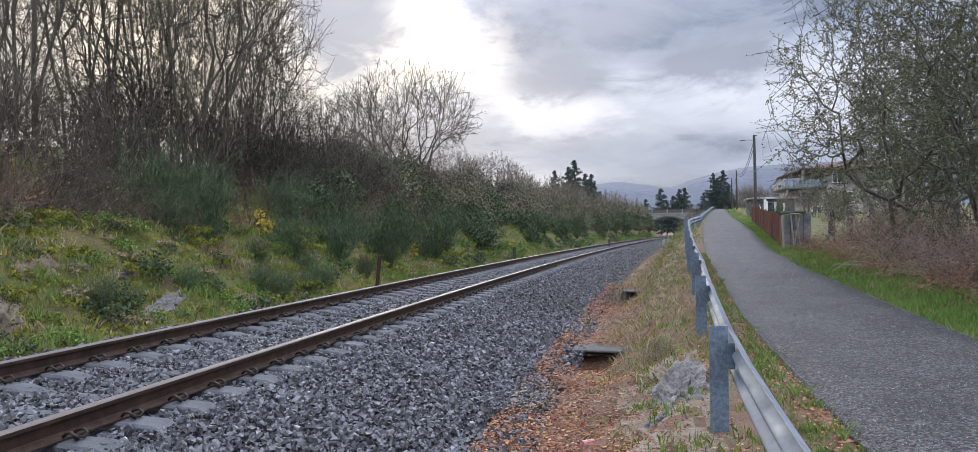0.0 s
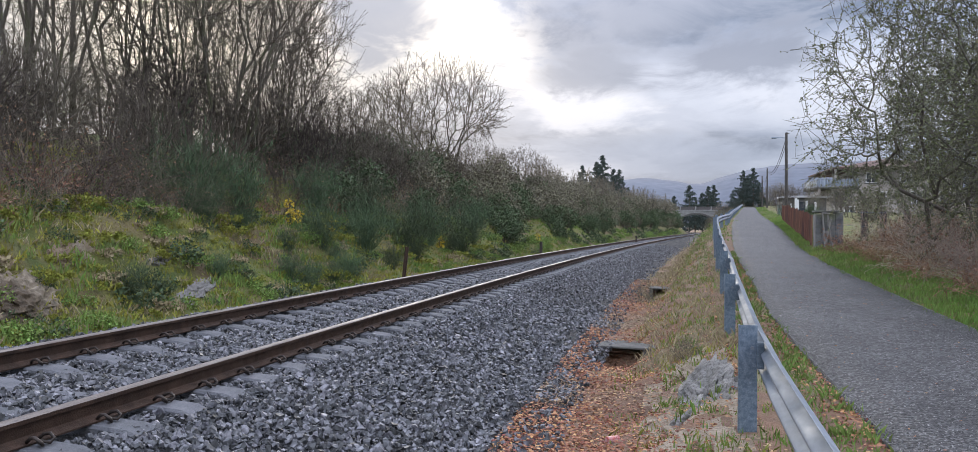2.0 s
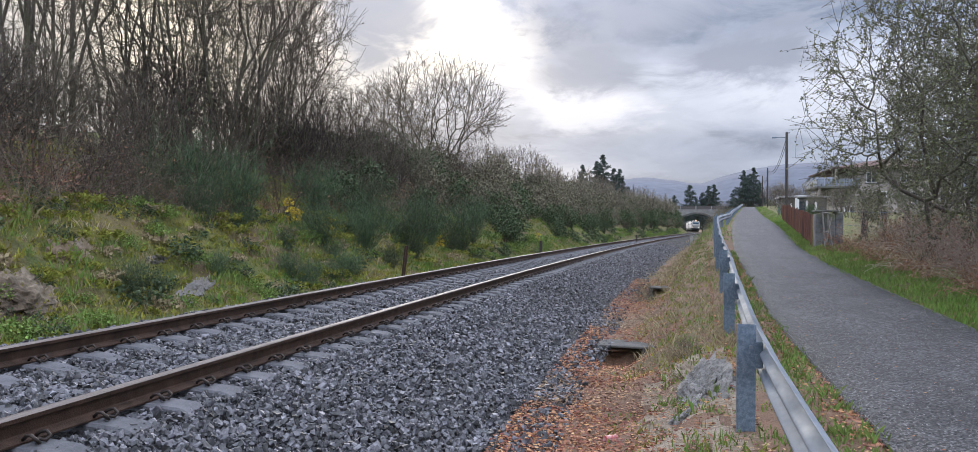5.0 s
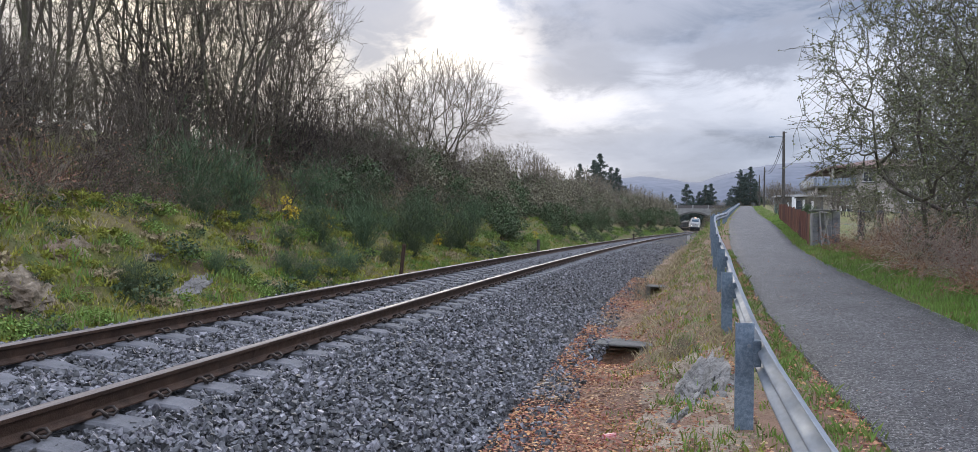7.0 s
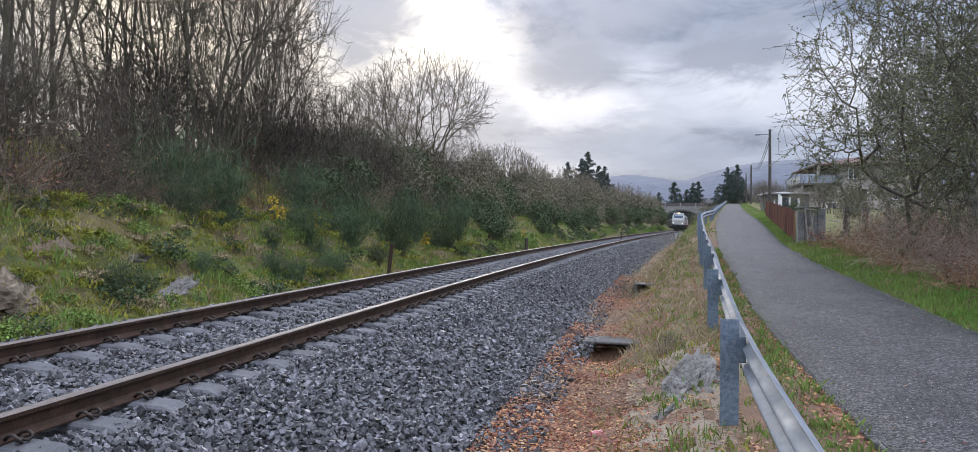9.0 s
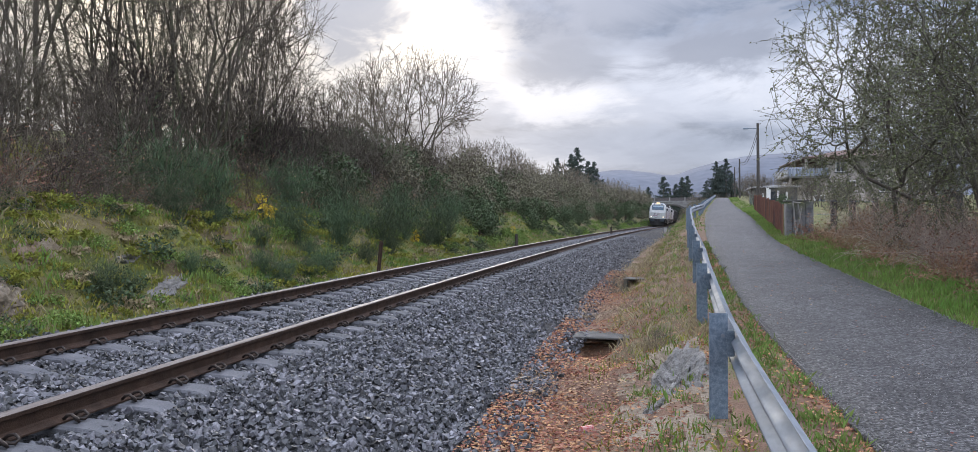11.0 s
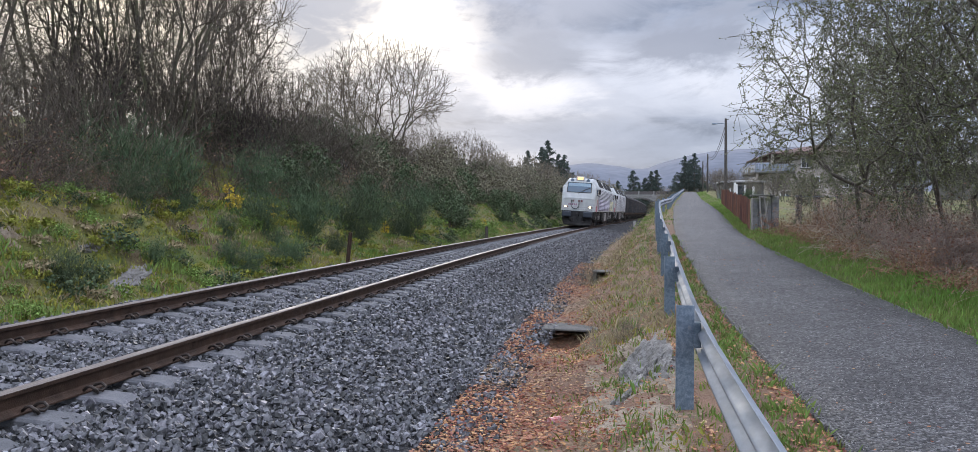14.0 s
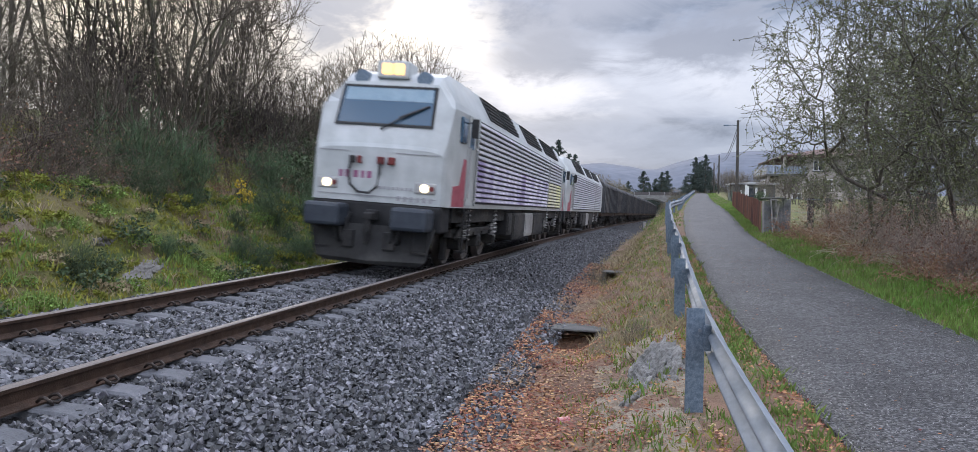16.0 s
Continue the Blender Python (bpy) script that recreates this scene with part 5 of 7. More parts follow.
def build_pole(x, y, z, h, arm):
    p = thing("street_lamp" if arm else "utility_pole", "dark wooden pole with a lamp on a side arm" if arm else "dark wooden utility pole by the lane", "pole")
    g = Geo()
    g.tube([(x, y, z - 0.5), (x, y, z + h * 0.5), (x - 0.02, y, z + h)], [0.17, 0.15, 0.12], 10)
    part("pole", g, M_POLE, p)
    if arm:
        g = Geo()
        g.tube([(x, y, z + h - 0.55), (x - 0.5, y - 0.1, z + h - 0.5), (x - 1.0, y - 0.2, z + h - 0.52)], 0.035, 6)
        part("arm", g, M_GALVPOST, p)
        g = Geo()
        g.box(x - 1.45, x - 0.95, y - 0.3, y - 0.1, z + h - 0.6, z + h - 0.47, bevel=0.04)
        part("lamp_head", g, M_GALVPOST, p)
        g = Geo()
        g.tube([(x - 0.05, y, z + h - 0.1), (x + 0.28, y, z + h - 0.06)], 0.04, 6)
        part("insulator", g, M_POLE, p)
    return p


def build_wires():
    spots = [(12.3, 79.5, 10.5), (19.6, 147.6, 12.4), (22.6, 179, 13.2)]
    for o in (0.0, 0.35):
        for (xa, ya, za), (xb, yb, zb) in zip(spots[:-1], spots[1:]):
            pts = []
            for k in range(13):
                t = k / 12
                pts.append((xa + (xb - xa) * t + o * 0.2, ya + (yb - ya) * t, za + (zb - za) * t - o - 1.6 * 4 * t * (1 - t)))
            tagged(part("overhead_cable", Geo().tube(pts, 0.03, 4), M_POLE), "thin dark cable slung between wooden poles", "cable", "cables along the lane")


def build_fences():
    f = thing("sheet_fence", "rusty corrugated iron fence beside the lane", "fence")
    n = 24
    for k in range(n):
        t0, t1 = k / n, (k + 1) / n - 0.003
        x0, y0, x1, y1 = 5.05 + 2.95 * t0, 27.2 + 26 * t0, 5.05 + 2.95 * t1, 27.2 + 26 * t1
        zb = road_z((y0 + y1) / 2) - 0.05 + 0.32 * t0
        h = 1.17 + random.uniform(-0.08, 0.06) - 0.25 * t0
        g = Geo()
        v = []
        m = 14
        L = math.hypot(x1 - x0, y1 - y0)
        nx, ny = -(y1 - y0) / L, (x1 - x0) / L
        for i in range(m + 1):
            t = i / m
            o = 0.02 * math.sin(i * math.pi * 0.98) + 0.018 * (i % 2)
            for q in (0.0, 0.004):
                for z in (zb, zb + h):
                    v.append((x0 + (x1 - x0) * t + nx * (o + q), y0 + (y1 - y0) * t + ny * (o + q), z))
        fc = []
        for i in range(m):
            a = i * 4
            fc += [(a, a + 4, a + 5, a + 1), (a + 2, a + 3, a + 7, a + 6), (a + 1, a + 5, a + 7, a + 3)]
        part("sheet", g.add(v, fc), M_RUSTSHEET, f)
    # slate gate pier and the loose pale gate that leans on it
    w = thing("stone_pier", "short pier of upright grey slate slabs by the fence", "wall")
    for k, (a, b, h) in enumerate(((5.00, 5.19, 1.17), (5.20, 5.38, 1.20), (5.39, 5.60, 1.18), (5.61, 5.86, 1.23))):
        g = Geo()
        g.box(a, b, 26.45 + 0.02 * k, 26.85, 0.25, 0.54 + h, bevel=0.02)
        part("slab", g, M_WALLSTONE, w)
    g = Geo()
    g.box(4.97, 5.70, 26.4, 26.9, 1.772, 1.83, bevel=0.02)
    part("cap", g, M_OLDCON, w)
    gate = thing("gate", "old pale wooden gate frame leaning on the slate pier", "gate")
    for a, b in (((5.26, 0.55), (5.19, 1.78)), ((5.47, 0.53), (5.34, 1.74)), ((5.19, 1.74), (5.42, 1.72)), ((5.27, 1.12), (5.41, 1.10)), ((5.26, 0.7), (5.46, 1.6))):
        g = Geo().tube([(a[0], 26.2, a[1]), (b[0], 26.38, b[1])], 0.026, 4)
        part("bar", g, M_GREYWOOD, gate, "weathered pale bar")
    pf = thing("post_fence", "old fence of dark wooden posts and wire among brambles", "fence")
    for x, y, h, mt in ((6.5, 26.6, 1.0, M_DARKWOOD), (7.0, 26.3, 1.0, M_DARKWOOD), (7.6, 26.0, 1.05, M_DARKWOOD), (8.0, 25.4, 1.2, M_OLDCON), (7.8, 23.5, 1.2, M_DARKWOOD), (7.7, 20.0, 1.3, M_OLDCON), (7.6, 16.5, 1.2, M_OLDCON), (7.6, 13.0, 1.2, M_OLDCON)):
        zb = road_z(y) + 0.25
        g = Geo()
        g.box(x - 0.09, x + 0.09, y - 0.08, y + 0.08, zb - 0.5, zb + h, bevel=0.02)
        part("post", g, mt, pf)
    for hz in (0.5, 0.95):
        part("wire", Geo().tube([(6.0, 26.7, road_z(27) + 0.25 + hz), (8.0, 25.4, road_z(25) + 0.25 + hz), (7.8, 23.5, road_z(23) + 0.25 + hz), (7.6, 13.0, road_z(13) + 0.25 + hz)], 0.006, 3), M_GALVPOST, pf)
    # green mesh fence further up the lane, and pale garden posts
    gf = thing("mesh_fence", "dark green mesh fence at the lane's far bend", "fence")
    for k in range(8):
        y = 62 + k * 3.0
        x = road_left(y) + road_w(y) + 1.5
        g = Geo()
        g.box(x - 0.03, x + 0.03, y - 0.03, y + 0.03, road_z(y) - 0.2, road_z(y) + 1.15)
        part("post", g, M_GREENFENCE, gf)
        y2 = y + 3.0
        x2 = road_left(y2) + road_w(y2) + 1.5
        for j in range(7):
            hz = 0.15 + j * 0.15
            part("wire", Geo().tube([(x, y, road_z(y) + hz), (x2, y2, road_z(y2) + hz)], 0.015, 3), M_GREENFENCE, gf)
    for k, (x, y) in enumerate(((10.3, 62), (11.1, 66), (12.5, 70), (13.6, 72), (12.0, 75))):
        z = road_z(y)
        g = Geo()
        g.box(x - 0.08, x + 0.08, y - 0.08, y + 0.08, z - 0.3, z + 1.7 - 0.1 * k, bevel=0.01)
        tagged(part("garden_post", g, M_FRAMEWHITE), "white-painted concrete garden post", "post", "garden posts")


def build_hill():
    v, f = [], []
    prof = curve_of([(-2600, 260), (-1500, 240), (-700, 190), (-300, 170), (-50, 190), (60, 176), (150, 170), (230, 195), (330, 220), (420, 232), (560, 238), (700, 242), (1000, 240), (1800, 245), (2800, 240)])
    xs = list(np.arange(-2600, 2801, 20))
    for x in xs:
        x = float(x)
        h = prof(x) + 3.5 * fbm(x * 0.012, 1.0) + 1.2 * fbm(x * 0.06, 4.0)
        for k, (d, s) in enumerate(((0, -0.05), (250, 0.45), (600, 0.85), (900, 1.0), (1300, 0.9))):
            v.append((x, 1900 + d, h * s))
    for i in range(len(xs) - 1):
        for k in range(4):
            a = i * 5 + k
            f.append((a, a + 5, a + 6, a + 1))
    # no real haze here: the hill colour carries it
    tagged(part("backdrop", Geo().add(v, f), M_HILL, smooth=True), "far wooded hills, blue-grey haze painted into their colour", "hill", kind="structure")


build_ground()
build_road()
build_track()
build_guardrail()
build_train()
build_sleepers()
build_ballast()
build_posts()
build_drain(-0.52, 12.02, -0.70, 0.66, -4)
rough_rock("earth_mound", "leaf-covered earth heaped behind the drain inlet", pose(-0.5, 13.05, -0.80, 0, 0, 5), (0.75, 0.8, 0.14), M_DITCH, 12, category="earth")
build_drain(0.05, 22.4, -0.55, 0.5, -4)
rough_rock("rock", "pale granite outcrop in the bank under the guardrail", pose(0.40, 7.9, -0.63, 0, 34, 6), (0.20, 0.95, 0.46), M_ROCK, 1)
rough_rock("rock", "broken granite slab in the bank under the guardrail", pose(0.26, 6.95, -0.72, 10, 40, -8), (0.2, 0.6, 0.34), M_ROCK, 8)
rough_rock("earth_mound", "crumbling sandy earth below the guardrail posts", pose(0.46, 6.1, -0.80, 0, 32, 4), (0.36, 1.2, 0.32), M_EARTH, 2, category="earth")
rough_rock("earth_mound", "sandy earth slope beside the granite outcrop", pose(0.44, 8.6, -0.58, 0, 30, 6), (0.24, 0.8, 0.26), M_EARTH, 9, category="earth")
rough_rock("rock", "tan crumbling rock face at the foot of the bank", pose(-8.42, 8.8, 0.06, 0, -30, 14), (0.20, 1.05, 0.44), M_SANDROCK, 3)
rough_rock("rock", "grey rock ledge showing through the mossy bank", pose(-8.25, 12.7, -0.02, 6, -35, 12), (0.13, 1.25, 0.24), M_ROCK, 4)
rough_rock("rock", "grey rock ledge under the grass of the bank", pose(-8.95, 12.4, 0.50, 4, -30, 10), (0.22, 1.25, 0.12), M_ROCK, 5)
rough_rock("earth_mound", "bare earth patch on the mossy bank", pose(-9.15, 10.6, 0.62, 0, -38, 8), (0.14, 0.7, 0.38), M_EARTH, 6, category="earth")
build_stake(-6.26, 18.08, -0.35, 1.05, M_RUST, 6, "rusty steel marker post leaning beside the track")
build_stake(-5.75, 37.64, -0.3, 0.85, M_DARKWOOD, 0, "dark marker post at the foot of the bank", 0.07)
build_stake(-2.0, 71.2, -0.2, 0.85, M_DARKWOOD, 0, "dark marker post at the foot of the bank", 0.08)
build_stake(3.05, 74.4, 0.15, 0.4, M_TANKGREY, 0, "small pale concrete marker post beside the ballast", 0.11)
g = Geo().tube([(0, 0, 0.033), (0.11, 0.03, 0.033)], 0.032, 10)
tagged(part("drink_can", g, M_REDCAN, at=pose(-0.42, 6.55, -0.68, 0, 0, 20)), "crushed red and white drink can lying in the ditch", "can")
build_bridge()
build_house()
build_shed(12.6, 83.5, 2.9, 4.2, 4, 1.7, "low grey garden shed with a flat pale roof", 0.15)
build_shed(27, 60, 1.7, 9, 7, 3.2, "pale low house half hidden behind the trees", 1.2)
build_pole(12.3, 79.5, 2.9, 8.0, True)
build_pole(19.53, 147.6, 5.0, 7.7, False)
build_pole(22.6, 179, 6.0, 7.4, False)
build_wires()
build_fences()
build_hill()


# ---- plants ----
M_BARK = material("grey_brown_bark", (0.075, 0.062, 0.05), (0.135, 0.118, 0.095), 6, 0.95, 0.6, c=(0.12, 0.125, 0.07), fine=40, stretch=(3, 3, 0.7), vary=0.15)
M_TWIG = material("bare_twig", (0.088, 0.073, 0.056), (0.15, 0.127, 0.098), 3, 0.9, 0.0, fine=8, vary=0.5)
M_TWIGPALE = material("pale_twig", (0.15, 0.125, 0.095), (0.21, 0.18, 0.135), 3, 0.9, 0.0, fine=8, vary=0.2)
M_LICHEN = material("lichen_twig", (0.10, 0.094, 0.072), (0.19, 0.183, 0.135), 5, 0.95, 0.0, fine=12, vary=0.2)
M_BRAMBLE = material("bramble_stem", (0.12, 0.092, 0.072), (0.20, 0.16, 0.125), 3, 0.9, 0.0, fine=8, vary=0.6)
M_HEDGE = material("dry_hedge_stem", (0.31, 0.24, 0.20), (0.43, 0.35, 0.29), 3, 0.9, 0.0, fine=8, vary=0.35)
M_BRACKEN = material("dead_bracken", (0.26, 0.14, 0.088), (0.36, 0.22, 0.145), 4, 0.95, 0.0, fine=10, vary=0.3)
M_BROOM = material("green_broom", (0.050, 0.080, 0.040), (0.090, 0.125, 0.060), 3, 0.85, 0.0, fine=8, vary=0.5)
M_BUSH = material("dark_green_leaf", (0.050, 0.082, 0.034), (0.088, 0.12, 0.052), 3, 0.7, 0.0, fine=8, vary=0.35, island=True)
M_OLIVE = material("olive_leaf", (0.125, 0.115, 0.072), (0.195, 0.178, 0.12), 3, 0.8, 0.0, fine=8, vary=0.35, island=True)
M_BUD = material("lichen_and_bud", (0.125, 0.14, 0.06), (0.24, 0.25, 0.13), 4, 0.85, 0.0, fine=10, vary=0.35, island=True)
M_NEEDLE = material("conifer_needle", (0.050, 0.072, 0.062), (0.085, 0.11, 0.09), 3, 0.85, 0.0, fine=8, vary=0.3, island=True)
M_GRASS = material("fresh_grass", (0.135, 0.215, 0.045), (0.215, 0.295, 0.07), 1.2, 0.8, 0.0, c=(0.11, 0.20, 0.03), fine=6, vary=0.35, island=True)
M_MOSS = material("yellow_moss_grass", (0.19, 0.21, 0.03), (0.31, 0.28, 0.05), 1.0, 0.9, 0.0, c=(0.13, 0.21, 0.035), fine=6, vary=0.35, island=True)
M_STRAW = material("dry_grass", (0.30, 0.24, 0.14), (0.40, 0.33, 0.21), 1.5, 0.9, 0.0, fine=6, vary=0.3, island=True)
M_DEADLEAF = material("dead_oak_leaf", (0.30, 0.12, 0.065), (0.43, 0.215, 0.13), 2.0, 0.9, 0.0, c=(0.30, 0.22, 0.15), fine=20, vary=0.5, island=True)
M_GORSE = material("yellow_gorse_flower", (0.55, 0.40, 0.03), (0.65, 0.48, 0.05), 4, 0.8, 0.0, vary=0.2, island=True)


def segments_mesh(name, segs, mats, sides=3, index=None):
    """Prisms along segments (x0, y0, z0, x1, y1, z1, r0, r1), all in one mesh."""
    s = np.array(segs, dtype=float)
    a, b, r0, r1 = s[:, 0:3], s[:, 3:6], s[:, 6], s[:, 7]
    d = b - a
    d /= np.linalg.norm(d, axis=1)[:, None] + 1e-9
    h = np.where(np.abs(d[:, 2:3]) < 0.9, np.array([[0, 0, 1.0]]), np.array([[1.0, 0, 0]]))
    u = np.cross(d, h)
    u /= np.linalg.norm(u, axis=1)[:, None] + 1e-9
    w = np.cross(d, u)
    ring = []
    for end, r in ((a, r0), (b + d * r1[:, None] * 0.3, r1)):
        for k in range(sides):
            t = k * math.tau / sides
            ring.append(end + (u * math.cos(t) + w * math.sin(t)) * r[:, None])
    v = np.stack(ring, 1).reshape(-1, 3)
    f = np.array([(k, (k + 1) % sides, sides + (k + 1) % sides, sides + k) for k in range(sides)])
    f = (f[None] + (np.arange(len(s)) * 2 * sides)[:, None, None]).reshape(-1, 4)
    return raw_mesh(name, v, f, mats, None, True)


def leaves_mesh(name, pts, size, mats, rng, long=1.6, up=0.0):
    """Small bent leaves at pts, each two triangles turned by chance."""
    pts = np.asarray(pts, dtype=float)
    n = len(pts)
    d = rng.normal(size=(n, 3)) + np.array((0, 0, up))
    d /= np.linalg.norm(d, axis=1)[:, None]
    e = np.cross(d, rng.normal(size=(n, 3)))
    e /= np.linalg.norm(e, axis=1)[:, None] + 1e-9
    nn = np.cross(d, e)
    s = (rng.uniform(0.6, 1.3, n) * size)[:, None]
    q = [pts, pts + (d * 0.5 * long + e * 0.5) * s, pts + d * long * s + nn * 0.25 * s, pts + (d * 0.5 * long - e * 0.5) * s]
    v = np.stack(q, 1).reshape(-1, 3)
    f = np.array([(0, 1, 2), (0, 2, 3)])
    f = (f[None] + (np.arange(n) * 4)[:, None, None]).reshape(-1, 3)
    return raw_mesh(name, v, f, mats)


def reach(rng, stems, centre, radii, n, r_tip, power=0.42, base=0.3, shell=0.5, low=-0.75, twig=0.35, twigs=2, bend=0.09, droop=0.0):
    """A skeleton that forks its way from the foot to n ends spread through a crown. Returns thick and thin segments."""
    d = rng.normal(size=(n * 3, 3))
    d /= np.linalg.norm(d, axis=1)[:, None]
    d = d[d[:, 2] > low][:n]
    far = np.maximum(rng.random((len(d), 1)) ** 0.4, shell * rng.uniform(0.6, 1.2, (len(d), 1)))
    lump = np.array([1 + 0.22 * fbm(*(v * 1.9), 3) for v in d])[:, None]
    ends = np.array(centre) + d * far * lump * np.array(radii)
    thick, thin = [], []
    turn = (np.arctan2(ends[:, 1], ends[:, 0]) + rng.normal(size=len(ends)) * 0.35 + math.pi) % math.tau
    stack = []
    for k in range(stems):
        T = ends[(turn >= k * math.tau / stems) & (turn < (k + 1) * math.tau / stems)]
        if len(T):
            a = (k + 0.5) * math.tau / stems - math.pi
            p = np.array([math.cos(a), math.sin(a), 0]) * base * rng.uniform(0.2, 1)
            stack.append((p, np.array([0, 0, 1.0]), T))
    while stack:
        p, d, T = stack.pop()
        m = len(T)
        q = T[0] if m == 1 else p + (T.mean(0) - p) * rng.uniform(0.28, 0.48)
        ln = float(np.linalg.norm(q - p)) + 1e-6
        mid = (p + q) / 2 + d * ln * 0.13 + rng.normal(size=3) * ln * bend
        if m == 1:
            q = q - np.array([0, 0, droop * ln])
        r0, r1 = r_tip * m ** power, r_tip * max(m * 0.6, 0.7) ** power
        out = thick if r0 > 0.035 else thin
        if m < 3:
            out.append((*p, *q, r0, r1))
        else:
            out.append((*p, *mid, r0, (r0 + r1) / 2))
            out.append((*mid, *q, (r0 + r1) / 2, r1))
        d = (q - mid) / (np.linalg.norm(q - mid) + 1e-6)
        if m > 1:
            v = T - q
            v = v / (np.linalg.norm(v, axis=1)[:, None] + 1e-6)
            w = v - v.mean(0)
            axis = rng.normal(size=3)
            for _ in range(3):
                axis = w.T @ (w @ axis)
                axis = axis / (np.linalg.norm(axis) + 1e-9)
            order = np.argsort(w @ axis)
            k = min(max(int(m * rng.uniform(0.32, 0.68)), 1), m - 1)
            stack += [(q, d, T[order[:k]]), (q, d, T[order[k:]])]
        if m < 3:
            for _ in range(twigs):
                o = p + (q - p) * rng.uniform(0.3, 1.0)
                t = d + rng.normal(size=3) * 0.6
                e = o + t / np.linalg.norm(t) * twig * rng.uniform(0.4, 1.1) - np.array([0, 0, droop * twig])
                thin.append((*o, *e, r_tip * 0.8, r_tip * 0.5))
    return thick, thin


def crown_tree(name, label, seed, thick_mat, thin_mat, leaf=None, leaf_size=0.04, leaves=0, category="tree", note="bare branching twigs", **kw):
    """A tree or shrub grown by reach(), with small leaves along its twigs if any."""
    rng = np.random.default_rng(seed)
    thick, thin = reach(rng, **kw)
    t = thing(name, label, category)
    if thick:
        part("trunk", segments_mesh("trunk", thick, thick_mat, 6), None, t)
    part("crown", segments_mesh("crown", thin, thin_mat, 3), None, t, note)
    if leaf:
        s = np.array([q for q in thin if q[6] < kw["r_tip"] * 1.9])
        s = s[rng.integers(0, len(s), leaves)]
        f = rng.random((leaves, 1))
        pts = s[:, 0:3] * (1 - f) + s[:, 3:6] * f + rng.normal(size=(leaves, 3)) * 0.012
        part("foliage", leaves_mesh("foliage", pts, leaf_size, leaf, rng), None, t, "sparse small leaves and buds")
    return t


def ground_z(x, y):
    """Height of the land at a place, from the cross-section there."""
    ys, X, Z = GRID[0]
    i = min(max(int(np.searchsorted(ys, y)) - 1, 0), len(ys) - 2)
    t = min(max((y - ys[i]) / (ys[i + 1] - ys[i]), 0), 1)
    return float(np.interp(x, X[i], Z[i]) * (1 - t) + np.interp(x, X[i + 1], Z[i + 1]) * t)


def spot(theta, r):
    """A place by its bearing (degrees to the left of the y axis) and distance from the viewing point."""
    a = radians(theta)
    return -r * math.sin(a), r * math.cos(a)


def standing(x, y, scale=1.0, turn=0.0, sink=0.1, lean=0.0):
    return Matrix.Translation((x, y, ground_z(x, y) - sink)) @ pose(0, 0, 0, lean, 0, turn) @ Matrix.Scale(scale, 4)


def stem_bush(name, label, category, seed, n, height, spread, mat, r=0.006, arch=0.0, leaf=None, leaf_n=0, leaf_size=0.03, fork=2, segs=4, long=1.6, up=0.0):
    """A shrub of many thin stems out of one stool, with leaves if any."""
    rng = np.random.default_rng(seed)
    segs_out = []
    for k in range(n):
        a, t = rng.uniform(0, math.tau), abs(rng.normal()) * spread
        p = np.array([math.cos(a), math.sin(a), 0]) * rng.uniform(0, 0.35 * spread * height)
        d = np.array([math.cos(a) * math.sin(t), math.sin(a) * math.sin(t), math.cos(t)])
        ln = height * rng.uniform(0.55, 1.05)
        todo = [(p, d, ln, r, 0)]
        while todo:
            p, d, ln, rr, lev = todo.pop()
            m = segs if lev == 0 else 2
            for i in range(m):
                d = d + rng.normal(size=3) * 0.16 + np.array([0, 0, 0.06 - arch * (i + 1) / m])
                d /= np.linalg.norm(d)
                p2 = p + d * ln / m
                segs_out.append((*p, *p2, rr * (1 - 0.6 * i / m), rr * (1 - 0.6 * (i + 1) / m)))
                p = p2
                if lev < 1 and i > 0:
                    for _ in range(fork):
                        nd = d + rng.normal(size=3) * 0.55
                        todo.append((p, nd / np.linalg.norm(nd), ln * rng.uniform(0.25, 0.5), rr * 0.6, 1))
    ob = thing(name, label, category)
    part("stem_tangle", segments_mesh("stem_tangle", segs_out, mat, 3), None, ob)
    if leaf:
        pts = np.array([s[3:6] for s in segs_out])
        pts = pts[rng.integers(0, len(pts), leaf_n)] + rng.normal(size=(leaf_n, 3)) * 0.06
        part("foliage", leaves_mesh("foliage", pts, leaf_size, leaf, rng, long, up), None, ob)
    return ob


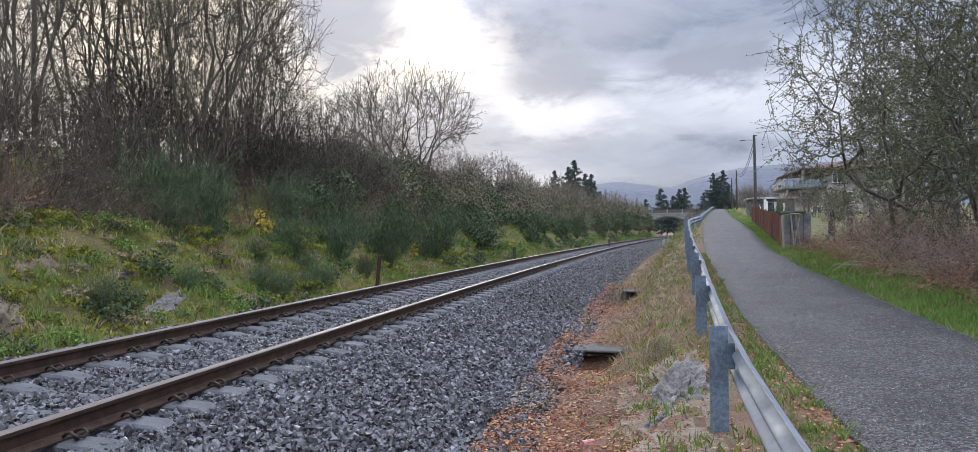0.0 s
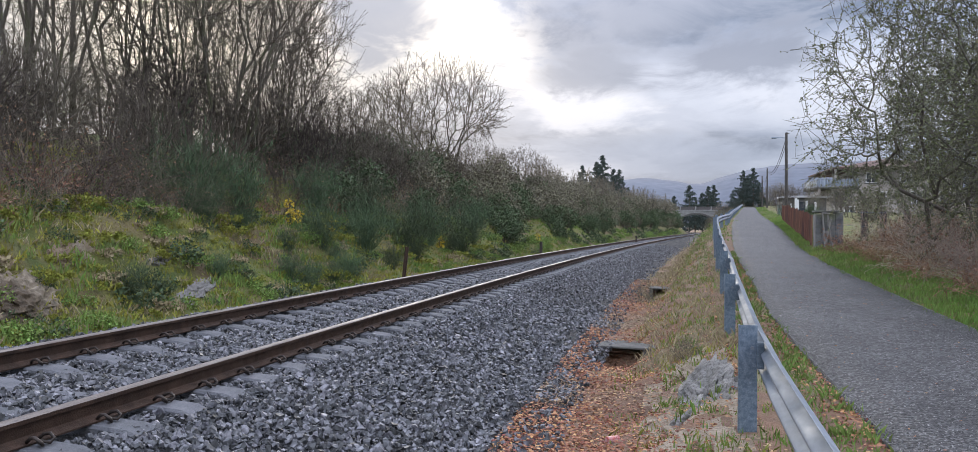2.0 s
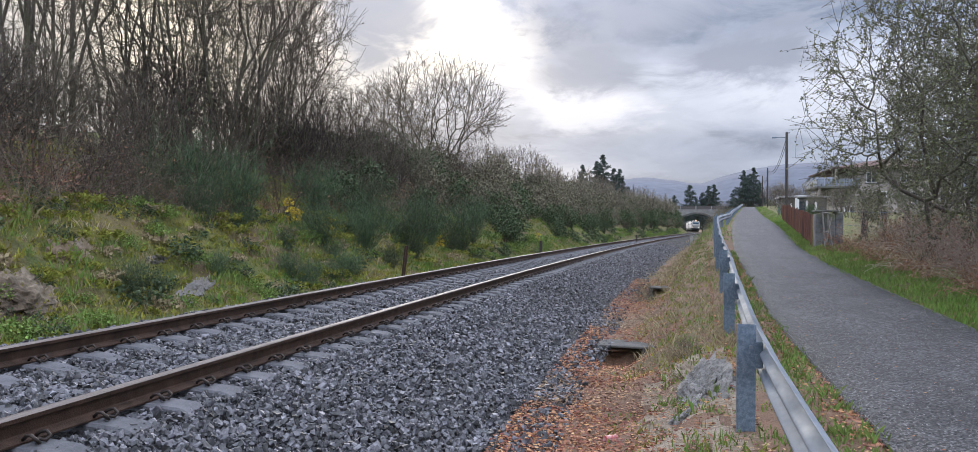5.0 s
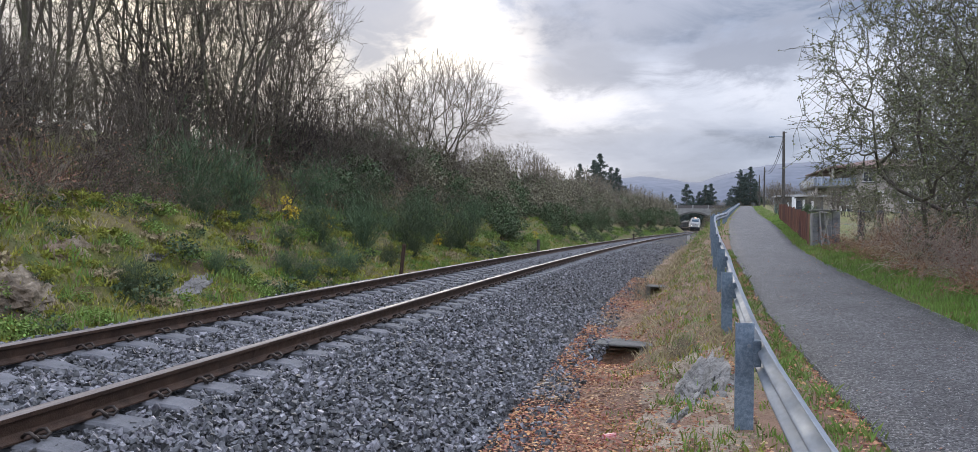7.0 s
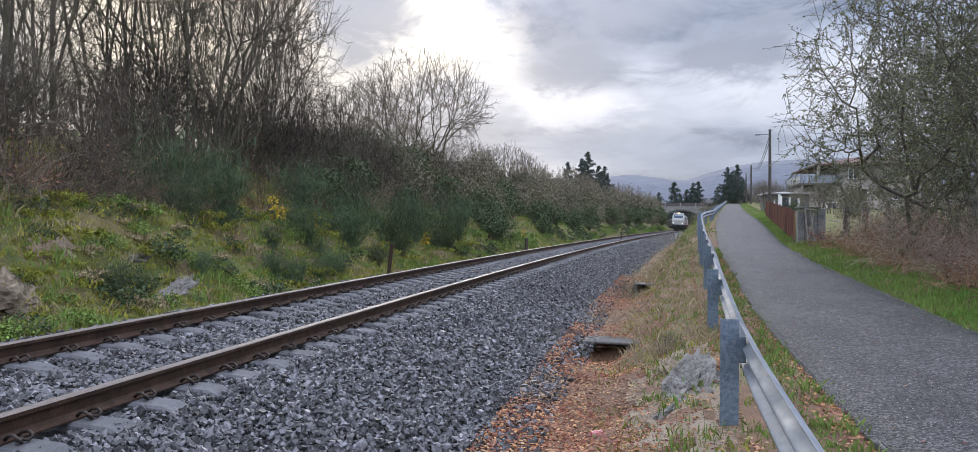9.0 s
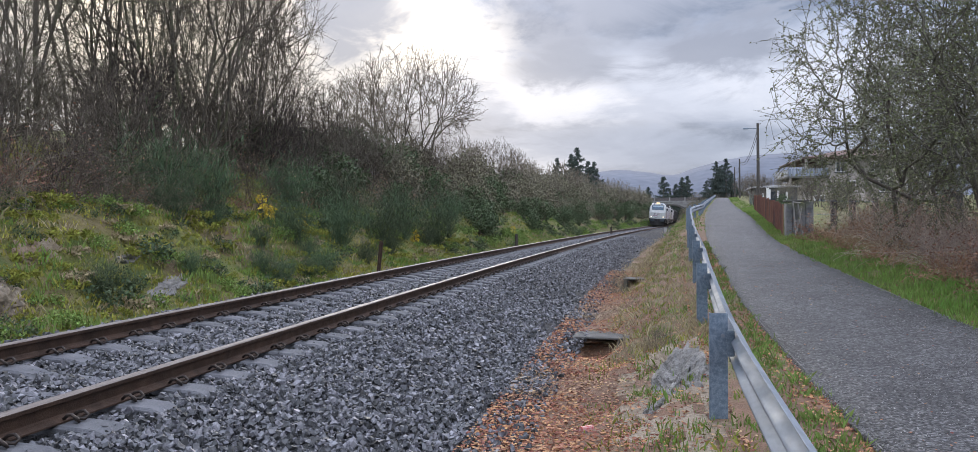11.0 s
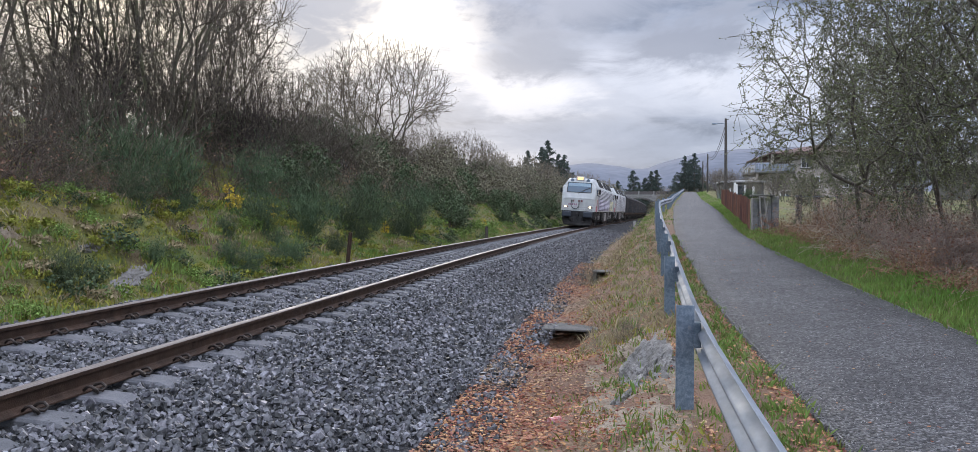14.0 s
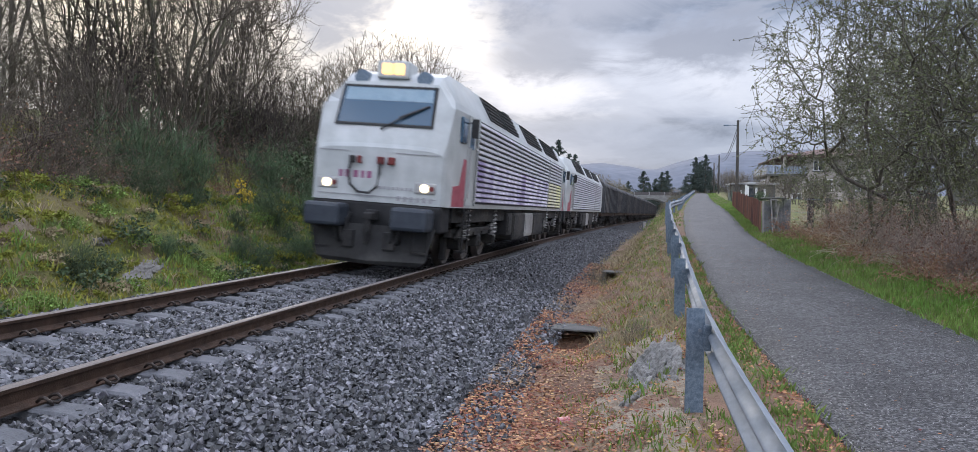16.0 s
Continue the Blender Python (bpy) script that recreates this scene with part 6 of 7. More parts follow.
def leaf_bush(name, label, category, seed, size, n, leaf_size, mat, clumps=14):
    """An evergreen bush: lumps of small leaves with gaps between, on a few stems."""
    rng = np.random.default_rng(seed)
    pts, stems = [], []
    for k in range(clumps):
        a, rr = rng.uniform(0, math.tau), math.sqrt(rng.uniform(0, 1)) * 0.75
        h = rng.uniform(0.25, 0.85) * (1.15 - rr * 0.5)
        c = np.array([math.cos(a) * rr * size[0], math.sin(a) * rr * size[1], h * size[2]])
        s = rng.uniform(0.25, 0.45) * min(size)
        m = n // clumps
        d = rng.normal(size=(m, 3))
        d /= np.linalg.norm(d, axis=1)[:, None]
        pts.append(c + d * (rng.uniform(0.35, 1.1, (m, 1)) ** 0.6) * s * np.array((1.15, 1.15, 0.85)))
        stems.append((0, 0, -0.1, *(c * 0.6), 0.03, 0.018))
        stems.append((*(c * 0.6), *c, 0.018, 0.008))
    ob = thing(name, label, category)
    if size[2] > 0.5:
        part("stem_tangle", segments_mesh("stem_tangle", stems, M_BARK, 4), None, ob)
    part("foliage", leaves_mesh("foliage", np.concatenate(pts), leaf_size, mat, rng), None, ob)
    return ob


def conifer_kind(seed, height, width, label):
    rng = np.random.default_rng(seed)
    t = thing("conifer", label, "tree")
    part("trunk", segments_mesh("trunk", [(0, 0, 0, 0, 0, height * 0.55, 0.22, 0.12), (0, 0, height * 0.55, 0.1, 0, height, 0.12, 0.02)], M_BARK, 6), None, t)
    pts, seg = [], []
    z = height * 0.12
    while z < height:
        w = width * (1 - z / height) ** 0.9 * rng.uniform(0.35, 1.25) + 0.15
        for k in range(5):
            a = rng.uniform(0, math.tau)
            d = np.array([math.cos(a), math.sin(a), rng.uniform(-0.15, 0.35)])
            tip = np.array([0, 0, z]) + d * w
            seg.append((0, 0, z, *tip, 0.035, 0.01))
            m = int(16 + 26 * w)
            t_ = rng.uniform(0.25, 1.05, (m, 1))
            pts.append(np.array([0, 0, z]) + d * w * t_ + rng.normal(size=(m, 3)) * np.array((0.2, 0.2, 0.12)) * (0.4 + w * 0.25))
        z += height * 0.045
    part("crown", segments_mesh("crown", seg, M_BARK, 3), None, t)
    part("foliage", leaves_mesh("foliage", np.concatenate(pts), 0.17, M_NEEDLE, rng, 2.2), None, t)
    return t


def put(ob, x, y, scale=1.0, turn=0.0, sink=0.1, lean=0.0):
    ob.matrix_basis = standing(x, y, scale, turn, sink, lean)
    return ob


def more(ob, x, y, scale=1.0, turn=0.0, sink=0.1, lean=0.0, label=""):
    c = copy_thing(ob, standing(x, y, 1.0, turn, sink, lean) @ Matrix.Scale(scale / ob.scale[0], 4))
    if label:
        c["label"] = label
    return c


def build_plants():
    rng = random.Random(11)
    # bare trees on the far bank
    wood_a = crown_tree("tree", "tall bare deciduous tree with several grey stems on the bank", 21, M_BARK, M_TWIG, stems=3, centre=(0, 0, 8.2), radii=(2.7, 2.7, 5.0), n=800, r_tip=0.009, power=0.31, base=0.5, low=-0.7, bend=0.06)
    wood_b = crown_tree("tree", "slender bare tree in the thicket on the bank", 22, M_BARK, M_TWIG, stems=1, centre=(0.2, 0, 8.6), radii=(1.7, 1.7, 5.2), n=460, r_tip=0.009, power=0.33, low=-0.7, bend=0.05)
    bushy = crown_tree("tree", "big many-stemmed bare tree with dense twigs on the bank", 23, M_BARK, M_TWIG, leaf=M_OLIVE, leaf_size=0.04, leaves=3500, stems=9, centre=(0, 0, 5.6), radii=(4.6, 4.6, 5.4), n=1500, r_tip=0.0075, power=0.38, base=0.8, low=-0.85, shell=0.35, bend=0.07)
    fan = crown_tree("tree", "bare fan-shaped tree with pale upright branches on the bank", 24, M_BARK, M_TWIGPALE, stems=6, centre=(0, 0, 4.6), radii=(4.7, 4.7, 3.9), n=1000, r_tip=0.011, power=0.33, base=0.5, shell=0.8, low=-0.45, twig=0.45, bend=0.05)
    far_fan = crown_tree("tree", "pale bare tree in the row towards the bridge", 27, M_BARK, M_TWIGPALE, stems=4, centre=(0, 0, 4.8), radii=(3.5, 3.5, 3.7), n=260, r_tip=0.024, power=0.3, base=0.4, shell=0.6, low=-0.6, twig=0.5)
    put(far_fan, *spot(6.0, 95), 0.5, 20)
    scrub = crown_tree("tree", "low bare scrubby tree among the bushes", 25, M_BARK, M_TWIG, stems=5, centre=(0, 0, 2.2), radii=(1.9, 1.9, 2.0), n=260, r_tip=0.0075, base=0.4, low=-0.8, leaf=M_OLIVE, leaf_size=0.045, leaves=350)
    put(wood_a, *spot(42.5, 23), 1.0, 20)
    put(wood_b, *spot(44.5, 20), 1.0, 80)
    put(bushy, *spot(32.5, 25), 1.05, 10)
    put(fan, *spot(16.8, 43.5), 0.95, 0)
    put(scrub, *spot(24, 31), 1.0, 0)
    for th, r, s, tn in ((47, 20, 0.95, 200), (39.5, 27, 1.0, 130), (27.5, 33, 0.72, 45)):
        more(wood_a, *spot(th, r), s, tn)
    for th, r, s, tn in ((46.2, 24, 1.0, 20), (43.5, 28, 1.1, 170), (41.2, 22.5, 0.9, 250), (37.2, 26, 0.95, 110), (33, 36, 1.0, 220)):
        more(wood_b, *spot(th, r), s, tn)
    for th, r, s, tn in ((42.3, 34, 0.9, 310),):
        more(wood_a, *spot(th, r), s, tn)
    for th, r, s, tn in ((36.0, 24.5, 0.7, 120), (29.5, 29.5, 0.85, 200), (44, 20.5, 0.45, 260), (26.5, 33, 0.5, 310)):
        more(bushy, *spot(th, r), s, tn)
    for th, r, s, tn in ((20.8, 46, 0.78, 80), (10.4, 64, 0.60, 150), (8.4, 74, 0.46, 210), (13.5, 58, 0.55, 33)):
        more(fan, *spot(th, r), s, tn)
    for i in range(34):
        th = 46 - i * 1.2 + rng.uniform(-0.5, 0.5)
        # the scrub follows the bank: its distance for a given bearing
        u = rng.uniform(6.5, 9.5)
        r = 12.0
        for _ in range(80):
            x, y = spot(th, r)
            if track_x(y) - x > u:
                break
            r += max(0.3, r * 0.04)
        if r < 160:
            more(scrub, *spot(th, r), rng.uniform(0.55, 0.95) * (0.65 if r < 24 else 1.0), rng.uniform(0, 360))
    # thorn and bramble thickets, broom and evergreen bushes along the bank
    thicket = stem_bush("thicket", "tangled grey-brown bramble thicket on the bank", "bush", 31, 60, 1.6, 0.85, M_BRAMBLE, 0.0065, 0.42, M_BRACKEN, 160, 0.03, fork=1, segs=4)
    thicket2 = crown_tree("thicket", "bare brown thorn thicket on the bank", 32, M_BARK, M_TWIG, leaf=M_OLIVE, leaf_size=0.04, leaves=260, category="bush", note="dense thorny twigs", stems=8, centre=(0, 0, 1.15), radii=(1.35, 1.35, 1.25), n=150, r_tip=0.007, base=0.5, low=-0.8, twig=0.35, bend=0.14)
    broom = stem_bush("broom_bush", "dark green broom bush with fine upright stems", "bush", 33, 120, 1.5, 0.42, M_BROOM, 0.007, 0.06, M_BROOM, 1300, 0.018, fork=1, segs=3, long=13, up=1.6)
    bush = leaf_bush("evergreen_bush", "dark evergreen bush at the foot of the bank", "bush", 34, (1.3, 1.3, 2.0), 2000, 0.085, M_BUSH)
    olive = leaf_bush("olive_bush", "dull olive-green bush on the bank", "bush", 35, (1.5, 1.5, 2.4), 2000, 0.085, M_OLIVE, 18)
    bracken = stem_bush("bracken", "dead russet bracken lying over the bank", "fern", 36, 40, 0.9, 0.9, M_BRACKEN, 0.007, 0.45, M_BRACKEN, 500, 0.035, fork=1, long=3)
    gorse = leaf_bush("gorse_bush", "gorse bush with yellow flowers", "bush", 37, (0.35, 0.35, 0.8), 500, 0.04, M_GORSE, 8)

    def bank(u, y):
        return track_x(y) - u, y
    put(thicket, *bank(6.6, 10.5))
    put(thicket2, *bank(7.6, 12))
    put(broom, *bank(5.6, 15.2), 1.15)
    put(bush, *bank(4.3, 38.5), 0.8)
    put(olive, *bank(6.5, 45), 0.9)
    put(bracken, *bank(6.2, 11.5), 1.0)
    put(gorse, *bank(5.4, 19.2), 1.0)
    y = 6.5
    while y < 165:
        f = 1 + y / 42
        k = y * 0.012
        for _ in range(3):
            more(thicket, *bank(rng.uniform(5.5, 7.8) + k, y + rng.uniform(-1, 1)), rng.uniform(0.7, 1.1) * (1 + y / 400), rng.uniform(0, 360))
        for _ in range(2):
            more(thicket2, *bank(rng.uniform(7.0, 10.0) + k, y + rng.uniform(-1, 1)), rng.uniform(0.8, 1.25) * (1 + y / 400), rng.uniform(0, 360))
        if y > 12 and rng.random() < 0.35:
            more(broom, *bank(rng.uniform(4.8, 6.4) + k, y + rng.uniform(-1, 1)), rng.uniform(0.6, 1.0) * (1 + y / 300), rng.uniform(0, 360))
        if y > 24:
            more(bush if rng.random() < 0.6 else olive, *bank(rng.uniform(4.6, 7.0) + k, y + rng.uniform(-1, 1)), rng.uniform(0.55, 0.95) * (1 + y / 250), rng.uniform(0, 360))
            more(olive if rng.random() < 0.5 else bush, *bank(rng.uniform(7, 10) + k, y + rng.uniform(-1, 1)), rng.uniform(0.7, 1.2) * (1 + y / 250), rng.uniform(0, 360))
        if y < 40:
            more(bracken, *bank(rng.uniform(5.2, 6.6), y + rng.uniform(-1, 1)), rng.uniform(0.6, 1.0), rng.uniform(0, 360))
        y += 1.7 * f
    for u, yy, s in ((4.9, 14.5, 0.6), (5.2, 16.4, 0.9), (4.2, 18.6, 0.75), (4.0, 21.0, 0.9), (4.6, 22.5, 1.0), (3.9, 24.5, 0.95), (4.2, 27, 1.1), (3.7, 13.2, 0.35), (3.5, 10.6, 0.4), (3.7, 29.5, 1.0), (4.0, 32, 1.05)):
        more(broom, *bank(u, yy), s, rng.uniform(0, 360))
    for u, yy, s in ((3.9, 37.5, 0.75), (4.2, 41, 0.85), (4.0, 52, 0.7), (4.4, 56, 1.0), (4.2, 66, 0.9), (4.6, 80, 1.1), (4.6, 95, 1.2), (5, 112, 1.3), (5, 130, 1.5), (5.5, 150, 1.7), (6, 175, 1.9), (6, 200, 2.0), (6.5, 225, 2.2), (7.0, 250, 2.4)):
        more(bush, *bank(u, yy), s, rng.uniform(0, 360))
        more(olive, *bank(u + 2.5, yy + 3), s * 1.2, rng.uniform(0, 360))
    weed = leaf_bush("weed_clump", "low green weeds on the mossy bank", "weed", 38, (0.5, 0.5, 0.4), 650, 0.034, M_GRASS, 9)
    put(weed, *bank(3.0, 9.2), 0.8)
    dark = leaf_bush("weed_clump", "dark ivy and heather on the bank", "weed", 39, (0.6, 0.6, 0.45), 420, 0.045, M_BUSH, 9)
    put(dark, *bank(3.6, 11.2), 0.8)
    moss = leaf_bush("moss_cushion", "yellow-green moss cushion on the bank", "moss", 40, (0.55, 0.55, 0.16), 600, 0.03, M_MOSS, 10)
    put(moss, *bank(3.8, 10.2), 0.8)
    for i in range(130):
        yy = 7 + 26 * rng.random() ** 1.5
        more(moss, *bank(rng.uniform(3.0, 6.4), yy), rng.uniform(0.5, 1.3), rng.uniform(0, 360), sink=0.03)
    straw = leaf_bush("grass_cushion", "matted dry grass on the bank", "grass", 42, (0.5, 0.5, 0.2), 420, 0.045, M_STRAW, 10)
    put(straw, *bank(4.4, 12.2), 0.8)
    for i in range(45):
        yy = 7 + 26 * rng.random() ** 1.4
        more(straw, *bank(rng.uniform(3.0, 6.4), yy), rng.uniform(0.4, 1.0), rng.uniform(0, 360), sink=0.04)
    for i in range(170):
        yy = 7 + 34 * rng.random() ** 1.5
        more(rng.choice((weed, weed, dark, dark)), *bank(rng.uniform(2.85, 6.2), yy), rng.uniform(0.35, 1.0), rng.uniform(0, 360))
    for i in range(60):
        yy = 30 + 150 * (i / 60) ** 1.4
        more(weed if rng.random() < 0.6 else dark, *bank(rng.uniform(2.9, 4.2), yy + rng.uniform(-2, 2)), rng.uniform(0.8, 1.3) + yy / 130, rng.uniform(0, 360))
    for i in range(13):
        yy = 7.4 + i * 0.75
        more(thicket, *bank(rng.uniform(5.2, 5.9), yy), rng.uniform(0.45, 0.65), rng.uniform(0, 360))
        more(rng.choice((bracken, dark)), *bank(rng.uniform(4.9, 5.6), yy), rng.uniform(0.5, 0.8), rng.uniform(0, 360))
    for i in range(14):
        more(broom, *bank(rng.uniform(3.0, 5.6), rng.uniform(9, 30)), rng.uniform(0.25, 0.5), rng.uniform(0, 360))
    for u, yy, s in ((4.6, 20.0, 0.8), (3.9, 27.5, 0.6), (3.6, 44.5, 0.9)):
        more(gorse, *bank(u, yy), s, rng.uniform(0, 360))
    for i in range(30):
        yy = 38 + i * 6.8
        more(olive if i % 3 else bush, *bank(rng.uniform(6.0, 8.0) + yy * 0.016, yy), rng.uniform(0.75, 1.05) + yy / 260, rng.uniform(0, 360))
        more(thicket2, *bank(rng.uniform(6.5, 9.0) + yy * 0.016, yy + 3), rng.uniform(0.85, 1.25) + yy / 300, rng.uniform(0, 360))
        if i % 2:
            more(far_fan, *bank(rng.uniform(9, 12) + yy * 0.016, yy + 2), rng.uniform(0.42, 0.6) + yy / 600, rng.uniform(0, 360))
    for i in range(44):
        yy = 36 + i * 4.4
        more(rng.choice((bush, olive, broom, thicket)), *bank(rng.uniform(3.7, 5.2) + yy * 0.006, yy), rng.uniform(0.4, 0.75) + yy / 330, rng.uniform(0, 360))
    # taller trees where the bank runs towards the bridge
    for th, r, s, tn in ((7.4, 88, 0.5, 99), (4.2, 115, 0.55, 140), (2.4, 128, 0.62, 260), (0.9, 150, 0.8, 60), (-0.2, 172, 0.9, 190), (3.2, 100, 0.45, 70), (1.6, 190, 1.0, 10)):
        more(far_fan, *spot(th, r), s, tn)
    con = conifer_kind(41, 12, 4.4, "dark conifer standing behind the trees")
    put(con, *spot(4.6, 152), 0.85, sink=0.3)
    for th, r, s in ((4.1, 155, 0.98), (3.3, 150, 0.75), (5.6, 150, 0.72), (2.9, 158, 0.8)):
        more(con, *spot(th, r), s, rng.uniform(0, 360))
    # far conifers beyond the bridge and beside the lane
    for px, r, s in ((-2.2, 345, 1.75), (-2.6, 340, 1.3), (-3.1, 345, 1.45), (-3.5, 342, 1.6), (-3.9, 345, 1.55), (-1.1, 350, 1.3)):
        more(con, *spot(px, r), s, rng.uniform(0, 360), label="far dark conifer beyond the bridge")
    for px, r, s in ((-5.9, 198, 0.78), (-6.6, 195, 0.82), (-6.2, 202, 0.7), (-5.2, 205, 0.5), (-7.0, 202, 0.55)):
        more(con, *spot(px, r), s, rng.uniform(0, 360), label="dark conifer at the lane's crest")
    for px, r, s in ((-4.6, 205, 0.8), (-7.6, 190, 0.6), (-8.2, 150, 0.6), (-8.6, 120, 0.5), (-9.0, 105, 0.45), (-9.8, 95, 0.4), (-10.6, 92, 0.42)):
        more(far_fan, *spot(px, r), s, rng.uniform(0, 360), label="small bare garden tree by the lane")
    for i in range(22):
        more(olive if i % 2 else thicket2, 13.5 + 9 + rng.uniform(-2, 14), 262 + rng.uniform(-8, 6), rng.uniform(1.2, 2.0), rng.uniform(0, 360))
    # slope between the line and the lane far off
    for i in range(26):
        yy = rng.uniform(60, 240)
        t = rng.uniform(0.35, 0.85)
        x = track_x(yy) + 4 + (road_left(yy) - track_x(yy) - 5) * t
        more(rng.choice((thicket, bracken, olive)), x, yy, rng.uniform(0.25, 0.5) * (1 + yy / 300), rng.uniform(0, 360))
    # lane side: hawthorns, hedge of brambles and bracken
    haw = crown_tree("tree", "lichen-grown hawthorn with small young leaves by the lane", 51, M_BARK, M_LICHEN, leaf=M_BUD, leaf_size=0.036, leaves=18000, stems=3, centre=(0, 0, 4.0), radii=(3.0, 3.0, 3.9), n=1200, r_tip=0.0066, power=0.34, base=0.5, low=-0.97, shell=0.3, twig=0.42, twigs=2, bend=0.16, droop=0.12, note="crooked twigs grown over with lichen")
    put(haw, 6.1, 19.0, 1.0, 15)
    more(haw, 6.9, 15.2, 1.0, 140)
    more(haw, 8.6, 22.5, 0.9, 250)
    more(haw, 8.6, 12.6, 1.1, 80, label="lichen-grown hawthorn reaching over the lane")
    more(haw, 9.6, 28, 0.9, 200)
    more(haw, 6.9, 13.0, 0.45, 200, label="young hawthorn in the bramble hedge")
    over = crown_tree("tree", "mossy bare tree whose boughs reach high over the lane", 53, M_BARK, M_LICHEN, leaf=M_BUD, leaf_size=0.03, leaves=2500, stems=2, centre=(-0.6, 0, 5.5), radii=(4.4, 4.2, 2.4), n=520, r_tip=0.0065, power=0.40, base=0.3, low=-0.8, shell=0.4, twig=0.35, bend=0.13, droop=0.1)
    put(over, 5.7, 8.8, 1.0, 20)
    hedge = stem_bush("hedge_bramble", "brown bare bramble hedge along the lane", "bush", 52, 75, 1.35, 0.62, M_HEDGE, 0.006, 0.45, M_BRACKEN, 420, 0.03, fork=1)
    put(hedge, 6.3, 14.5, 0.9)
    yy = 7.5
    while yy < 25.5:
        e = road_left(yy) + road_w(yy)
        for _ in range(3):
            more(hedge, e + rng.uniform(1.45, 3.4), yy + rng.uniform(-0.7, 0.7), rng.uniform(0.65, 1.05), rng.uniform(0, 360))
        more(bracken, e + rng.uniform(0.9, 1.5), yy + rng.uniform(-0.5, 0.5), rng.uniform(0.5, 0.85), rng.uniform(0, 360))
        if yy > 20:
            more(bracken, e + rng.uniform(1.3, 2.6), yy + rng.uniform(-0.5, 0.5), rng.uniform(0.6, 1.0), rng.uniform(0, 360))
        yy += 1.25
    more(olive, 10.8, 44, 0.55, 30)
    more(olive, 12.2, 48, 0.8, 90)
    more(bush, 11.4, 62, 0.5, 120)
    for x, yy in ((12.5, 55), (14, 64), (16, 72), (15.5, 80), (18, 84), (21, 84), (24, 84), (13, 70), (10.8, 72)):
        more(scrub, x, yy, rng.uniform(0.5, 0.8), rng.uniform(0, 360), label="bare fruit tree in the garden")
    # twiggy plant in the ditch
    more(thicket2, -0.35, 19.6, 0.28, 10, label="small bare shrub in the ditch")
    more(thicket2, 0.35, 9.5, 0.16, 80, label="wispy dry shrub beside the granite outcrop")


def blades(name, label, mat, pts, hts, rng, width=0.008, lean=0.5, category="grass"):
    n = len(pts)
    a = rng.uniform(0, math.tau, n)
    side = np.stack([np.cos(a), np.sin(a), np.zeros(n)], 1)
    b = rng.uniform(0, math.tau, n)
    tilt = np.stack([np.cos(b), np.sin(b), np.zeros(n)], 1) * (rng.uniform(0.1, lean, n) * hts)[:, None]
    up = np.zeros((n, 3))
    up[:, 2] = hts
    w = (width * (0.6 + hts * 4))[:, None]
    v = np.stack([pts - side * w, pts + side * w, pts + up * 0.6 + tilt * 0.35 + side * w * 0.6, pts + up + tilt], 1).reshape(-1, 3)
    f = np.array([(0, 1, 2), (0, 2, 3)])
    f = (f[None] + (np.arange(n) * 4)[:, None, None]).reshape(-1, 3)
    tagged(new(name, raw_mesh(name, v, f, mat)), label, category, kind="stuff")


def tufts(rng, n_tufts, per, place, hlo, hhi, radius):
    P, H = [], []
    for _ in range(n_tufts):
        c = place()
        if c is None:
            continue
        x, y = c
        z = ground_z(x, y)
        h = rng.uniform(hlo, hhi)
        o = rng.normal(size=(per, 2)) * radius
        P.append(np.concatenate([np.array((x, y))[None] + o, np.full((per, 1), z - 0.02)], 1))
        H.append(h * rng.uniform(0.5, 1.15, per))
    return np.concatenate(P), np.concatenate(H)


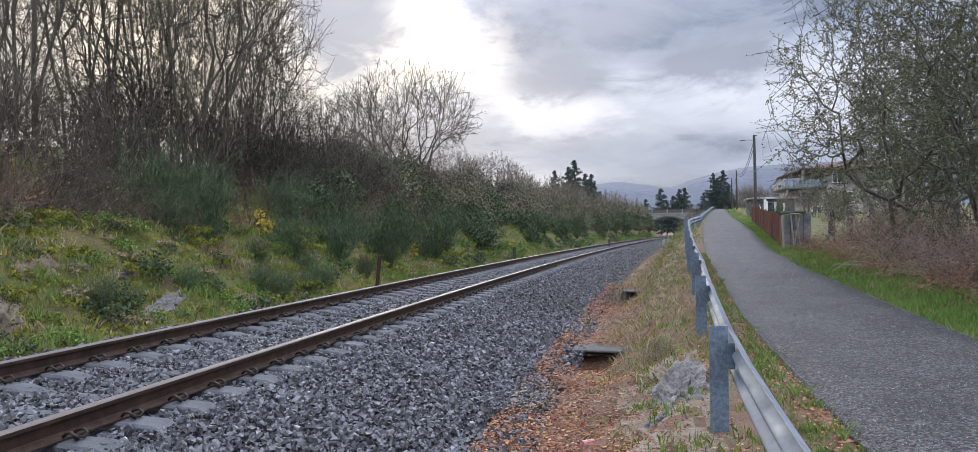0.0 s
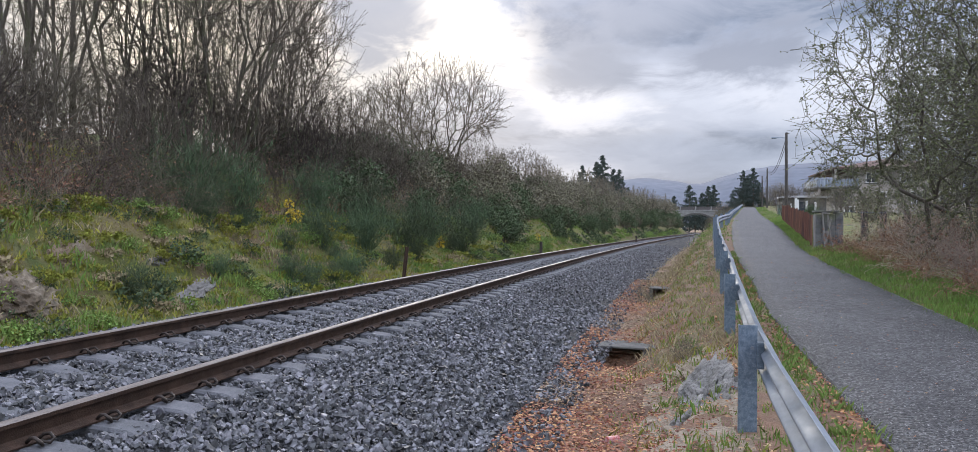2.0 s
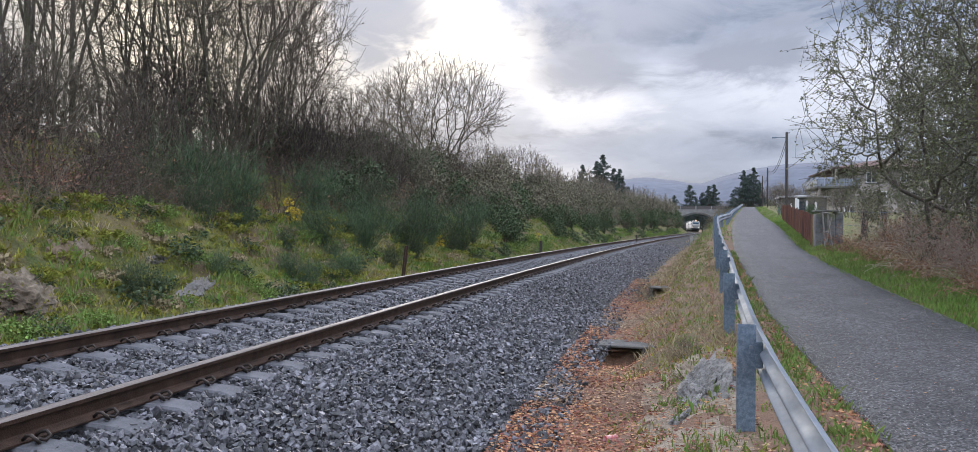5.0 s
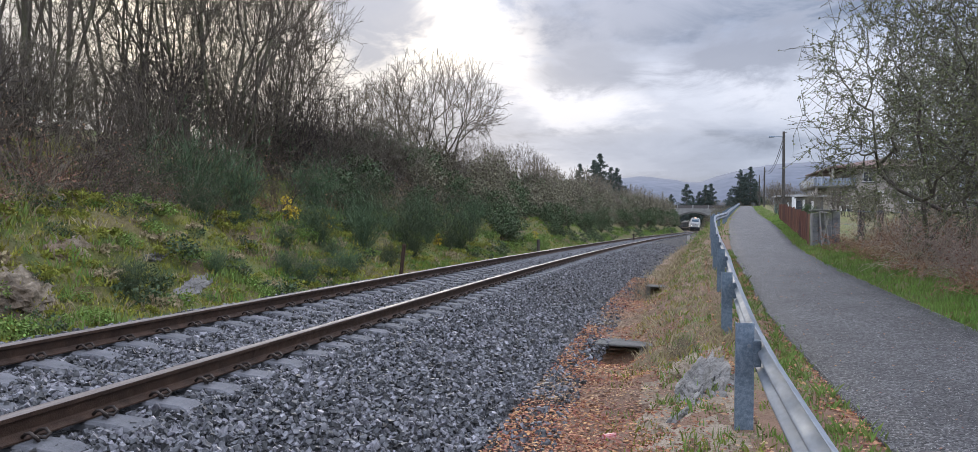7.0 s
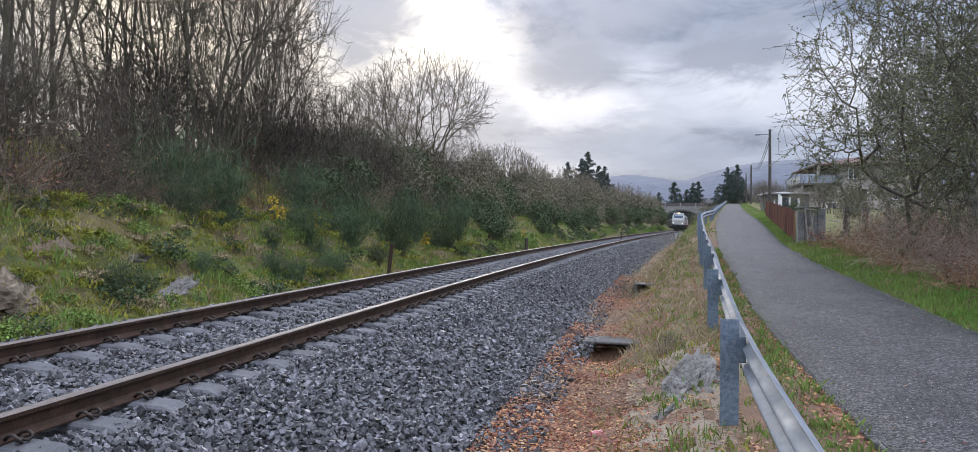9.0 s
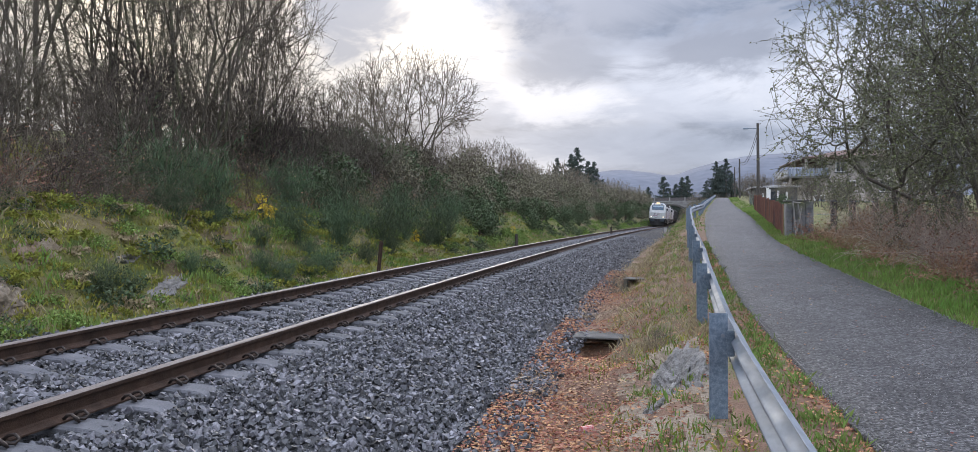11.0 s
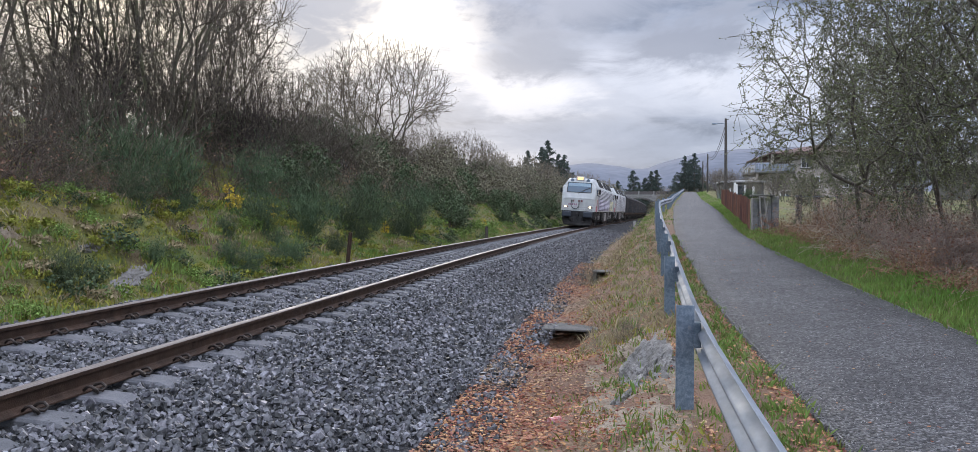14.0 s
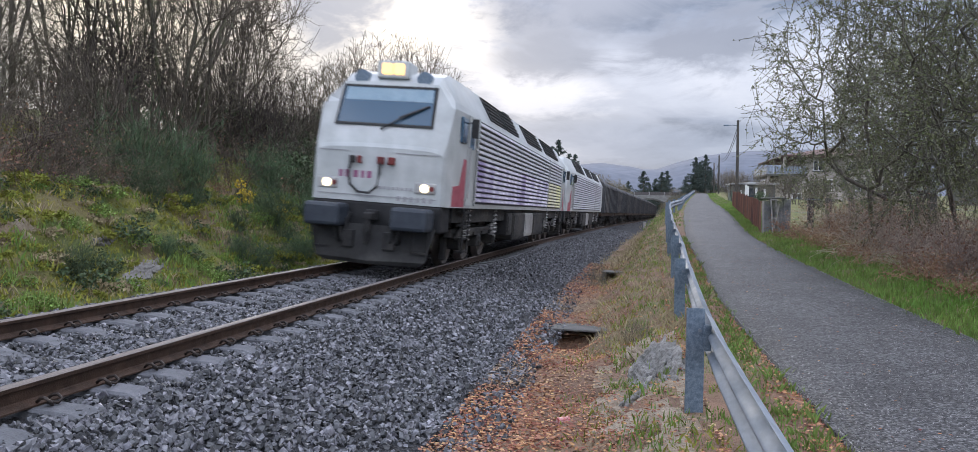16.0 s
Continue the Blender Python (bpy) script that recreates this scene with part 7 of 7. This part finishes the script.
def build_grass():
    rng = np.random.default_rng(77)

    def on_bank(ulo, uhi, ylo, yhi, patch=None):
        def place():
            y = ylo + (yhi - ylo) * rng.random() ** 1.6
            u = rng.uniform(ulo, uhi)
            if patch is not None and fbm(u * 0.55, y * 0.4, patch) < 0.02:
                return None
            return track_x(y) - u, y
        return place
    blades("bank_grass", "fresh green grass tufts on the railway bank", M_GRASS, *tufts(rng, 5600, 16, on_bank(2.75, 7.6, 6, 75, 11.0), 0.06, 0.24, 0.08), rng)
    blades("bank_moss", "yellow-green moss and old grass on the bank", M_MOSS, *tufts(rng, 9500, 12, on_bank(2.8, 8.6, 6, 60), 0.03, 0.12, 0.12), rng, 0.014, 1.0)
    blades("bank_straw", "dry straw-coloured grass on the bank", M_STRAW, *tufts(rng, 2200, 14, on_bank(2.9, 7.0, 6, 60, 31.0), 0.06, 0.20, 0.10), rng, 0.006, 1.0)

    def verge():
        y = 6.5 + 60 * rng.random() ** 1.7
        return road_left(y) + road_w(y) + rng.uniform(0.0, 1.35) - 0.02, y
    blades("verge_grass", "bright green grass verge beside the lane", M_GRASS, *tufts(rng, 4200, 14, verge, 0.06, 0.16, 0.08), rng)

    def far_verge():
        y = rng.uniform(30, 175)
        side = rng.random()
        return (road_left(y) + road_w(y) + rng.uniform(0, 1.6), y) if side < 0.5 else (road_left(y) - rng.uniform(0.1, 1.3), y)
    blades("far_verge_grass", "bright green grass along the far lane", M_GRASS, *tufts(rng, 2200, 12, far_verge, 0.05, 0.12, 0.20), rng, 0.022, 0.9)

    def slope(tlo, thi, ylo, yhi):
        def place():
            y = ylo + (yhi - ylo) * rng.random() ** 1.5
            x0, x1 = track_x(y) + 3.75, road_left(y) - 0.5
            return x0 + (x1 - x0) * rng.uniform(tlo, thi), y
        return place
    blades("slope_straw", "dry grass on the slope below the guardrail", M_STRAW, *tufts(rng, 1150, 14, slope(0.3, 1.0, 9.5, 70), 0.04, 0.14, 0.08), rng, 0.005, 1.0)
    blades("far_slope_straw", "dry grass along the far foot of the slope", M_STRAW, *tufts(rng, 1300, 12, slope(0.02, 0.6, 22, 150), 0.05, 0.14, 0.22), rng, 0.012, 1.0)
    blades("slope_grass", "green weeds on the slope below the guardrail", M_GRASS, *tufts(rng, 650, 14, slope(0.5, 1.0, 4.2, 50), 0.04, 0.12, 0.07), rng, 0.007)
    blades("slope_moss", "yellowish moss on the slope below the guardrail", M_MOSS, *tufts(rng, 450, 14, slope(0.3, 0.9, 4.2, 40), 0.03, 0.09, 0.10), rng, 0.010, 1.0)

    def strip():
        y = 3.0 + 22 * rng.random() ** 1.5
        return road_left(y) - rng.uniform(0.02, 0.5), y
    blades("roadside_weeds", "low green weeds between guardrail and lane", M_GRASS, *tufts(rng, 480, 18, strip, 0.04, 0.12, 0.06), rng, 0.008, 0.9)

    # dead leaves in the ditch and along the lane's edge
    def litter(n, place, size, name, label, over=0.0):
        P = []
        for _ in range(n):
            x, y = place()
            P.append((x, y, ground_z(x, y) + over + rng.uniform(0.0, 0.03 if not over else 0.008)))
        me = leaves_mesh(name, P, size, M_DEADLEAF, rng, 1.5)
        co = np.zeros(len(me.vertices) * 3, dtype=np.float32)
        me.vertices.foreach_get("co", co)
        co = co.reshape(-1, 4, 3)
        co[:, 1:, 2] = co[:, :1, 2] + (co[:, 1:, 2] - co[:, :1, 2]) * 0.35
        me.vertices.foreach_set("co", co.ravel())
        tagged(new(name, me), label, "dead leaves", kind="stuff")

    def ditch():
        y = 3.6 + 24 * rng.random() ** 1.7
        x0, x1 = track_x(y) + 3.3, road_left(y) - 0.8
        return x0 + (x1 - x0) * min(abs(rng.normal()) * 0.42 + 0.05, 1.0), y
    litter(50000, ditch, 0.030, "ditch_leaves", "russet dead leaves lying in the ditch")

    def kerb():
        y = 3.0 + 20 * rng.random() ** 1.4
        return road_left(y) + 0.06 - abs(rng.normal()) * 0.25, y
    litter(6500, kerb, 0.03, "lane_leaves", "dead leaves along the lane's edge")

    def kerb2():
        y = 8.0 + 24 * rng.random()
        return road_left(y) + road_w(y) + rng.normal() * 0.1, y
    def lane():
        y = 4.0 + 18 * rng.random() ** 1.3
        return road_left(y) + rng.uniform(0.05, 0.95) * road_w(y), y
    litter(420, lane, 0.022, "strewn_leaves", "single dead leaves strewn over the lane", 0.075)
    litter(1500, kerb2, 0.03, "verge_leaves", "dead leaves along the grass verge")



def build_grit():
    """Loose chippings on the lane, thickest along its edges."""
    rng = np.random.default_rng(9)
    n = 15000
    y = 4.5 + 16 * rng.random(n) ** 1.4
    t = rng.random(n)
    t = np.where(rng.random(n) < 0.35, rng.choice((0.0, 1.0), n) + rng.normal(size=n) * 0.05, t)
    x = np.array([road_left(float(a)) for a in y]) + np.clip(t, 0.01, 0.99) * np.array([road_w(float(a)) for a in y])
    z = np.array([road_z(float(a)) for a in y]) + np.interp(np.clip(t, 0, 1), (0, 0.18, 0.5, 0.82, 1), (0, 0.012, 0.03, 0.012, 0)) + 0.002
    v, f = scatter(np.stack([x, y, z], 1), rng.uniform(0.003, 0.0075, n), OCT, OCT_F, rng)
    tagged(new("loose_chippings", raw_mesh("loose_chippings", v, f, M_GRIT)), "grey loose chippings on the worn lane", "gravel", kind="stuff")


build_plants()
build_grass()
build_grit()
motions()
